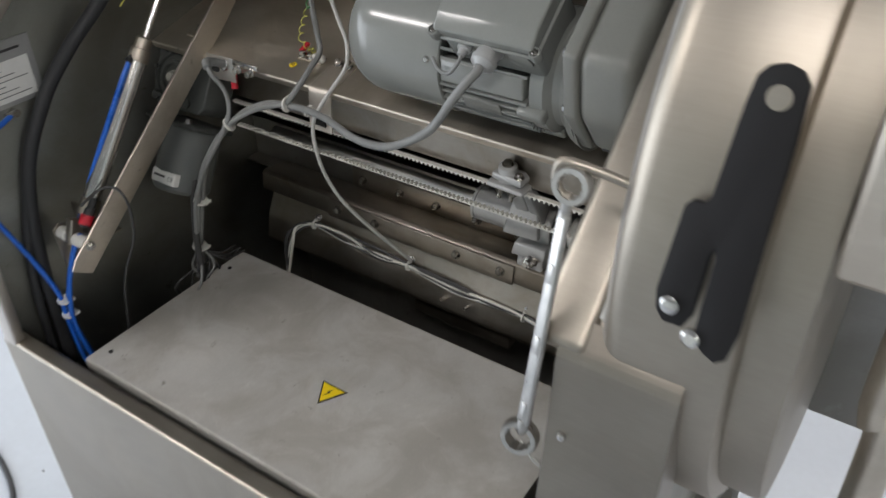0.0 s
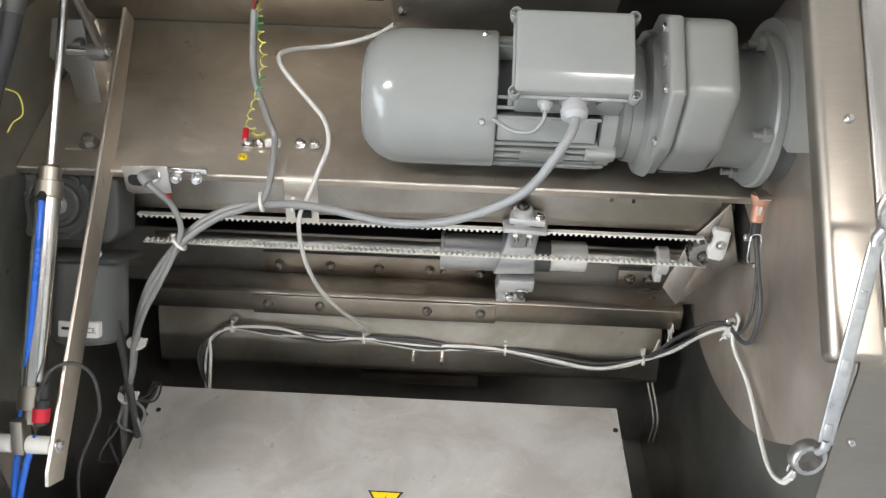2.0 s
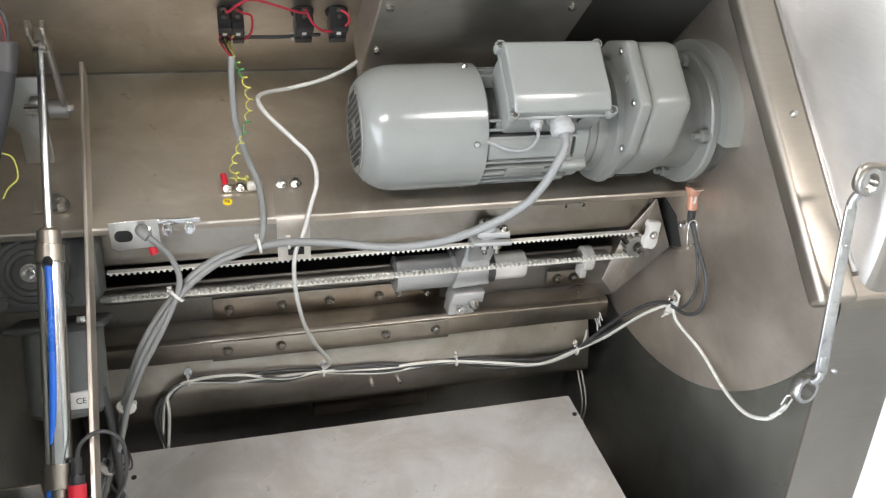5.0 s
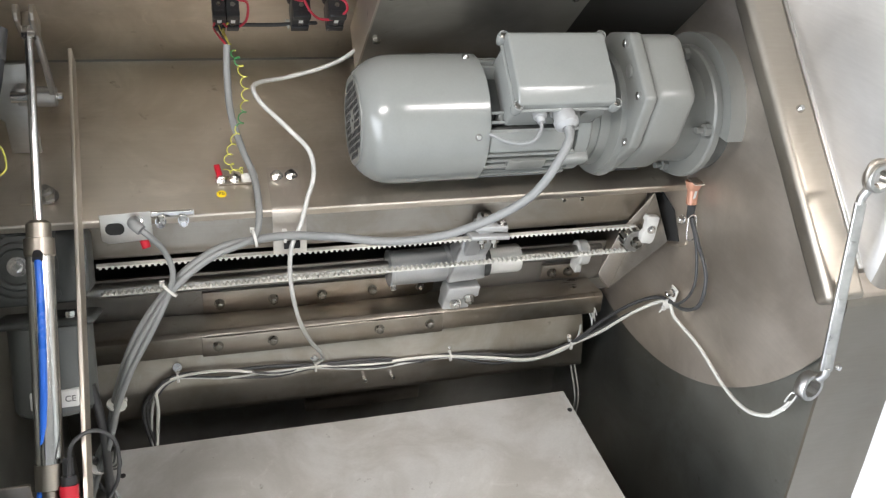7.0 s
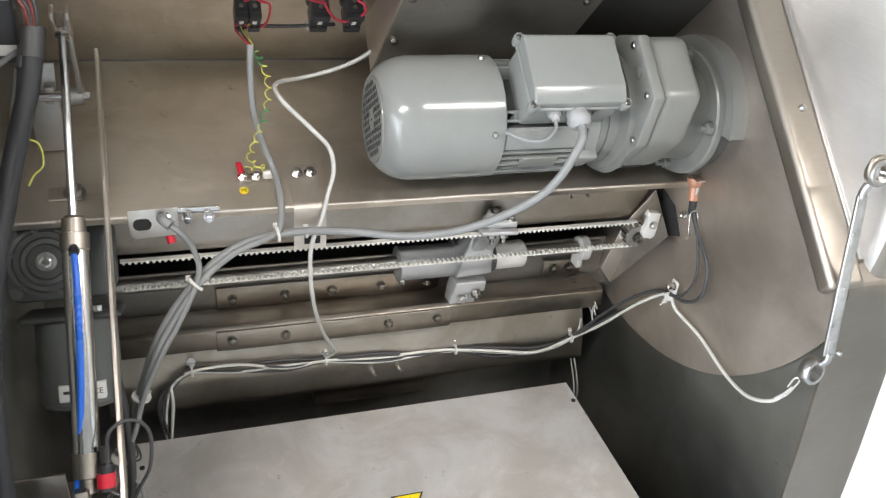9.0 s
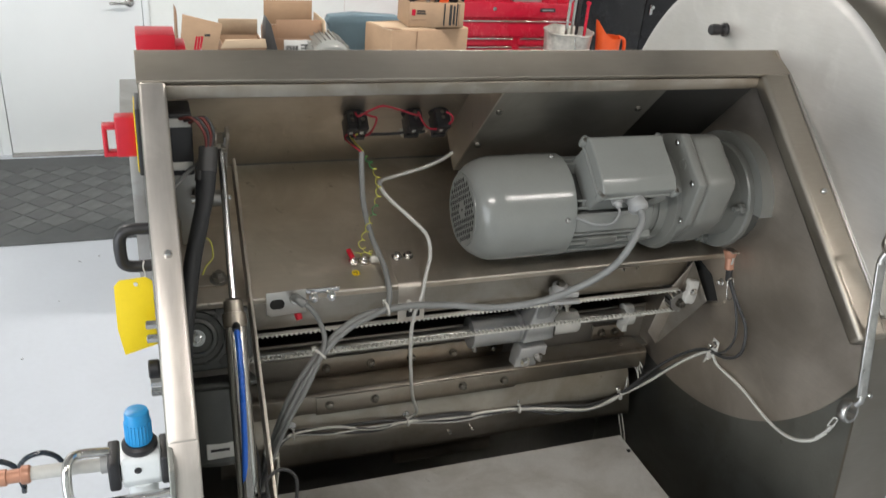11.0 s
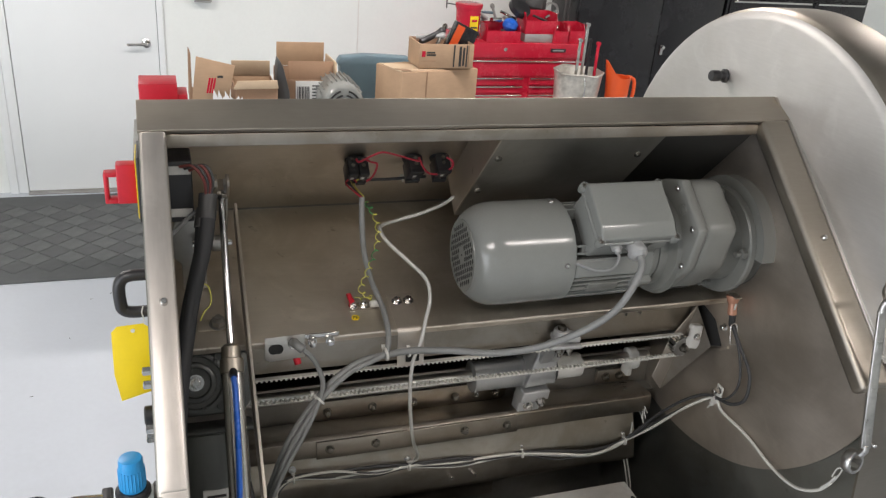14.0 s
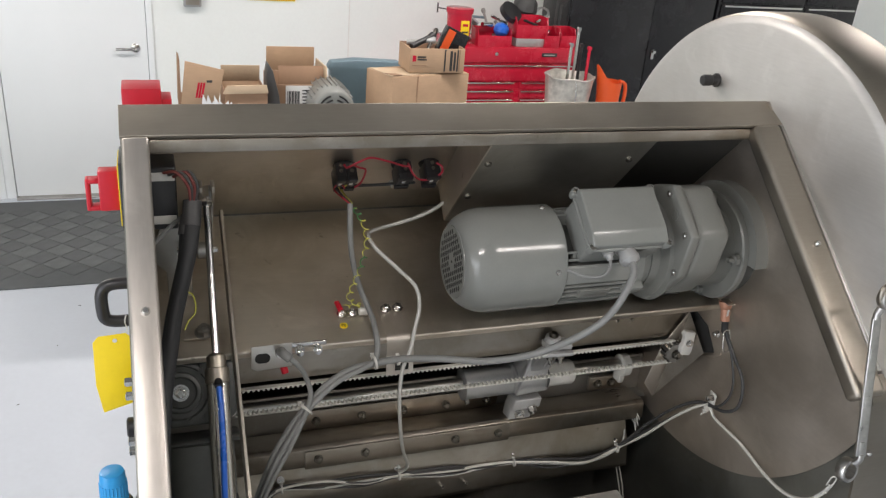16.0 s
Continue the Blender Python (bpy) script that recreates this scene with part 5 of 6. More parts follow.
poly = [(1.098, 0.010), (1.104, 0.003), (1.114, 0.0), (1.125, 0.003), (1.132, 0.012), (1.1335, 0.05), (1.1335, 0.12), (1.1345, 0.19), (1.131, 0.211), (1.124, 0.216), (1.115, 0.212), (1.1045, 0.204), (1.1050, 0.14), (1.103, 0.133), (1.1010, 0.14), (1.1000, 0.188), (1.095, 0.198), (1.080, 0.198), (1.073, 0.190), (1.070, 0.175), (1.0745, 0.108), (1.079, 0.103), (1.087, 0.103), (1.091, 0.097), (1.0955, 0.03)]
lp = prism(poly, 2, 0.0, 0.009, 0.0015)
lp.transform(lm)
part("latch_plate", lp, LATCHBLACK, la)
part("latch_hole", rod(lm @ Vector((1.1155, 0.022, 0.0085)), lm @ Vector((1.1155, 0.022, 0.0095)), 0.0085, 20), STEEL_PLAIN, la)
part("latch_bolt", lathe([(0, 0.007), (0.003, 0.007), (0.0045, 0.004)], lm @ Vector((1.083, 0.183, 0.009)), lnrm, 16), STEEL_BRIGHT, la)
part("latch_bolt", lathe([(0, 0.0072), (0.005, 0.0072), (0.0075, 0.0045)], lm @ Vector((1.1035, 0.203, 0.006)), lnrm, 16), STEEL_BRIGHT, la)

kb = thing("drum_plunger", "black spring plunger knob on the drum side", "plunger", (1.0, 0.183, 1.795))
part("plunger_base", lathe([(0, 0.0125), (0.004, 0.0125), (0.006, 0.010), (0.013, 0.0085)], (1.0195, 0.190, 1.797), (-1, 0, 0), 24), BLACK, kb)
part("plunger_grip", lathe([(0, 0.009), (0.003, 0.0105), (0.016, 0.0105), (0.019, 0.0085)], (1.0065, 0.190, 1.797), (-1, 0, 0), 12), BLACK, kb)

# body right of the drum, seen past its rim
rbod = thing("discharge_hood", "stainless discharge hood beside the drum", "hood", (1.33, -0.1, 0))
part("hood_shell", box((1.178, -0.325, 1.605), (1.62, 0.1, 1.80), 0.006), STEEL, rbod)
part("hood_back", box((1.105, 0.19, 1.02), (1.62, 0.21, 1.62), 0.003), STEEL_DARK, rbod)
part("hood_leg", tube([(1.245, -0.1, 1.62), (1.245, -0.1, 1.32), (1.26, -0.1, 1.22), (1.26, -0.1, 0.004)], 0.02, 6, 14), STEEL, rbod)
part("hood_leg", tube([(1.58, 0.25, 1.62), (1.58, 0.25, 0.004)], 0.02, 6, 14), STEEL, rbod)

# ------------------------------------------------------------------ air cylinder and worm drive
c0, c1, c2 = Vector((0.103, 0.083, 1.638)), Vector((0.0995, -0.055, 1.458)), Vector((0.104, -0.252, 1.226))
cd = (c1 - c0).normalized()
ac = thing("air_cylinder", "slim stainless air cylinder with a clevis rod", "air cylinder", c2)
part("piston_rod", rod(c0, c1, 0.0052, 16), STEEL_BRIGHT, ac)
part("cylinder_head", lathe([(0, 0.009), (0.004, 0.0135), (0.02, 0.0135), (0.021, 0.0165), (0.04, 0.0165), (0.042, 0.0145)], c1 - cd * 0.012, cd, 24), STEEL_PLAIN, ac)
part("barrel", lathe([(0, 0.0148), (0.24, 0.0148)], c1 + cd * 0.028, cd, 28), STEEL_BRIGHT, ac)
part("cylinder_end", lathe([(0, 0.0165), (0.028, 0.0165), (0.03, 0.010), (0.046, 0.010)], c1 + cd * 0.262, cd, 24), STEEL_PLAIN, ac)
part("rod_nut", rod(c0 - cd * 0.012, c0 + cd * 0.002, 0.0085, 6), STEEL_BRIGHT, ac)
for sx in (-0.011, 0.006):
    ck = prism([(-0.011, -0.012), (0.011, -0.012), (0.011, 0.024), (0.006, 0.031), (-0.006, 0.031), (-0.011, 0.024)], 0, sx, sx + 0.005, 0.001)
    q = (-cd).to_track_quat("Z", "Y").to_matrix().to_4x4()
    ck.transform(Matrix.Translation(c0 - cd * 0.014) @ pose(0, 0, 0, math.degrees(math.atan2(cd.y, -cd.z)) * -1))
    part("clevis", ck, STEEL_PLAIN, ac)
part("clevis_base", rod(c0 - cd * 0.026, c0 - cd * 0.010, 0.011, 20), STEEL_PLAIN, ac)
part("port_fitting", rod(c1 + cd * 0.016 + Vector((0, -0.012, 0.0)), c1 + cd * 0.016 + Vector((0, -0.026, -0.004)), 0.006, 12), BLACK, ac)
part("pivot_pin", rod((0.046, -0.262, 1.198), (0.137, -0.262, 1.198), 0.0045, 14), STEEL_BRIGHT, ac)
for x0, x1 in ((0.058, 0.0795), (0.097, 0.1275)):
    part("nylon_spacer", lathe([(0, 0.0095), (0.0015, 0.0110), (x1 - x0 - 0.0015, 0.0110), (x1 - x0, 0.0095)], (x0, -0.262, 1.198), (1, 0, 0), 20), WHITE, ac, "cream nylon spacer on the pivot pin")
part("cylinder_eye", prism([(-0.274, 1.190), (-0.250, 1.190), (-0.240, 1.222), (-0.258, 1.232)], 0, 0.0805, 0.096, 0.002), STEEL_PLAIN, ac)
part("pin_screw", hexbolt((0.1335, -0.262, 1.198), (1, 0, 0), 0.0055, 0.005), STEEL_BRIGHT, ac)
part("pin_screw", hexbolt((0.052, -0.262, 1.198), (-1, 0, 0), 0.0052, 0.004), STEEL_PLAIN, ac)
part("side_plate", prism([(-0.274, 1.206), (-0.262, 1.214), (-0.248, 1.206), (-0.228, 1.120), (-0.270, 1.120)], 0, 0.0545, 0.0575, 0.0006), STEEL_PLAIN, ac)
solid("pivot_bracket", put(box((0.0035, -0.202, 1.146), (0.066, -0.198, 1.206), 0.001), box((0.0035, -0.198, 1.146), (0.066, -0.160, 1.150), 0.001)), STEEL_RAIL, "folded steel bracket behind the air cylinder pivot", "bracket")

sw = thing("flow_valve", "black air flow valve with a red collar", "valve", (0.114, -0.245, 1.225))
part("valve_body", lathe([(0, 0.0085), (0.03, 0.0085), (0.032, 0.006), (0.05, 0.006)], (0.115, -0.252, 1.222), -cd, 16), BLACK, sw)
part("valve_collar", lathe([(0, 0.0102), (0.016, 0.0102)], (0.115, -0.250, 1.226), -cd, 18), RED, sw, "red collar")
lk = thing("link_arm", "steel link arm between the clevis and its pivot", "link", (0.105, 0.14, 1.54))
part("arm_bar", prism([(0.075, 1.662), (0.087, 1.667), (0.147, 1.545), (0.134, 1.537)], 0, 0.1065, 0.1125, 0.001), STEEL_DARK, lk)
part("pivot_barrel", lathe([(0, 0.0115), (0.0015, 0.0130), (0.0225, 0.0130), (0.024, 0.0115)], (0.089, 0.141, 1.540), (1, 0, 0), 22), STEEL_DARK, lk)
part("barrel_screw", hexbolt((0.113, 0.141, 1.540), (1, 0, 0), 0.0042, 0.005), STEEL_BRIGHT, lk)
pb = thing("pivot_bearing", "steel pivot bearing plate standing on the shelf", "bearing", (0.06, 0.16, 1.45))
part("bearing_plate", prism([(0.038, 1.578), (0.080, 1.578), (0.081, 1.453), (0.044, 1.453), (0.043, 1.498), (0.020, 1.522)], 1, 0.158, 0.162, 0.0015), STEEL_DARK, pb)
part("bearing_pin", rod((0.060, 0.141, 1.540), (0.090, 0.141, 1.540), 0.0075, 16), STEEL_BRIGHT, pb)
part("pin_stay", box((0.066, 0.140, 1.528), (0.078, 0.159, 1.552), 0.002), STEEL_DARK, pb)
part("slotted_lug", box((-0.02, -0.012, 0), (0.02, 0.012, 0.003), 0.001, Matrix.Translation(shelf(0.08, 0.076, 0.001)) @ pose(0, 0, 0, 15.3)), STEEL, pb)
part("lug_nut", hexbolt(shelf(0.091, 0.076, 0.003), SHN, 0.0095, 0.009, stud=0.008), STEEL_DARK, pb)

GA, GN = Vector((-0.478, -0.878)), Vector((-0.878, 0.478))   # down the worm drive, and out of its face
GM = Matrix(((1, 0, 0, 0.051), (0, GA.x, GN.x, 0.040), (0, GA.y, GN.y, 1.352), (0, 0, 0, 1)))
wg = thing("worm_drive", "dark grey worm gearbox with its small motor", "gearbox", (0.068, -0.02, 1.12))
gbm = prism([(-0.052, -0.038), (-0.038, -0.052), (0.066, -0.052), (0.082, -0.036), (0.082, 0.036), (0.068, 0.052), (-0.038, 0.052), (-0.052, 0.038)], 2, -0.05, 0.012, 0.004)
gbm.transform(GM)
part("gearbox_case", gbm, PAINT_DARK, wg)
fl = lathe([(0, 0.047), (0.007, 0.047), (0.008, 0.045), (0.008, 0.041), (0.003, 0.039), (0.003, 0.032), (0.009, 0.030), (0.010, 0.028), (0.010, 0.024), (0.005, 0.022), (0.005, 0.014)], GM @ Vector((0, 0, 0.011)), GM.to_3x3() @ Vector((0, 0, 1)), 40)
part("gearbox_flange", fl, PAINT_DARK, wg)
part("hub_bolt", hexbolt(GM @ Vector((0, 0, 0.016)), GM.to_3x3() @ Vector((0, 0, 1)), 0.0085, 0.009, 1.5, stud=0.003), STEEL_BRIGHT, wg)
for k in range(4):
    a = radians(45 + 90 * k)
    part("case_boss", lathe([(0, 0.009), (0.006, 0.0085), (0.0065, 0.004)], GM @ Vector((0.052 * math.cos(a) * 1.05, 0.052 * math.sin(a) * 1.05, 0.010)), GM.to_3x3() @ Vector((0, 0, 1)), 14), PAINT_DARK, wg)
for k in range(6):
    a = radians(15 + 60 * k)
    part("flange_screw", hexbolt(GM @ Vector((0.0435 * math.cos(a), 0.0435 * math.sin(a), 0.0185)), GM.to_3x3() @ Vector((0, 0, 1)), 0.0034, 0.004), PAINT_DARK, wg)
mfl = box((-0.040, 0.070, -0.07), (0.086, 0.080, 0.03), 0.006, GM)
part("motor_flange", mfl, PAINT_DARK, wg)
mb = lathe([(0, 0.050), (0.002, 0.052), (0.112, 0.052), (0.119, 0.047), (0.121, 0.03)], GM @ Vector((0.024, 0.080, -0.028)), GM.to_3x3() @ Vector((0, 1, 0)), 40)
part("motor_body", mb, PAINT_WORM, wg)
part("motor_label", box((0.0, 0.163, 0.0), (0.058, 0.186, 0.0245), 0.002, GM), LABEL, wg, "white motor rating label")
LM = Matrix.Identity(4)
LM.col[0][:3], LM.col[1][:3], LM.col[2][:3], LM.col[3][:3] = (1, 0, 0), GM.to_3x3() @ Vector((0, -1, 0)), GM.to_3x3() @ Vector((0, 0, 1)), GM @ Vector((0.048, 0.175, 0.0247))
part("label_mark", letters("CE", 0.016, LM @ Matrix.Scale(0.7, 4)), INK, wg)
part("label_print", box((0.006, 0.171, 0.0243), (0.034, 0.175, 0.0250), 0, GM), INK, wg)
part("motor_bolt", hexbolt(GM @ Vector((0.056, 0.070, 0.016)), GM.to_3x3() @ Vector((0, -1, 0)), 0.0055, 0.006), STEEL_BRIGHT, wg)
cable("drive_cable", [(0.12, -0.03, 1.20), (0.128, -0.05, 1.15), (0.128, -0.06, 1.08), (0.12, -0.06, 0.98), (0.10, -0.05, 0.88)], 0.006, CABLE_DK, "dark grey cable below the worm drive motor")
cable("black_lead", [(0.120, -0.250, 1.262), (0.120, -0.215, 1.272), (0.135, -0.20, 1.276), (0.152, -0.196, 1.270), (0.164, -0.196, 1.247), (0.160, -0.198, 1.195), (0.142, -0.20, 1.155), (0.11, -0.21, 1.08), (0.09, -0.22, 0.95)], 0.0024, CABLE_DK, "thin black lead looping from the air valve", "wire", "loose leads")

# ------------------------------------------------------------------ left wall inside
hs = thing("wiring_hose", "thick black rubber wiring hose on the side wall", "hose", (0.035, -0.2, 0.9))
part("hose_length", tube([(0.080, 0.016, 1.660), (0.074, -0.012, 1.622), (0.060, -0.04, 1.578), (0.048, -0.062, 1.540), (0.040, -0.09, 1.510), (0.028, -0.14, 1.465), (0.020, -0.20, 1.40), (0.018, -0.26, 1.30), (0.018, -0.29, 1.15), (0.018, -0.30, 0.92)], 0.0112, 8, 16), RUBBER, hs)
for i, mm in enumerate((BROWNWIRE, CABLE_DK, BROWNWIRE, CABLE_DK)):
    cable("switch_wire", [(0.046 + 0.006 * i, 0.028, 1.708 - 0.003 * (i % 3)), (0.062 + 0.006 * i, 0.016, 1.712), (0.076 + 0.004 * i, 0.010, 1.694), (0.078 + 0.002 * i, 0.013, 1.668), (0.077 + 0.0015 * i, 0.010, 1.648)], 0.0021, mm, "switch wire running into the black hose", "wire", "switch wires")
cable("grey_loop", [(0.02, -0.03, 1.622), (0.035, -0.01, 1.63), (0.058, 0.02, 1.640), (0.076, 0.016, 1.652)], 0.003, CABLE, "grey wire looping under the switch block", "wire", "switch wires")
cable("earth_loop", [(0.062, -0.035, 1.562), (0.074, -0.030, 1.552), (0.076, -0.036, 1.530), (0.066, -0.046, 1.522), (0.060, -0.052, 1.512)], 0.0011, YELLOWGREEN, "thin yellow green earth wire by the hose", "wire", "earth wires")
part("hose_cuff", rod((0.0812, 0.022, 1.668), (0.077, 0.002, 1.640), 0.0128, 16), CABLE_DK, hs)
isw = thing("main_switch", "black main switch with a red padlock handle on the side wall", "switch", (0.0, 0.05, 1.63))
part("switch_block", box((0.004, 0.03, 1.625), (0.062, 0.09, 1.715), 0.003), BLACK, isw)
for z in (1.640, 1.702):
    part("terminal_strip", box((0.022, 0.0285, z - 0.006), (0.060, 0.031, z + 0.006), 0.0005), WHITE, isw)
part("switch_plate", box((-0.009, 0.02, 1.632), (-0.0032, 0.095, 1.725), 0.0015), BLACK, isw)
part("plate_edge", box((-0.0108, 0.024, 1.636), (-0.009, 0.091, 1.721), 0.001), YELLOW, isw)
hdl = box((-0.036, 0.040, 1.652), (-0.0108, 0.062, 1.708), 0.002)
for lo, hi in (((-0.050, 0.042, 1.652), (-0.0345, 0.060, 1.6585)), ((-0.050, 0.042, 1.690), (-0.0345, 0.060, 1.6965)), ((-0.0525, 0.042, 1.652), (-0.0465, 0.060, 1.6965))):
    put(hdl, box(lo, hi, 0.002))
part("switch_handle", hdl, RED, isw, "red padlock handle")
lb = thing("wiring_label", "white wiring label in a clear cover on the side wall", "label", (0.004, -0.24, 1.40))
part("label_card", box((0.0035, -0.305, 1.402), (0.006, -0.186, 1.502), 0.0008), CAST, lb)
part("label_paper", box((0.006, -0.300, 1.410), (0.0066, -0.197, 1.472)), LABEL, lb)
for i in range(6):
    part("label_print", box((0.0066, -0.292 + 0.004 * (i % 2), 1.418 + i * 0.008), (0.0070, -0.205 - 0.02 * ((i * 7) % 3), 1.4195 + i * 0.008)), CABLE, lb)
part("label_print", box((0.0060, -0.27, 1.485), (0.0066, -0.205, 1.489)), CABLE_DK, lb)
# air tubes
cable("blue_air_tube", [(0.0995, -0.088, 1.440), (0.100, -0.108, 1.418), (0.098, -0.155, 1.355), (0.092, -0.205, 1.28), (0.078, -0.25, 1.19), (0.062, -0.282, 1.10), (0.058, -0.292, 1.03), (0.068, -0.285, 0.95), (0.08, -0.27, 0.86)], 0.0042, BLUE, "bright blue air tube beside the air cylinder", "air tube", "air tubes")
cable("blue_air_tube", [(0.108, -0.258, 1.208), (0.092, -0.272, 1.17), (0.070, -0.286, 1.10), (0.066, -0.296, 1.03), (0.076, -0.29, 0.95), (0.088, -0.27, 0.86)], 0.0042, BLUE, "bright blue air tube beside the air cylinder", "air tube", "air tubes")
cable("blue_air_tube", [(0.012, -0.352, 1.30), (0.020, -0.335, 1.24), (0.035, -0.312, 1.16), (0.050, -0.298, 1.09), (0.052, -0.298, 1.03), (0.062, -0.298, 0.95), (0.07, -0.28, 0.86)], 0.0042, BLUE, "bright blue air tube beside the air cylinder", "air tube", "air tubes")
cable("blue_air_tube", [(0.010, -0.252, 1.392), (0.020, -0.268, 1.392), (0.028, -0.30, 1.385), (0.022, -0.345, 1.36)], 0.0042, BLUE, "short blue air tube from a wall fitting", "air tube", "air tubes")
solid("tube_fitting", put(rod((0.003, -0.246, 1.393), (0.016, -0.246, 1.393), 0.007, 6), rod((0.010, -0.246, 1.393), (0.012, -0.262, 1.393), 0.0055, 12)), STEEL_BRIGHT, "steel push-in tube fitting on the side wall", "fitting")
for z in (1.075, 1.045):
    solid("cable_tie", tie((0.056, -0.294, z), (0.1, -0.1, 1), 0.0125, 0.0035, (0.004, -0.006, 0)), CLEAR, "clear tie round the blue tubes", "cable tie", "cable ties")

# ------------------------------------------------------------------ outside of the left wall
uh = thing("pull_handle", "black plastic pull handle on the side wall", "handle", (-0.02, 0.02, 1.49))
part("handle_grip", tube([(-0.003, 0.0, 1.563), (-0.026, 0.0, 1.563), (-0.038, 0.0, 1.558), (-0.043, 0.0, 1.546), (-0.043, 0.0, 1.524), (-0.040, 0.0, 1.511), (-0.028, 0.0, 1.506), (-0.003, 0.0, 1.506)], 0.0085, 5, 12), BLACK, uh)
part("tag_string", tube([(-0.014, -0.004, 1.516), (-0.016, -0.009, 1.508), (-0.014, -0.006, 1.496), (-0.016, -0.006, 1.488)], 0.0009, 5, 5), WHITE, uh)
yt = thing("hang_tag", "yellow plastic hang tag beside the machine", "tag", (-0.02, -0.1, 1.42))
ytp = prism([(-0.051, 1.533), (-0.044, 1.541), (-0.012, 1.543), (-0.0045, 1.536), (-0.0045, 1.440), (-0.046, 1.428), (-0.052, 1.47)], 1, -0.101, -0.0995, 0.0004)
part("tag_card", ytp, YELLOW, yt)
part("tag_eyelet", rod((-0.025, -0.1018, 1.534), (-0.025, -0.0990, 1.534), 0.0028, 14), WHITE, yt)
for y, z in ((-0.12, 1.483), (-0.12, 1.462), (-0.15, 1.414), (-0.15, 1.399)):
    solid("side_bolt", hexbolt((-0.003, y, z), (-1, 0, 0), 0.0056, 0.012), STEEL_BRIGHT, "hexagon bolt head on the side wall", "bolt", "side bolts")
solid("round_stop", lathe([(0, 0.010), (0.004, 0.013), (0.014, 0.013), (0.016, 0.011)], (-0.003, -0.12, 1.414), (-1, 0, 0), 20), BLACK, "round black rubber stop on the side wall", "stop")
rg = thing("air_regulator", "white air regulator with a blue adjusting knob", "regulator", (-0.04, -0.2, 1.2))
kn = lathe([(0, 0.0150), (0.002, 0.0160), (0.030, 0.0156), (0.032, 0.0150), (0.042, 0.0148), (0.0455, 0.0135), (0.047, 0.009)], (-0.036, -0.2, 1.365), (0, 0, 1), 36)
part("regulator_knob", kn, KNOBBLUE, rg, "bright blue fluted knob")
for k in range(24):
    a = radians(15 * k)
    part("knob_rib", rod((-0.036 + 0.0155 * math.cos(a), -0.2 + 0.0155 * math.sin(a), 1.368), (-0.036 + 0.0152 * math.cos(a), -0.2 + 0.0152 * math.sin(a), 1.396), 0.0011, 5), KNOBBLUE, rg)
part("knob_collar", lathe([(0, 0.019), (0.004, 0.0215), (0.010, 0.0215), (0.013, 0.018)], (-0.036, -0.2, 1.352), (0, 0, 1), 32), BLACK, rg)
rb = prism([(-0.222, 1.318), (-0.222, 1.347), (-0.217, 1.353), (-0.183, 1.353), (-0.178, 1.347), (-0.178, 1.318), (-0.188, 1.300), (-0.212, 1.300)], 0, -0.060, -0.012, 0.003, 3)
part("regulator_body", rb, DOORPAINT, rg)
part("body_bowl", lathe([(0, 0.016), (0.004, 0.018), (0.090, 0.018)], (-0.036, -0.2, 1.213), (0, 0, 1), 24), DOORPAINT, rg)
part("gauge_port", rod((-0.040, -0.2235, 1.335), (-0.040, -0.2215, 1.335), 0.0045, 14), BLACK, rg)
for x0, x1 in ((-0.075, -0.061), (-0.013, 0.000)):
    part("mounting_band", box((x0, -0.225, 1.308), (x1, -0.175, 1.351), 0.003), BLACK, rg)
part("inlet_hose", tube([(-0.080, -0.2, 1.334), (-0.118, -0.2, 1.336), (-0.165, -0.2, 1.337)], 0.0085, 6, 14), CABLE_LT, rg)
part("hose_cuff", rod((-0.074, -0.2, 1.334), (-0.084, -0.2, 1.334), 0.0115, 14), CAST, rg)
part("hose_nipple", lathe([(0, 0.010), (0.002, 0.0115), (0.010, 0.0115), (0.012, 0.0085), (0.026, 0.0085), (0.027, 0.0105), (0.038, 0.0105)], (-0.163, -0.2, 1.337), (-1, 0, 0), 16), BRASS, rg)
part("guard_rail", tube([(-0.003, -0.235, 1.303), (-0.05, -0.235, 1.302), (-0.106, -0.235, 1.302), (-0.117, -0.235, 1.307), (-0.121, -0.233, 1.32), (-0.121, -0.222, 1.348), (-0.117, -0.21, 1.357), (-0.106, -0.20, 1.356), (-0.073, -0.196, 1.350)], 0.006, 6, 14), STEEL_BRIGHT, rg)
cable("air_hose", [(-0.200, -0.2, 1.337), (-0.24, -0.19, 1.332), (-0.30, -0.16, 1.30), (-0.32, -0.1, 1.2), (-0.33, -0.05, 0.8), (-0.40, 0.0, 0.012), (-0.8, 0.2, 0.012)], 0.0085, CABLE_LT, "pale air hose hanging to the floor", "hose", "hoses")
for dx, dz in ((0.0, 0.0), (-0.052, -0.004), (-0.104, -0.010)):
    cable("air_hose", [(-0.183 + dx, -0.15, 1.273 + dz), (-0.187 + dx, -0.15, 1.300 + dz), (-0.176 + dx, -0.15, 1.320 + dz), (-0.155 + dx, -0.15, 1.326 + dz), (-0.138 + dx, -0.15, 1.314 + dz), (-0.131 + dx, -0.15, 1.290 + dz), (-0.134 + dx, -0.14, 1.262 + dz)], 0.0035, TEALHOSE, "dark coiled air hose behind the regulator", "hose", "hoses")
sb = thing("signal_box", "red plastic box behind the top beam", "box", (0.03, 0.14, 1.76))
part("box_body", box((-0.001, 0.115, 1.745), (0.0505, 0.17, 1.799), 0.0015), RED, sb)
part("box_foot", box((0.0505, 0.12, 1.745), (0.064, 0.165, 1.783), 0.001), RED, sb)

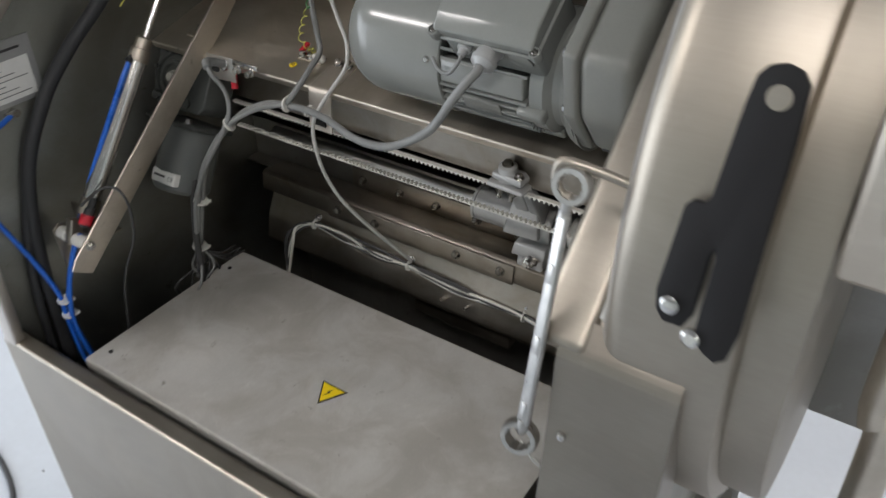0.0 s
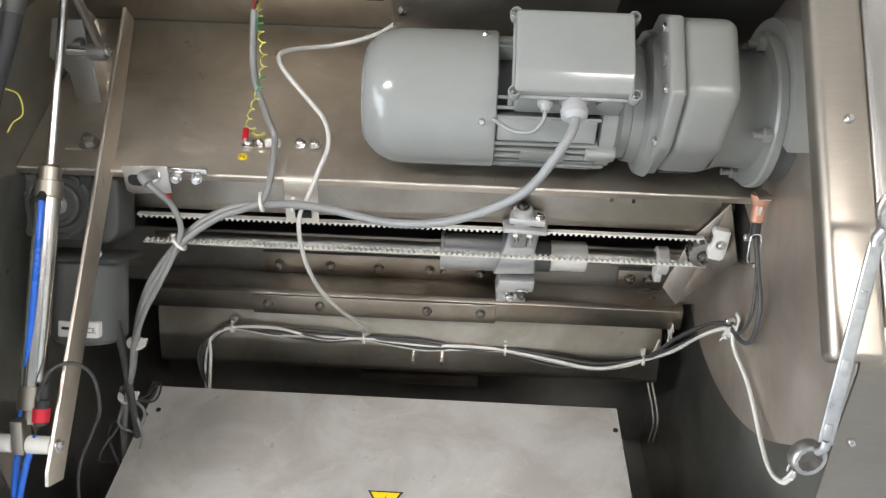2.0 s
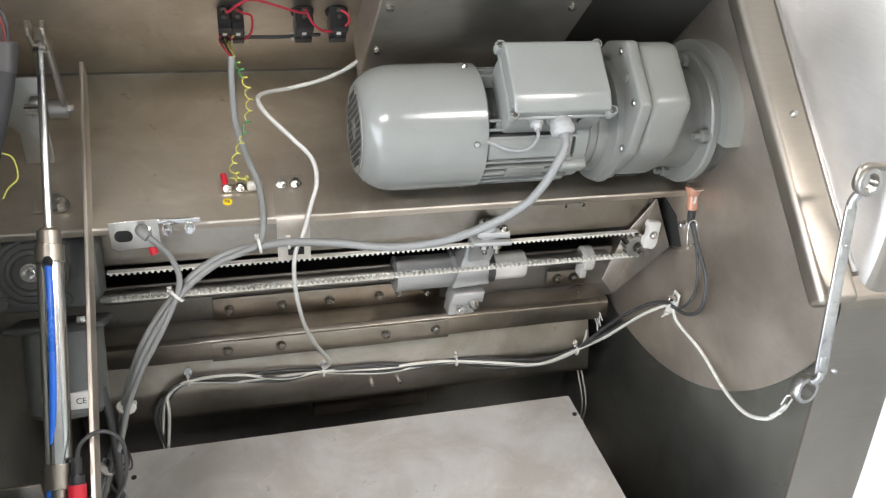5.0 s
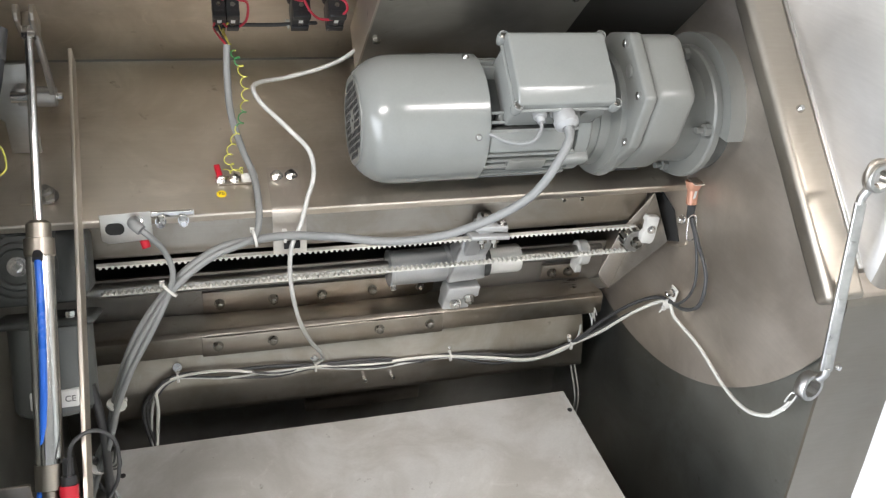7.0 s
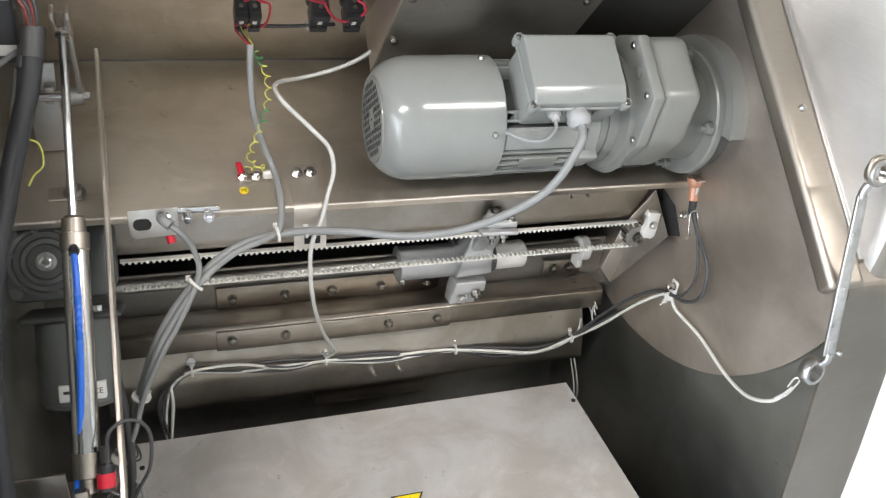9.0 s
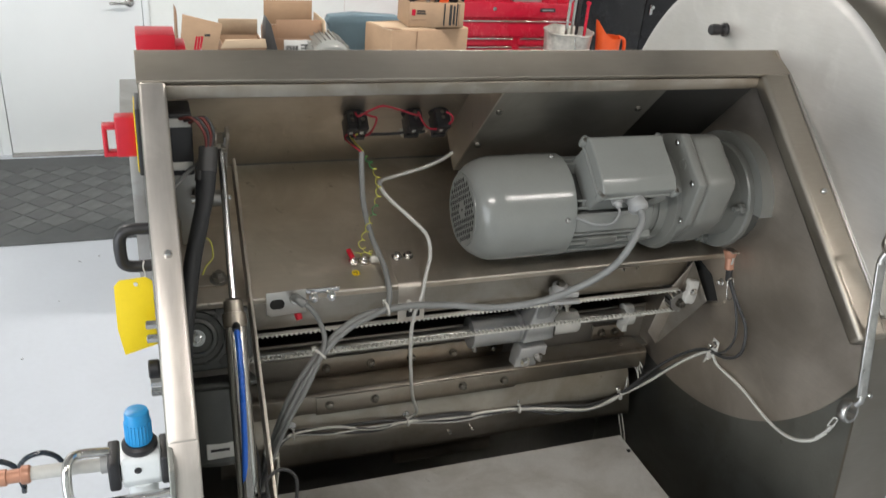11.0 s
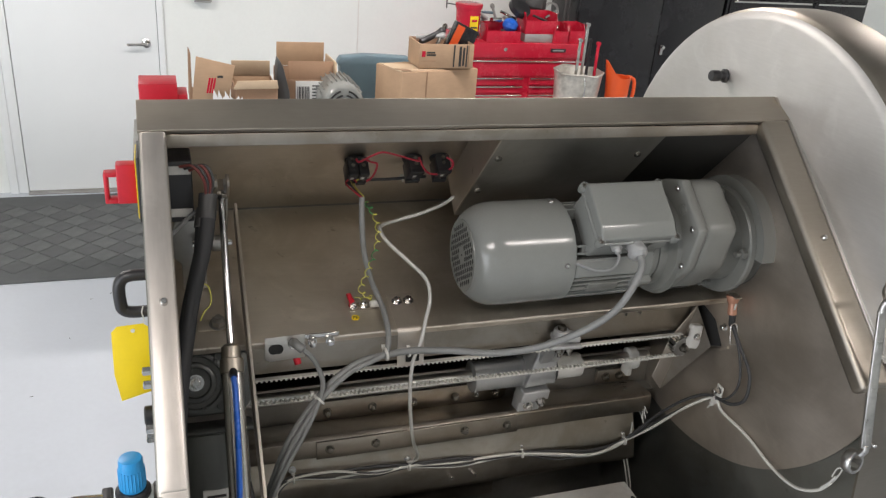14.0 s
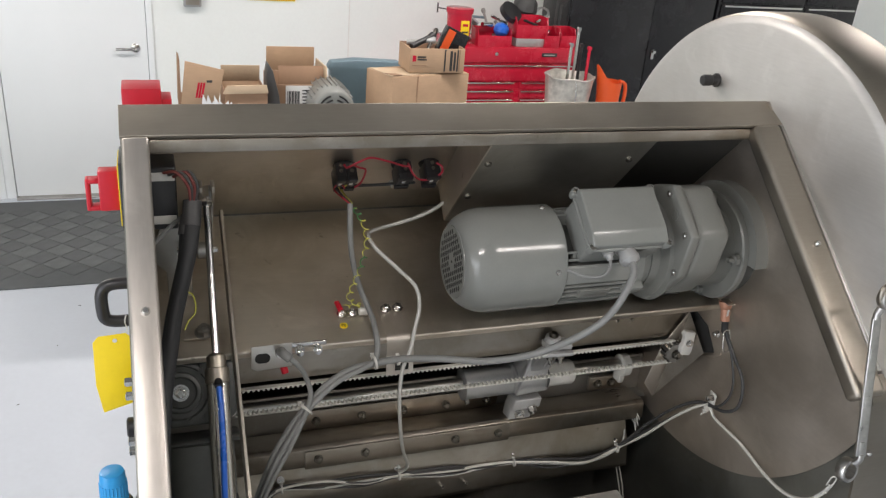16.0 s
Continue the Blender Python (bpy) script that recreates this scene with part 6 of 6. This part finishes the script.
hs2 = thing("wiring_hose", "thin black rubber wiring hose beside the thick one", "hose", (0.03, -0.2, 0.9))
part("hose_length", tube([(0.070, 0.004, 1.640), (0.062, -0.032, 1.592), (0.046, -0.07, 1.540), (0.034, -0.11, 1.492), (0.020, -0.17, 1.43), (0.0135, -0.225, 1.36), (0.0135, -0.275, 1.26), (0.0135, -0.31, 1.12), (0.0135, -0.325, 0.92)], 0.0075, 8, 12), RUBBER, hs2)
part("hose_cuff", rod((0.0735, 0.012, 1.652), (0.068, -0.004, 1.630), 0.009, 14), CABLE_DK, hs2)

# ------------------------------------------------------------------ bench with boxes behind the machine
bt = thing("work_bench", "long steel work bench carrying cardboard boxes", "bench", (0.8, 2.7, 0))
part("bench_top", box((-0.1, 2.35, 0.86), (1.62, 3.05, 0.90), 0.004), STEEL_DARK, bt)
for x in (-0.05, 1.57):
    for y in (2.4, 3.0):
        part("bench_leg", box((x - 0.025, y - 0.025, 0), (x + 0.025, y + 0.025, 0.86), 0.003), STEEL_DARK, bt)


def flap(x0, x1, y, z, height, lean, thick=0.004):
    """An upright box flap that leans back by some degrees."""
    return box((x0, 0, 0), (x1, thick, height), 0.001, Matrix.Translation((0, y, z)) @ Matrix.Rotation(radians(-lean), 4, "X"))


def open_box(name, label, x0, x1, y0, y1, z0, z1, material=CARD, inner=CARD_DK):
    b = thing(name, label, "box", ((x0 + x1) / 2, (y0 + y1) / 2, z0), "cardboard boxes")
    w = box((x0, y0, z0), (x1, y0 + 0.004, z1), 0.001)
    part("front_side", w, material, b)
    part("back_side", box((x0, y1 - 0.004, z0), (x1, y1, z1), 0.001), inner, b)
    part("end_side", box((x0, y0 + 0.004, z0), (x0 + 0.004, y1 - 0.004, z1)), material, b)
    part("end_side", box((x1 - 0.004, y0 + 0.004, z0), (x1, y1 - 0.004, z1)), material, b)
    part("bottom", box((x0 + 0.004, y0 + 0.004, z0), (x1 - 0.004, y1 - 0.004, z0 + 0.004)), inner, b)
    return b


Z0 = 0.90
# opened box with a big flap leaning out and a printed mark
b1 = open_box("cardboard_box", "open brown cardboard box with a raised flap and red print", 0.15, 0.315, 2.5, 2.72, Z0, 1.14)
fl1 = part("raised_flap", prism([(0.155, 1.14), (0.178, 1.325), (0.335, 1.288), (0.305, 1.14)], 1, 2.497, 2.501, 0.001), CARD, b1)
for k in range(3):
    part("printed_mark", prism([(0.214 + 0.011 * k, 1.17), (0.222 + 0.011 * k, 1.17), (0.235 + 0.011 * k, 1.235), (0.227 + 0.011 * k, 1.235)], 1, 2.4962, 2.497), CHESTRED, fl1)
part("printed_mark", box((0.262, 2.4962, 1.235), (0.285, 2.497, 1.245)), INK, fl1)
part("side_flap", prism([(0.145, 1.14), (0.150, 1.34), (0.157, 1.33), (0.157, 1.14)], 1, 2.51, 2.62), CARD_DK, b1)
wrap = B()
random.seed(3)
for i in range(7):
    x, z = 0.25 + 0.017 * i, 1.135
    put(wrap, prism([(x - 0.012, z), (x + 0.018, z), (x + random.uniform(-0.012, 0.012), z + random.uniform(0.03, 0.075) * (1 - i * 0.09))], 1, 2.486 - 0.002 * i, 2.4875 - 0.002 * i))
solid("plastic_wrap", wrap, CLEAR, "crumpled clear plastic wrap on the box", "plastic wrap")
# second box, two flaps folded out
b2 = open_box("cardboard_box", "open worn cardboard box with folded flaps", 0.335, 0.515, 2.5, 2.75, Z0, 1.189, CARD_DK, CARD)
part("front_flap", prism([(0.325, 1.186), (0.518, 1.190), (0.512, 1.226), (0.345, 1.222)], 1, 2.492, 2.499, 0.001), CARD_LT, b2)
part("back_flap", flap(0.34, 0.512, 2.745, 1.186, 0.072, -8), CARD_LT, b2)
# dark folded tarpaulin and bracket between the boxes
solid("folded_tarp", prism([(0.520, Z0), (0.60, Z0), (0.575, 1.16), (0.548, 1.27), (0.530, 1.30), (0.522, 1.26)], 1, 2.56, 2.66, 0.006), CABLE_DK, "dark grey folded plastic sheet between the boxes", "plastic sheet")
# third box, flaps up, shipping label on its side
b3 = open_box("cardboard_box", "open cardboard box with tall flaps and a shipping label", 0.556, 0.80, 2.66, 2.95, Z0, 1.188, CARD_DK, CARD_DK)
part("back_flap", flap(0.570, 0.80, 2.95, 1.188, 0.115, -3), CARD, b3)
part("front_flap", flap(0.592, 0.80, 2.70, 1.178, 0.085, 12), CARD_DK, b3)
part("end_flap", prism([(2.66, 1.188), (2.95, 1.188), (2.93, 1.253), (2.69, 1.263)], 0, 0.805, 0.812, 0.001), CARD_LT, b3)
sl = part("shipping_label", box((0.618, 2.6575, 1.058), (0.755, 2.6595, 1.183)), LABEL, b3, "white shipping label with bars")
for k in range(9):
    part("label_bar", box((0.626 + 0.0065 * k, 2.6565, 1.093), (0.629 + 0.0065 * k + 0.002 * (k % 2), 2.6576, 1.158)), INK, sl)
for k in range(6):
    part("label_bar", box((0.694, 2.6565, 1.083 + 0.015 * k), (0.748 - 0.01 * (k % 3), 2.6576, 1.089 + 0.015 * k)), INK, sl)
# loose motor on the bench, fan end to the front
lmz, lmx, lmy = 1.112, 0.808, 2.48
lo = thing("spare_motor", "grey ribbed spare electric motor lying on the bench", "motor", (lmx, lmy, Z0))
part("motor_body", lathe([(0, 0.078), (0.002, 0.086), (0.01, 0.093), (0.03, 0.097), (0.26, 0.097)], (lmx, lmy, lmz), (0, 1, 0), 48), PAINT, lo)
for r0, a0, a1 in ((0.03, 20, 160), (0.03, 200, 340), (0.05, 15, 80), (0.05, 100, 165), (0.05, 195, 260), (0.05, 280, 345), (0.07, 20, 75), (0.07, 105, 160), (0.07, 200, 255), (0.07, 285, 340)):
    arc = [(lmx + r0 * math.cos(radians(a0 + (a1 - a0) * k / 8)), lmy - 0.001, lmz + r0 * math.sin(radians(a0 + (a1 - a0) * k / 8))) for k in range(9)]
    part("fan_slot", tube(arc, 0.0045, 2, 6), DARK, lo)
for k in range(11):
    a = radians(25 + 13 * k)
    part("motor_rib", box((-0.002, 0.07, 0.093), (0.002, 0.25, 0.108), 0, Matrix.Translation((lmx, lmy, lmz)) @ Matrix.Rotation(math.pi / 2 - a, 4, "Y")), PAINT, lo)
part("motor_foot", box((lmx - 0.09, lmy + 0.04, Z0), (lmx + 0.09, lmy + 0.24, Z0 + 0.14), 0.006), PAINT, lo)
# blue tote behind
solid("plastic_tote", prism([(0.90, Z0), (1.24, Z0), (1.27, 1.185), (1.285, 1.185), (1.285, 1.205), (1.24, 1.228), (1.02, 1.238), (0.895, 1.226), (0.88, 1.205), (0.88, 1.185), (0.89, 1.185)], 1, 2.97, 3.04, 0.006), TEAL, "blue grey plastic tote behind the boxes", "tote")
# large closed box and the small printed box on it
b4 = thing("cardboard_box", "large closed brown cardboard box with torn corner", "box", (1.18, 2.68, Z0), "cardboard boxes")
foot4 = [(1.075, 2.50), (1.475, 2.585), (1.44, 2.79), (1.0, 2.69)]
part("box_body", prism(foot4, 2, Z0, 1.262, 0.004), CARD, b4)
part("tape_seam", prism([(1.20, 2.5245), (1.206, 2.5258), (1.206, 2.5278), (1.20, 2.5265)], 2, Z0, 1.258), CARD_DK, b4)
part("top_flap", prism([(1.065, 2.505), (1.30, 2.555), (1.20, 2.65), (1.01, 2.68)], 2, 1.2625, 1.2665), CARD_LT, b4)
part("torn_edge", prism([(1.05, 2.545), (1.085, 2.505), (1.12, 2.512), (1.10, 2.54)], 2, 1.2667, 1.2700), CARD_DK, b4)
b5 = open_box("cardboard_box", "small open box of tools with black and red print", 1.165, 1.432, 2.55, 2.73, 1.2702, 1.382, CARD, CARD_DK)
for x0, x1, z0, z1, mm in ((1.118, 1.135, 1.355, 1.382, CHESTRED), (1.142, 1.182, 1.372, 1.379, INK), (1.142, 1.186, 1.360, 1.367, INK), (1.118, 1.186, 1.335, 1.338, CARD_DK), (1.272, 1.279, 1.31, 1.41, INK), (1.30, 1.312, 1.312, 1.405, INK), (1.318, 1.328, 1.315, 1.40, INK), (1.334, 1.341, 1.31, 1.41, INK), (1.345, 1.349, 1.31, 1.41, CARD_DK)):
    part("printed_mark", box((x0 + 0.060, 2.5485, z0 - 0.0325), (x1 + 0.060, 2.5498, z1 - 0.0325)), mm, b5)
pk = thing("retail_pack", "black and orange cardboard pack leaning in the box", "pack", (1.366, 2.65, 1.29))
part("pack_body", box((-0.062, -0.02, 0), (0.062, 0.02, 0.16), 0.002, Matrix.Translation((1.360, 2.65, 1.302)) @ pose(0, 0, 0, 0, 24, 0)), BLACKPAINT, pk)
part("pack_panel", box((-0.052, -0.0212, 0.045), (-0.012, -0.0204, 0.15), 0, Matrix.Translation((1.360, 2.65, 1.302)) @ pose(0, 0, 0, 0, 24, 0)), ORANGE, pk)
part("pack_panel", box((0.005, -0.0212, 0.05), (0.04, -0.0204, 0.07), 0, Matrix.Translation((1.360, 2.65, 1.302)) @ pose(0, 0, 0, 0, 24, 0)), LABEL, pk)
hand = [((1.190, 2.62, 1.377), (1.290, 2.66, 1.412), 0.014, BLACK), ((1.185, 2.68, 1.387), (1.285, 2.64, 1.402), 0.011, CAST), ((1.265, 2.60, 1.368), (1.320, 2.68, 1.428), 0.009, BOLT)]
for a, b, r, mm in hand:
    solid("small_tool", put(rod(a, b, r, 14), lathe([(0, r * 1.2), (0.02, r * 1.5), (0.03, r)], b, Vector(b) - Vector(a), 14)), mm, "small hand tool sticking out of the box", "tool", "small tools")

# ------------------------------------------------------------------ tool chest
TX0, TX1, TY0, TY1, TZ = 1.90, 2.72, 3.85, 4.35, 1.135
tc = thing("tool_chest", "red enamelled tool chest with steel drawer pulls", "tool chest", (2.3, 4.1, 0))
part("chest_body", box((TX0, TY0 + 0.02, 0.12), (TX1, TY1, TZ), 0.006), CHESTRED, tc)
part("chest_lid", box((TX0 - 0.004, TY0, 1.045), (TX1 + 0.004, TY1, TZ + 0.006), 0.005), CHESTRED, tc)
part("lid_lock", lathe([(0, 0.012), (0.004, 0.012), (0.005, 0.008)], (2.15, TY0, 1.10), (0, -1, 0), 16), STEEL_BRIGHT, tc)
part("maker_plate", box((2.47, TY0 - 0.003, 1.085), (2.58, TY0, 1.11), 0.001), BLACK, tc)
part("plate_bar", box((2.485, TY0 - 0.004, 1.093), (2.565, TY0 - 0.003, 1.101)), CAST, tc)
rows = [(0.925, 1.030, TX0 + 0.01, TX1 - 0.01)]
for z in (0.868, 0.812, 0.755):
    rows += [(z, z + 0.05, TX0 + 0.01, 2.30), (z, z + 0.05, 2.345, TX1 - 0.01)]
for z in (0.60, 0.42, 0.22):
    rows += [(z, z + 0.14, TX0 + 0.01, TX1 - 0.01)]
for z0, z1, x0, x1 in rows:
    d = part("drawer", box((x0, TY0 + 0.004, z0), (x1, TY0 + 0.03, z1), 0.003), CHESTRED, tc)
    part("drawer_pull", box((x0 + 0.004, TY0 - 0.008, z1 - 0.010), (x1 - 0.004, TY0 + 0.006, z1 - 0.001), 0.002), STEEL_BRIGHT, d)
for x in (TX0 + 0.08, TX1 - 0.08):
    for y in (TY0 + 0.08, TY1 - 0.08):
        part("castor", rod((x - 0.02, y, 0.06), (x + 0.02, y, 0.06), 0.06, 20), RUBBER, tc)
rc = thing("red_canister", "red canister with a yellow label on the tool chest", "canister", (1.90, 3.95, TZ))
part("can_body", lathe([(0, 0.072), (0.19, 0.080), (0.192, 0.086), (0.222, 0.088), (0.224, 0.080)], (1.92, 3.97, TZ + 0.006), (0, 0, 1), 32), CHESTRED, rc)
part("can_label", box((1.905, 3.886, TZ + 0.065), (1.96, 3.890, TZ + 0.16), 0.001), YELLOW, rc)
part("label_mark", box((1.912, 3.884, TZ + 0.085), (1.953, 3.887, TZ + 0.095)), INK, rc)
part("label_mark", box((1.915, 3.884, TZ + 0.125), (1.950, 3.887, TZ + 0.14)), CHESTRED, rc)


def parts_bin(x, y, z, w, d, h, turn=0):
    b = thing("parts_bin", "red plastic parts bin full of oddments", "bin", (x, y, z), "parts bins")
    m = Matrix.Translation((x, y, z)) @ pose(0, 0, 0, 0, 0, turn)
    part("bin_front", box((-w / 2, -d / 2, 0), (w / 2, -d / 2 + 0.004, h * 0.65), 0.001, m), CHESTRED, b)
    part("bin_back", box((-w / 2, d / 2 - 0.004, 0), (w / 2, d / 2, h), 0.001, m), CHESTRED, b)
    for sx in (-1, 1):
        side = prism([(-d / 2 + 0.004, 0), (d / 2 - 0.004, 0), (d / 2 - 0.004, h), (-d / 2 + 0.03, h), (-d / 2 + 0.004, h * 0.65)], 0, sx * w / 2 - 0.002, sx * w / 2 + 0.002)
        side.transform(m)
        part("bin_side", side, CHESTRED, b)
    part("bin_floor", box((-w / 2, -d / 2 + 0.004, 0), (w / 2, d / 2 - 0.004, 0.004), 0, m), CHESTRED, b)
    return b


for x, y, z, w, d, h in ((2.135, 3.93, TZ + 0.006, 0.23, 0.14, 0.11), (2.40, 3.96, TZ + 0.06, 0.22, 0.16, 0.13), (2.54, 3.93, TZ + 0.006, 0.10, 0.14, 0.12), (2.665, 3.95, TZ + 0.006, 0.11, 0.14, 0.12)):
    parts_bin(x, y, z, w, d, h)
solid("wood_riser", box((2.29, 3.88, TZ + 0.006), (2.51, 4.05, TZ + 0.06), 0.003), CAST, "metal riser under a parts bin", "riser")
random.seed(11)
odds = [CAST, STEEL_BRIGHT, BLACK, CAST, STEEL_DARK, TEAL, BLACK, STEEL_BRIGHT]
for i in range(34):
    x, y = random.uniform(2.0, 2.66), random.uniform(3.93, 4.2)
    z = TZ + 0.02 + random.uniform(0, 0.13) * (0.9 if x < 2.5 else 0.3)
    a = random.uniform(0, math.pi)
    ln = random.uniform(0.04, 0.13)
    d = Vector((math.cos(a) * ln, math.sin(a) * ln * 0.4, random.uniform(-0.03, 0.07)))
    mm = odds[i % len(odds)]
    r = random.uniform(0.006, 0.018)
    bm = rod((x, y, z), Vector((x, y, z)) + d, r, 10)
    if i % 3 == 0:
        put(bm, lathe([(0, r * 1.6), (0.02, r * 1.8), (0.03, r)], Vector((x, y, z)) + d, d, 12))
    if i == 22:
        continue
    solid("oddment", bm, mm, "metal oddment heaped on the tool chest", "tool part", "oddments on the chest")
solid("rubber_wheel", lathe([(0, 0.05), (0.004, 0.075), (0.04, 0.075), (0.044, 0.05)], (2.27, 4.0, TZ + 0.19), (0.3, -0.6, 0.7), 28), BLACK, "black rubber wheel heaped on the tool chest", "wheel")
solid("blue_ball", lathe([(0, 0.01), (0.01, 0.035), (0.03, 0.05), (0.06, 0.05), (0.08, 0.035), (0.09, 0.01)], (2.19, 3.94, TZ + 0.06), (0.3, 0, 1), 20), BLUE, "blue plastic cap among the oddments", "cap")
solid("tool_bag", lathe([(0, 0.06), (0.03, 0.085), (0.09, 0.08), (0.13, 0.05), (0.15, 0.02)], (2.43, 4.12, TZ + 0.17), (0.1, 0, 1), 9), CABLE_DK, "dark crumpled tool bag on the chest", "bag")
coilw = []
for i in range(70):
    a = i * 0.55
    coilw.append((2.56 + 0.055 * math.cos(a), 4.1 + 0.004 * i / 7, TZ + 0.17 + 0.055 * math.sin(a) + 0.006 * math.sin(i)))
solid("wire_coil", tube(coilw, 0.0022, 2, 5), CAST, "loose coil of grey wire on the tool chest", "wire coil")
solid("tee_bar", put(rod((1.78, 4.0, TZ + 0.22), (1.93, 4.0, TZ + 0.20), 0.004, 8), rod((1.78, 4.0, TZ + 0.19), (1.78, 4.0, TZ + 0.25), 0.005, 8)), CABLE_DK, "thin steel tee bar leaning on the canister", "tool")
for x, h in ((2.66, 0.17), (2.69, 0.13)):
    solid("upright_tool", rod((x, 4.1, TZ), (x + 0.015, 4.12, TZ + 0.12 + h), 0.008, 10), CABLE_DK, "dark upright tool behind the chest bins", "tool", "upright tools")

# bucket with tools, on a stand beside the chest
st2 = thing("bucket_stand", "grey metal stand under the bucket and jug", "stand", (2.6, 3.45, 0))
part("stand_top", box((2.25, 3.25, 0.70), (2.95, 3.62, 0.73), 0.004), STEEL_DARK, st2)
for x in (2.28, 2.92):
    for y in (3.28, 3.59):
        part("stand_leg", box((x - 0.02, y - 0.02, 0), (x + 0.02, y + 0.02, 0.70), 0.003), STEEL_DARK, st2)
bk = thing("metal_bucket", "dented galvanised bucket with tools standing in it", "bucket", (2.48, 3.44, 0.73))
part("bucket_shell", lathe([(0, 0.115), (0.003, 0.118), (0.31, 0.148), (0.325, 0.152), (0.332, 0.150), (0.325, 0.144), (0.02, 0.11)], (2.475, 3.44, 0.73), (0, 0, 1), 36), GALV, bk)
part("bucket_rim", tube([(2.475 + 0.151 * math.cos(k * 0.4488), 3.44 + 0.151 * math.sin(k * 0.4488), 1.058 + 0.006 * math.sin(k * 2.1)) for k in range(15)], 0.006, 4, 8), GALV, bk)
part("bail_handle", tube([(2.44, 3.285, 1.05), (2.442, 3.27, 0.99), (2.444, 3.275, 0.93), (2.445, 3.28, 0.89)], 0.005, 6, 8), STEEL_BRIGHT, bk)
for x, y, h, mm in ((2.44, 3.40, 0.22, STEEL_BRIGHT), (2.52, 3.48, 0.30, STEEL_BRIGHT), (2.60, 3.46, 0.19, CHESTRED), (2.565, 3.5, 0.2, BLACK)):
    solid("long_tool", put(box((x - 0.009, y, 0.76), (x + 0.009, y + 0.012, 1.03 + h), 0.003), rod((x, y - 0.004, 1.03 + h), (x, y + 0.016, 1.03 + h), 0.013, 12)), mm, "long tool standing in the bucket", "tool", "tools in the bucket")
jg = thing("pouring_jug", "orange plastic pouring jug with a tall spout", "jug", (2.76, 3.42, 0.73))
jug = B()
rings = []
for z, r, spout in [(0.73 + 0.30 * f, 0.063 + 0.012 * f, f ** 4) for f in (0, 0.2, 0.4, 0.6, 0.75, 0.88, 1)] + [(1.028, 0.070, 1), (0.90, 0.066, 0.2)]:
    row = []
    for k in range(28):
        a = 2 * math.pi * k / 28
        lip = max(0.0, -math.cos(a)) ** 3 * spout
        row.append(jug.verts.new((2.752 + r * math.cos(a) - 0.030 * lip, 3.42 + r * math.sin(a), z + 0.105 * lip)))
    rings.append(row)
for lo, hi in zip(rings, rings[1:]):
    for k in range(28):
        jug.faces.new((lo[k], lo[(k + 1) % 28], hi[(k + 1) % 28], hi[k]))
jug.faces.new(rings[0][::-1])
jug.faces.new(rings[-1])
bmesh.ops.recalc_face_normals(jug, faces=jug.faces)
smooth(jug, 50)
part("jug_body", jug, ORANGE, jg)
part("jug_handle", tube([(2.815, 3.42, 1.03), (2.865, 3.42, 1.0), (2.865, 3.42, 0.88), (2.818, 3.42, 0.82)], 0.012, 6, 10), ORANGE, jg)

# black cabinets
ck1 = thing("steel_cabinet", "tall glossy black steel cabinet with two doors", "cabinet", (3.3, 4.27, 0))
part("cabinet_body", box((2.74, 4.07, 0.0), (3.90, 4.48, 1.95), 0.005), BLACKPAINT, ck1)
for x0, x1, hx_ in ((2.75, 3.385, 3.36), (3.392, 3.89, 3.43)):
    d = part("cabinet_door", box((x0, 4.05, 0.06), (x1, 4.068, 1.93), 0.003), BLACKPAINT, ck1)
    if hx_ > 3.4:
        part("door_handle", put(box((hx_ - 0.012, 4.03, 1.04), (hx_ + 0.012, 4.05, 1.11), 0.004), rod((hx_, 4.03, 1.095), (hx_, 4.012, 1.095), 0.012, 12)), STEEL_BRIGHT, d)
ck2 = thing("drawer_cabinet", "black drawer cabinet with bright drawer pulls", "cabinet", (4.6, 4.27, 0))
part("cabinet_body", box((3.93, 4.07, 0.0), (5.20, 4.48, 1.62), 0.005), BLACKPAINT, ck2)
for i in range(9):
    z = 0.25 + i * 0.15
    for x0, x1 in ((3.95, 4.68), (4.70, 5.18)):
        d = part("drawer", box((x0, 4.055, z), (x1, 4.072, z + 0.138), 0.003), BLACKPAINT, ck2)
        part("drawer_pull", box((x0 + 0.02, 4.043, z + 0.118), (x1 - 0.02, 4.056, z + 0.132), 0.002), STEEL_BRIGHT, d)
# wall fittings
wb = thing("wall_socket", "small grey metal socket box on the wall", "socket", (0.32, 4.48, 1.22))
part("socket_box", box((0.265, 4.44, 1.243), (0.372, 4.5, 1.36), 0.006), CAST, wb)
part("socket_plate", box((0.278, 4.436, 1.256), (0.360, 4.441, 1.35), 0.002), STEEL_PLAIN, wb)
solid("wall_sign", box((0.66, 4.49, 1.290), (0.965, 4.4995, 1.50), 0.002), YELLOW, "yellow plastic sign on the wall", "sign")
# specks on the floor
sp_ = B()
random.seed(21)
for i in range(44):
    x, y = random.uniform(-1.6, 0.2), random.uniform(-0.6, 3.1)
    if i % 4 == 0:
        x, y = random.uniform(1.05, 1.7), random.uniform(0.5, 1.6)
    a, l = random.uniform(0, 3.14), random.uniform(0.003, 0.009)
    put(sp_, box((-l, -0.0015, 0), (l, 0.0015, 0.0012), 0, Matrix.Translation((x, y, 0)) @ Matrix.Rotation(a, 4, "Z")))
solid("floor_swarf", sp_, INK, "dark specks of swarf scattered on the floor", "swarf", kind="stuff")
cable("floor_cable", [(-0.3, -0.55, 0.008), (-0.5, -0.42, 0.008), (-0.75, -0.25, 0.008), (-1.1, -0.2, 0.008), (-1.6, -0.3, 0.008)], 0.008, RUBBER, "black cable lying on the floor", "cable", "floor cables")
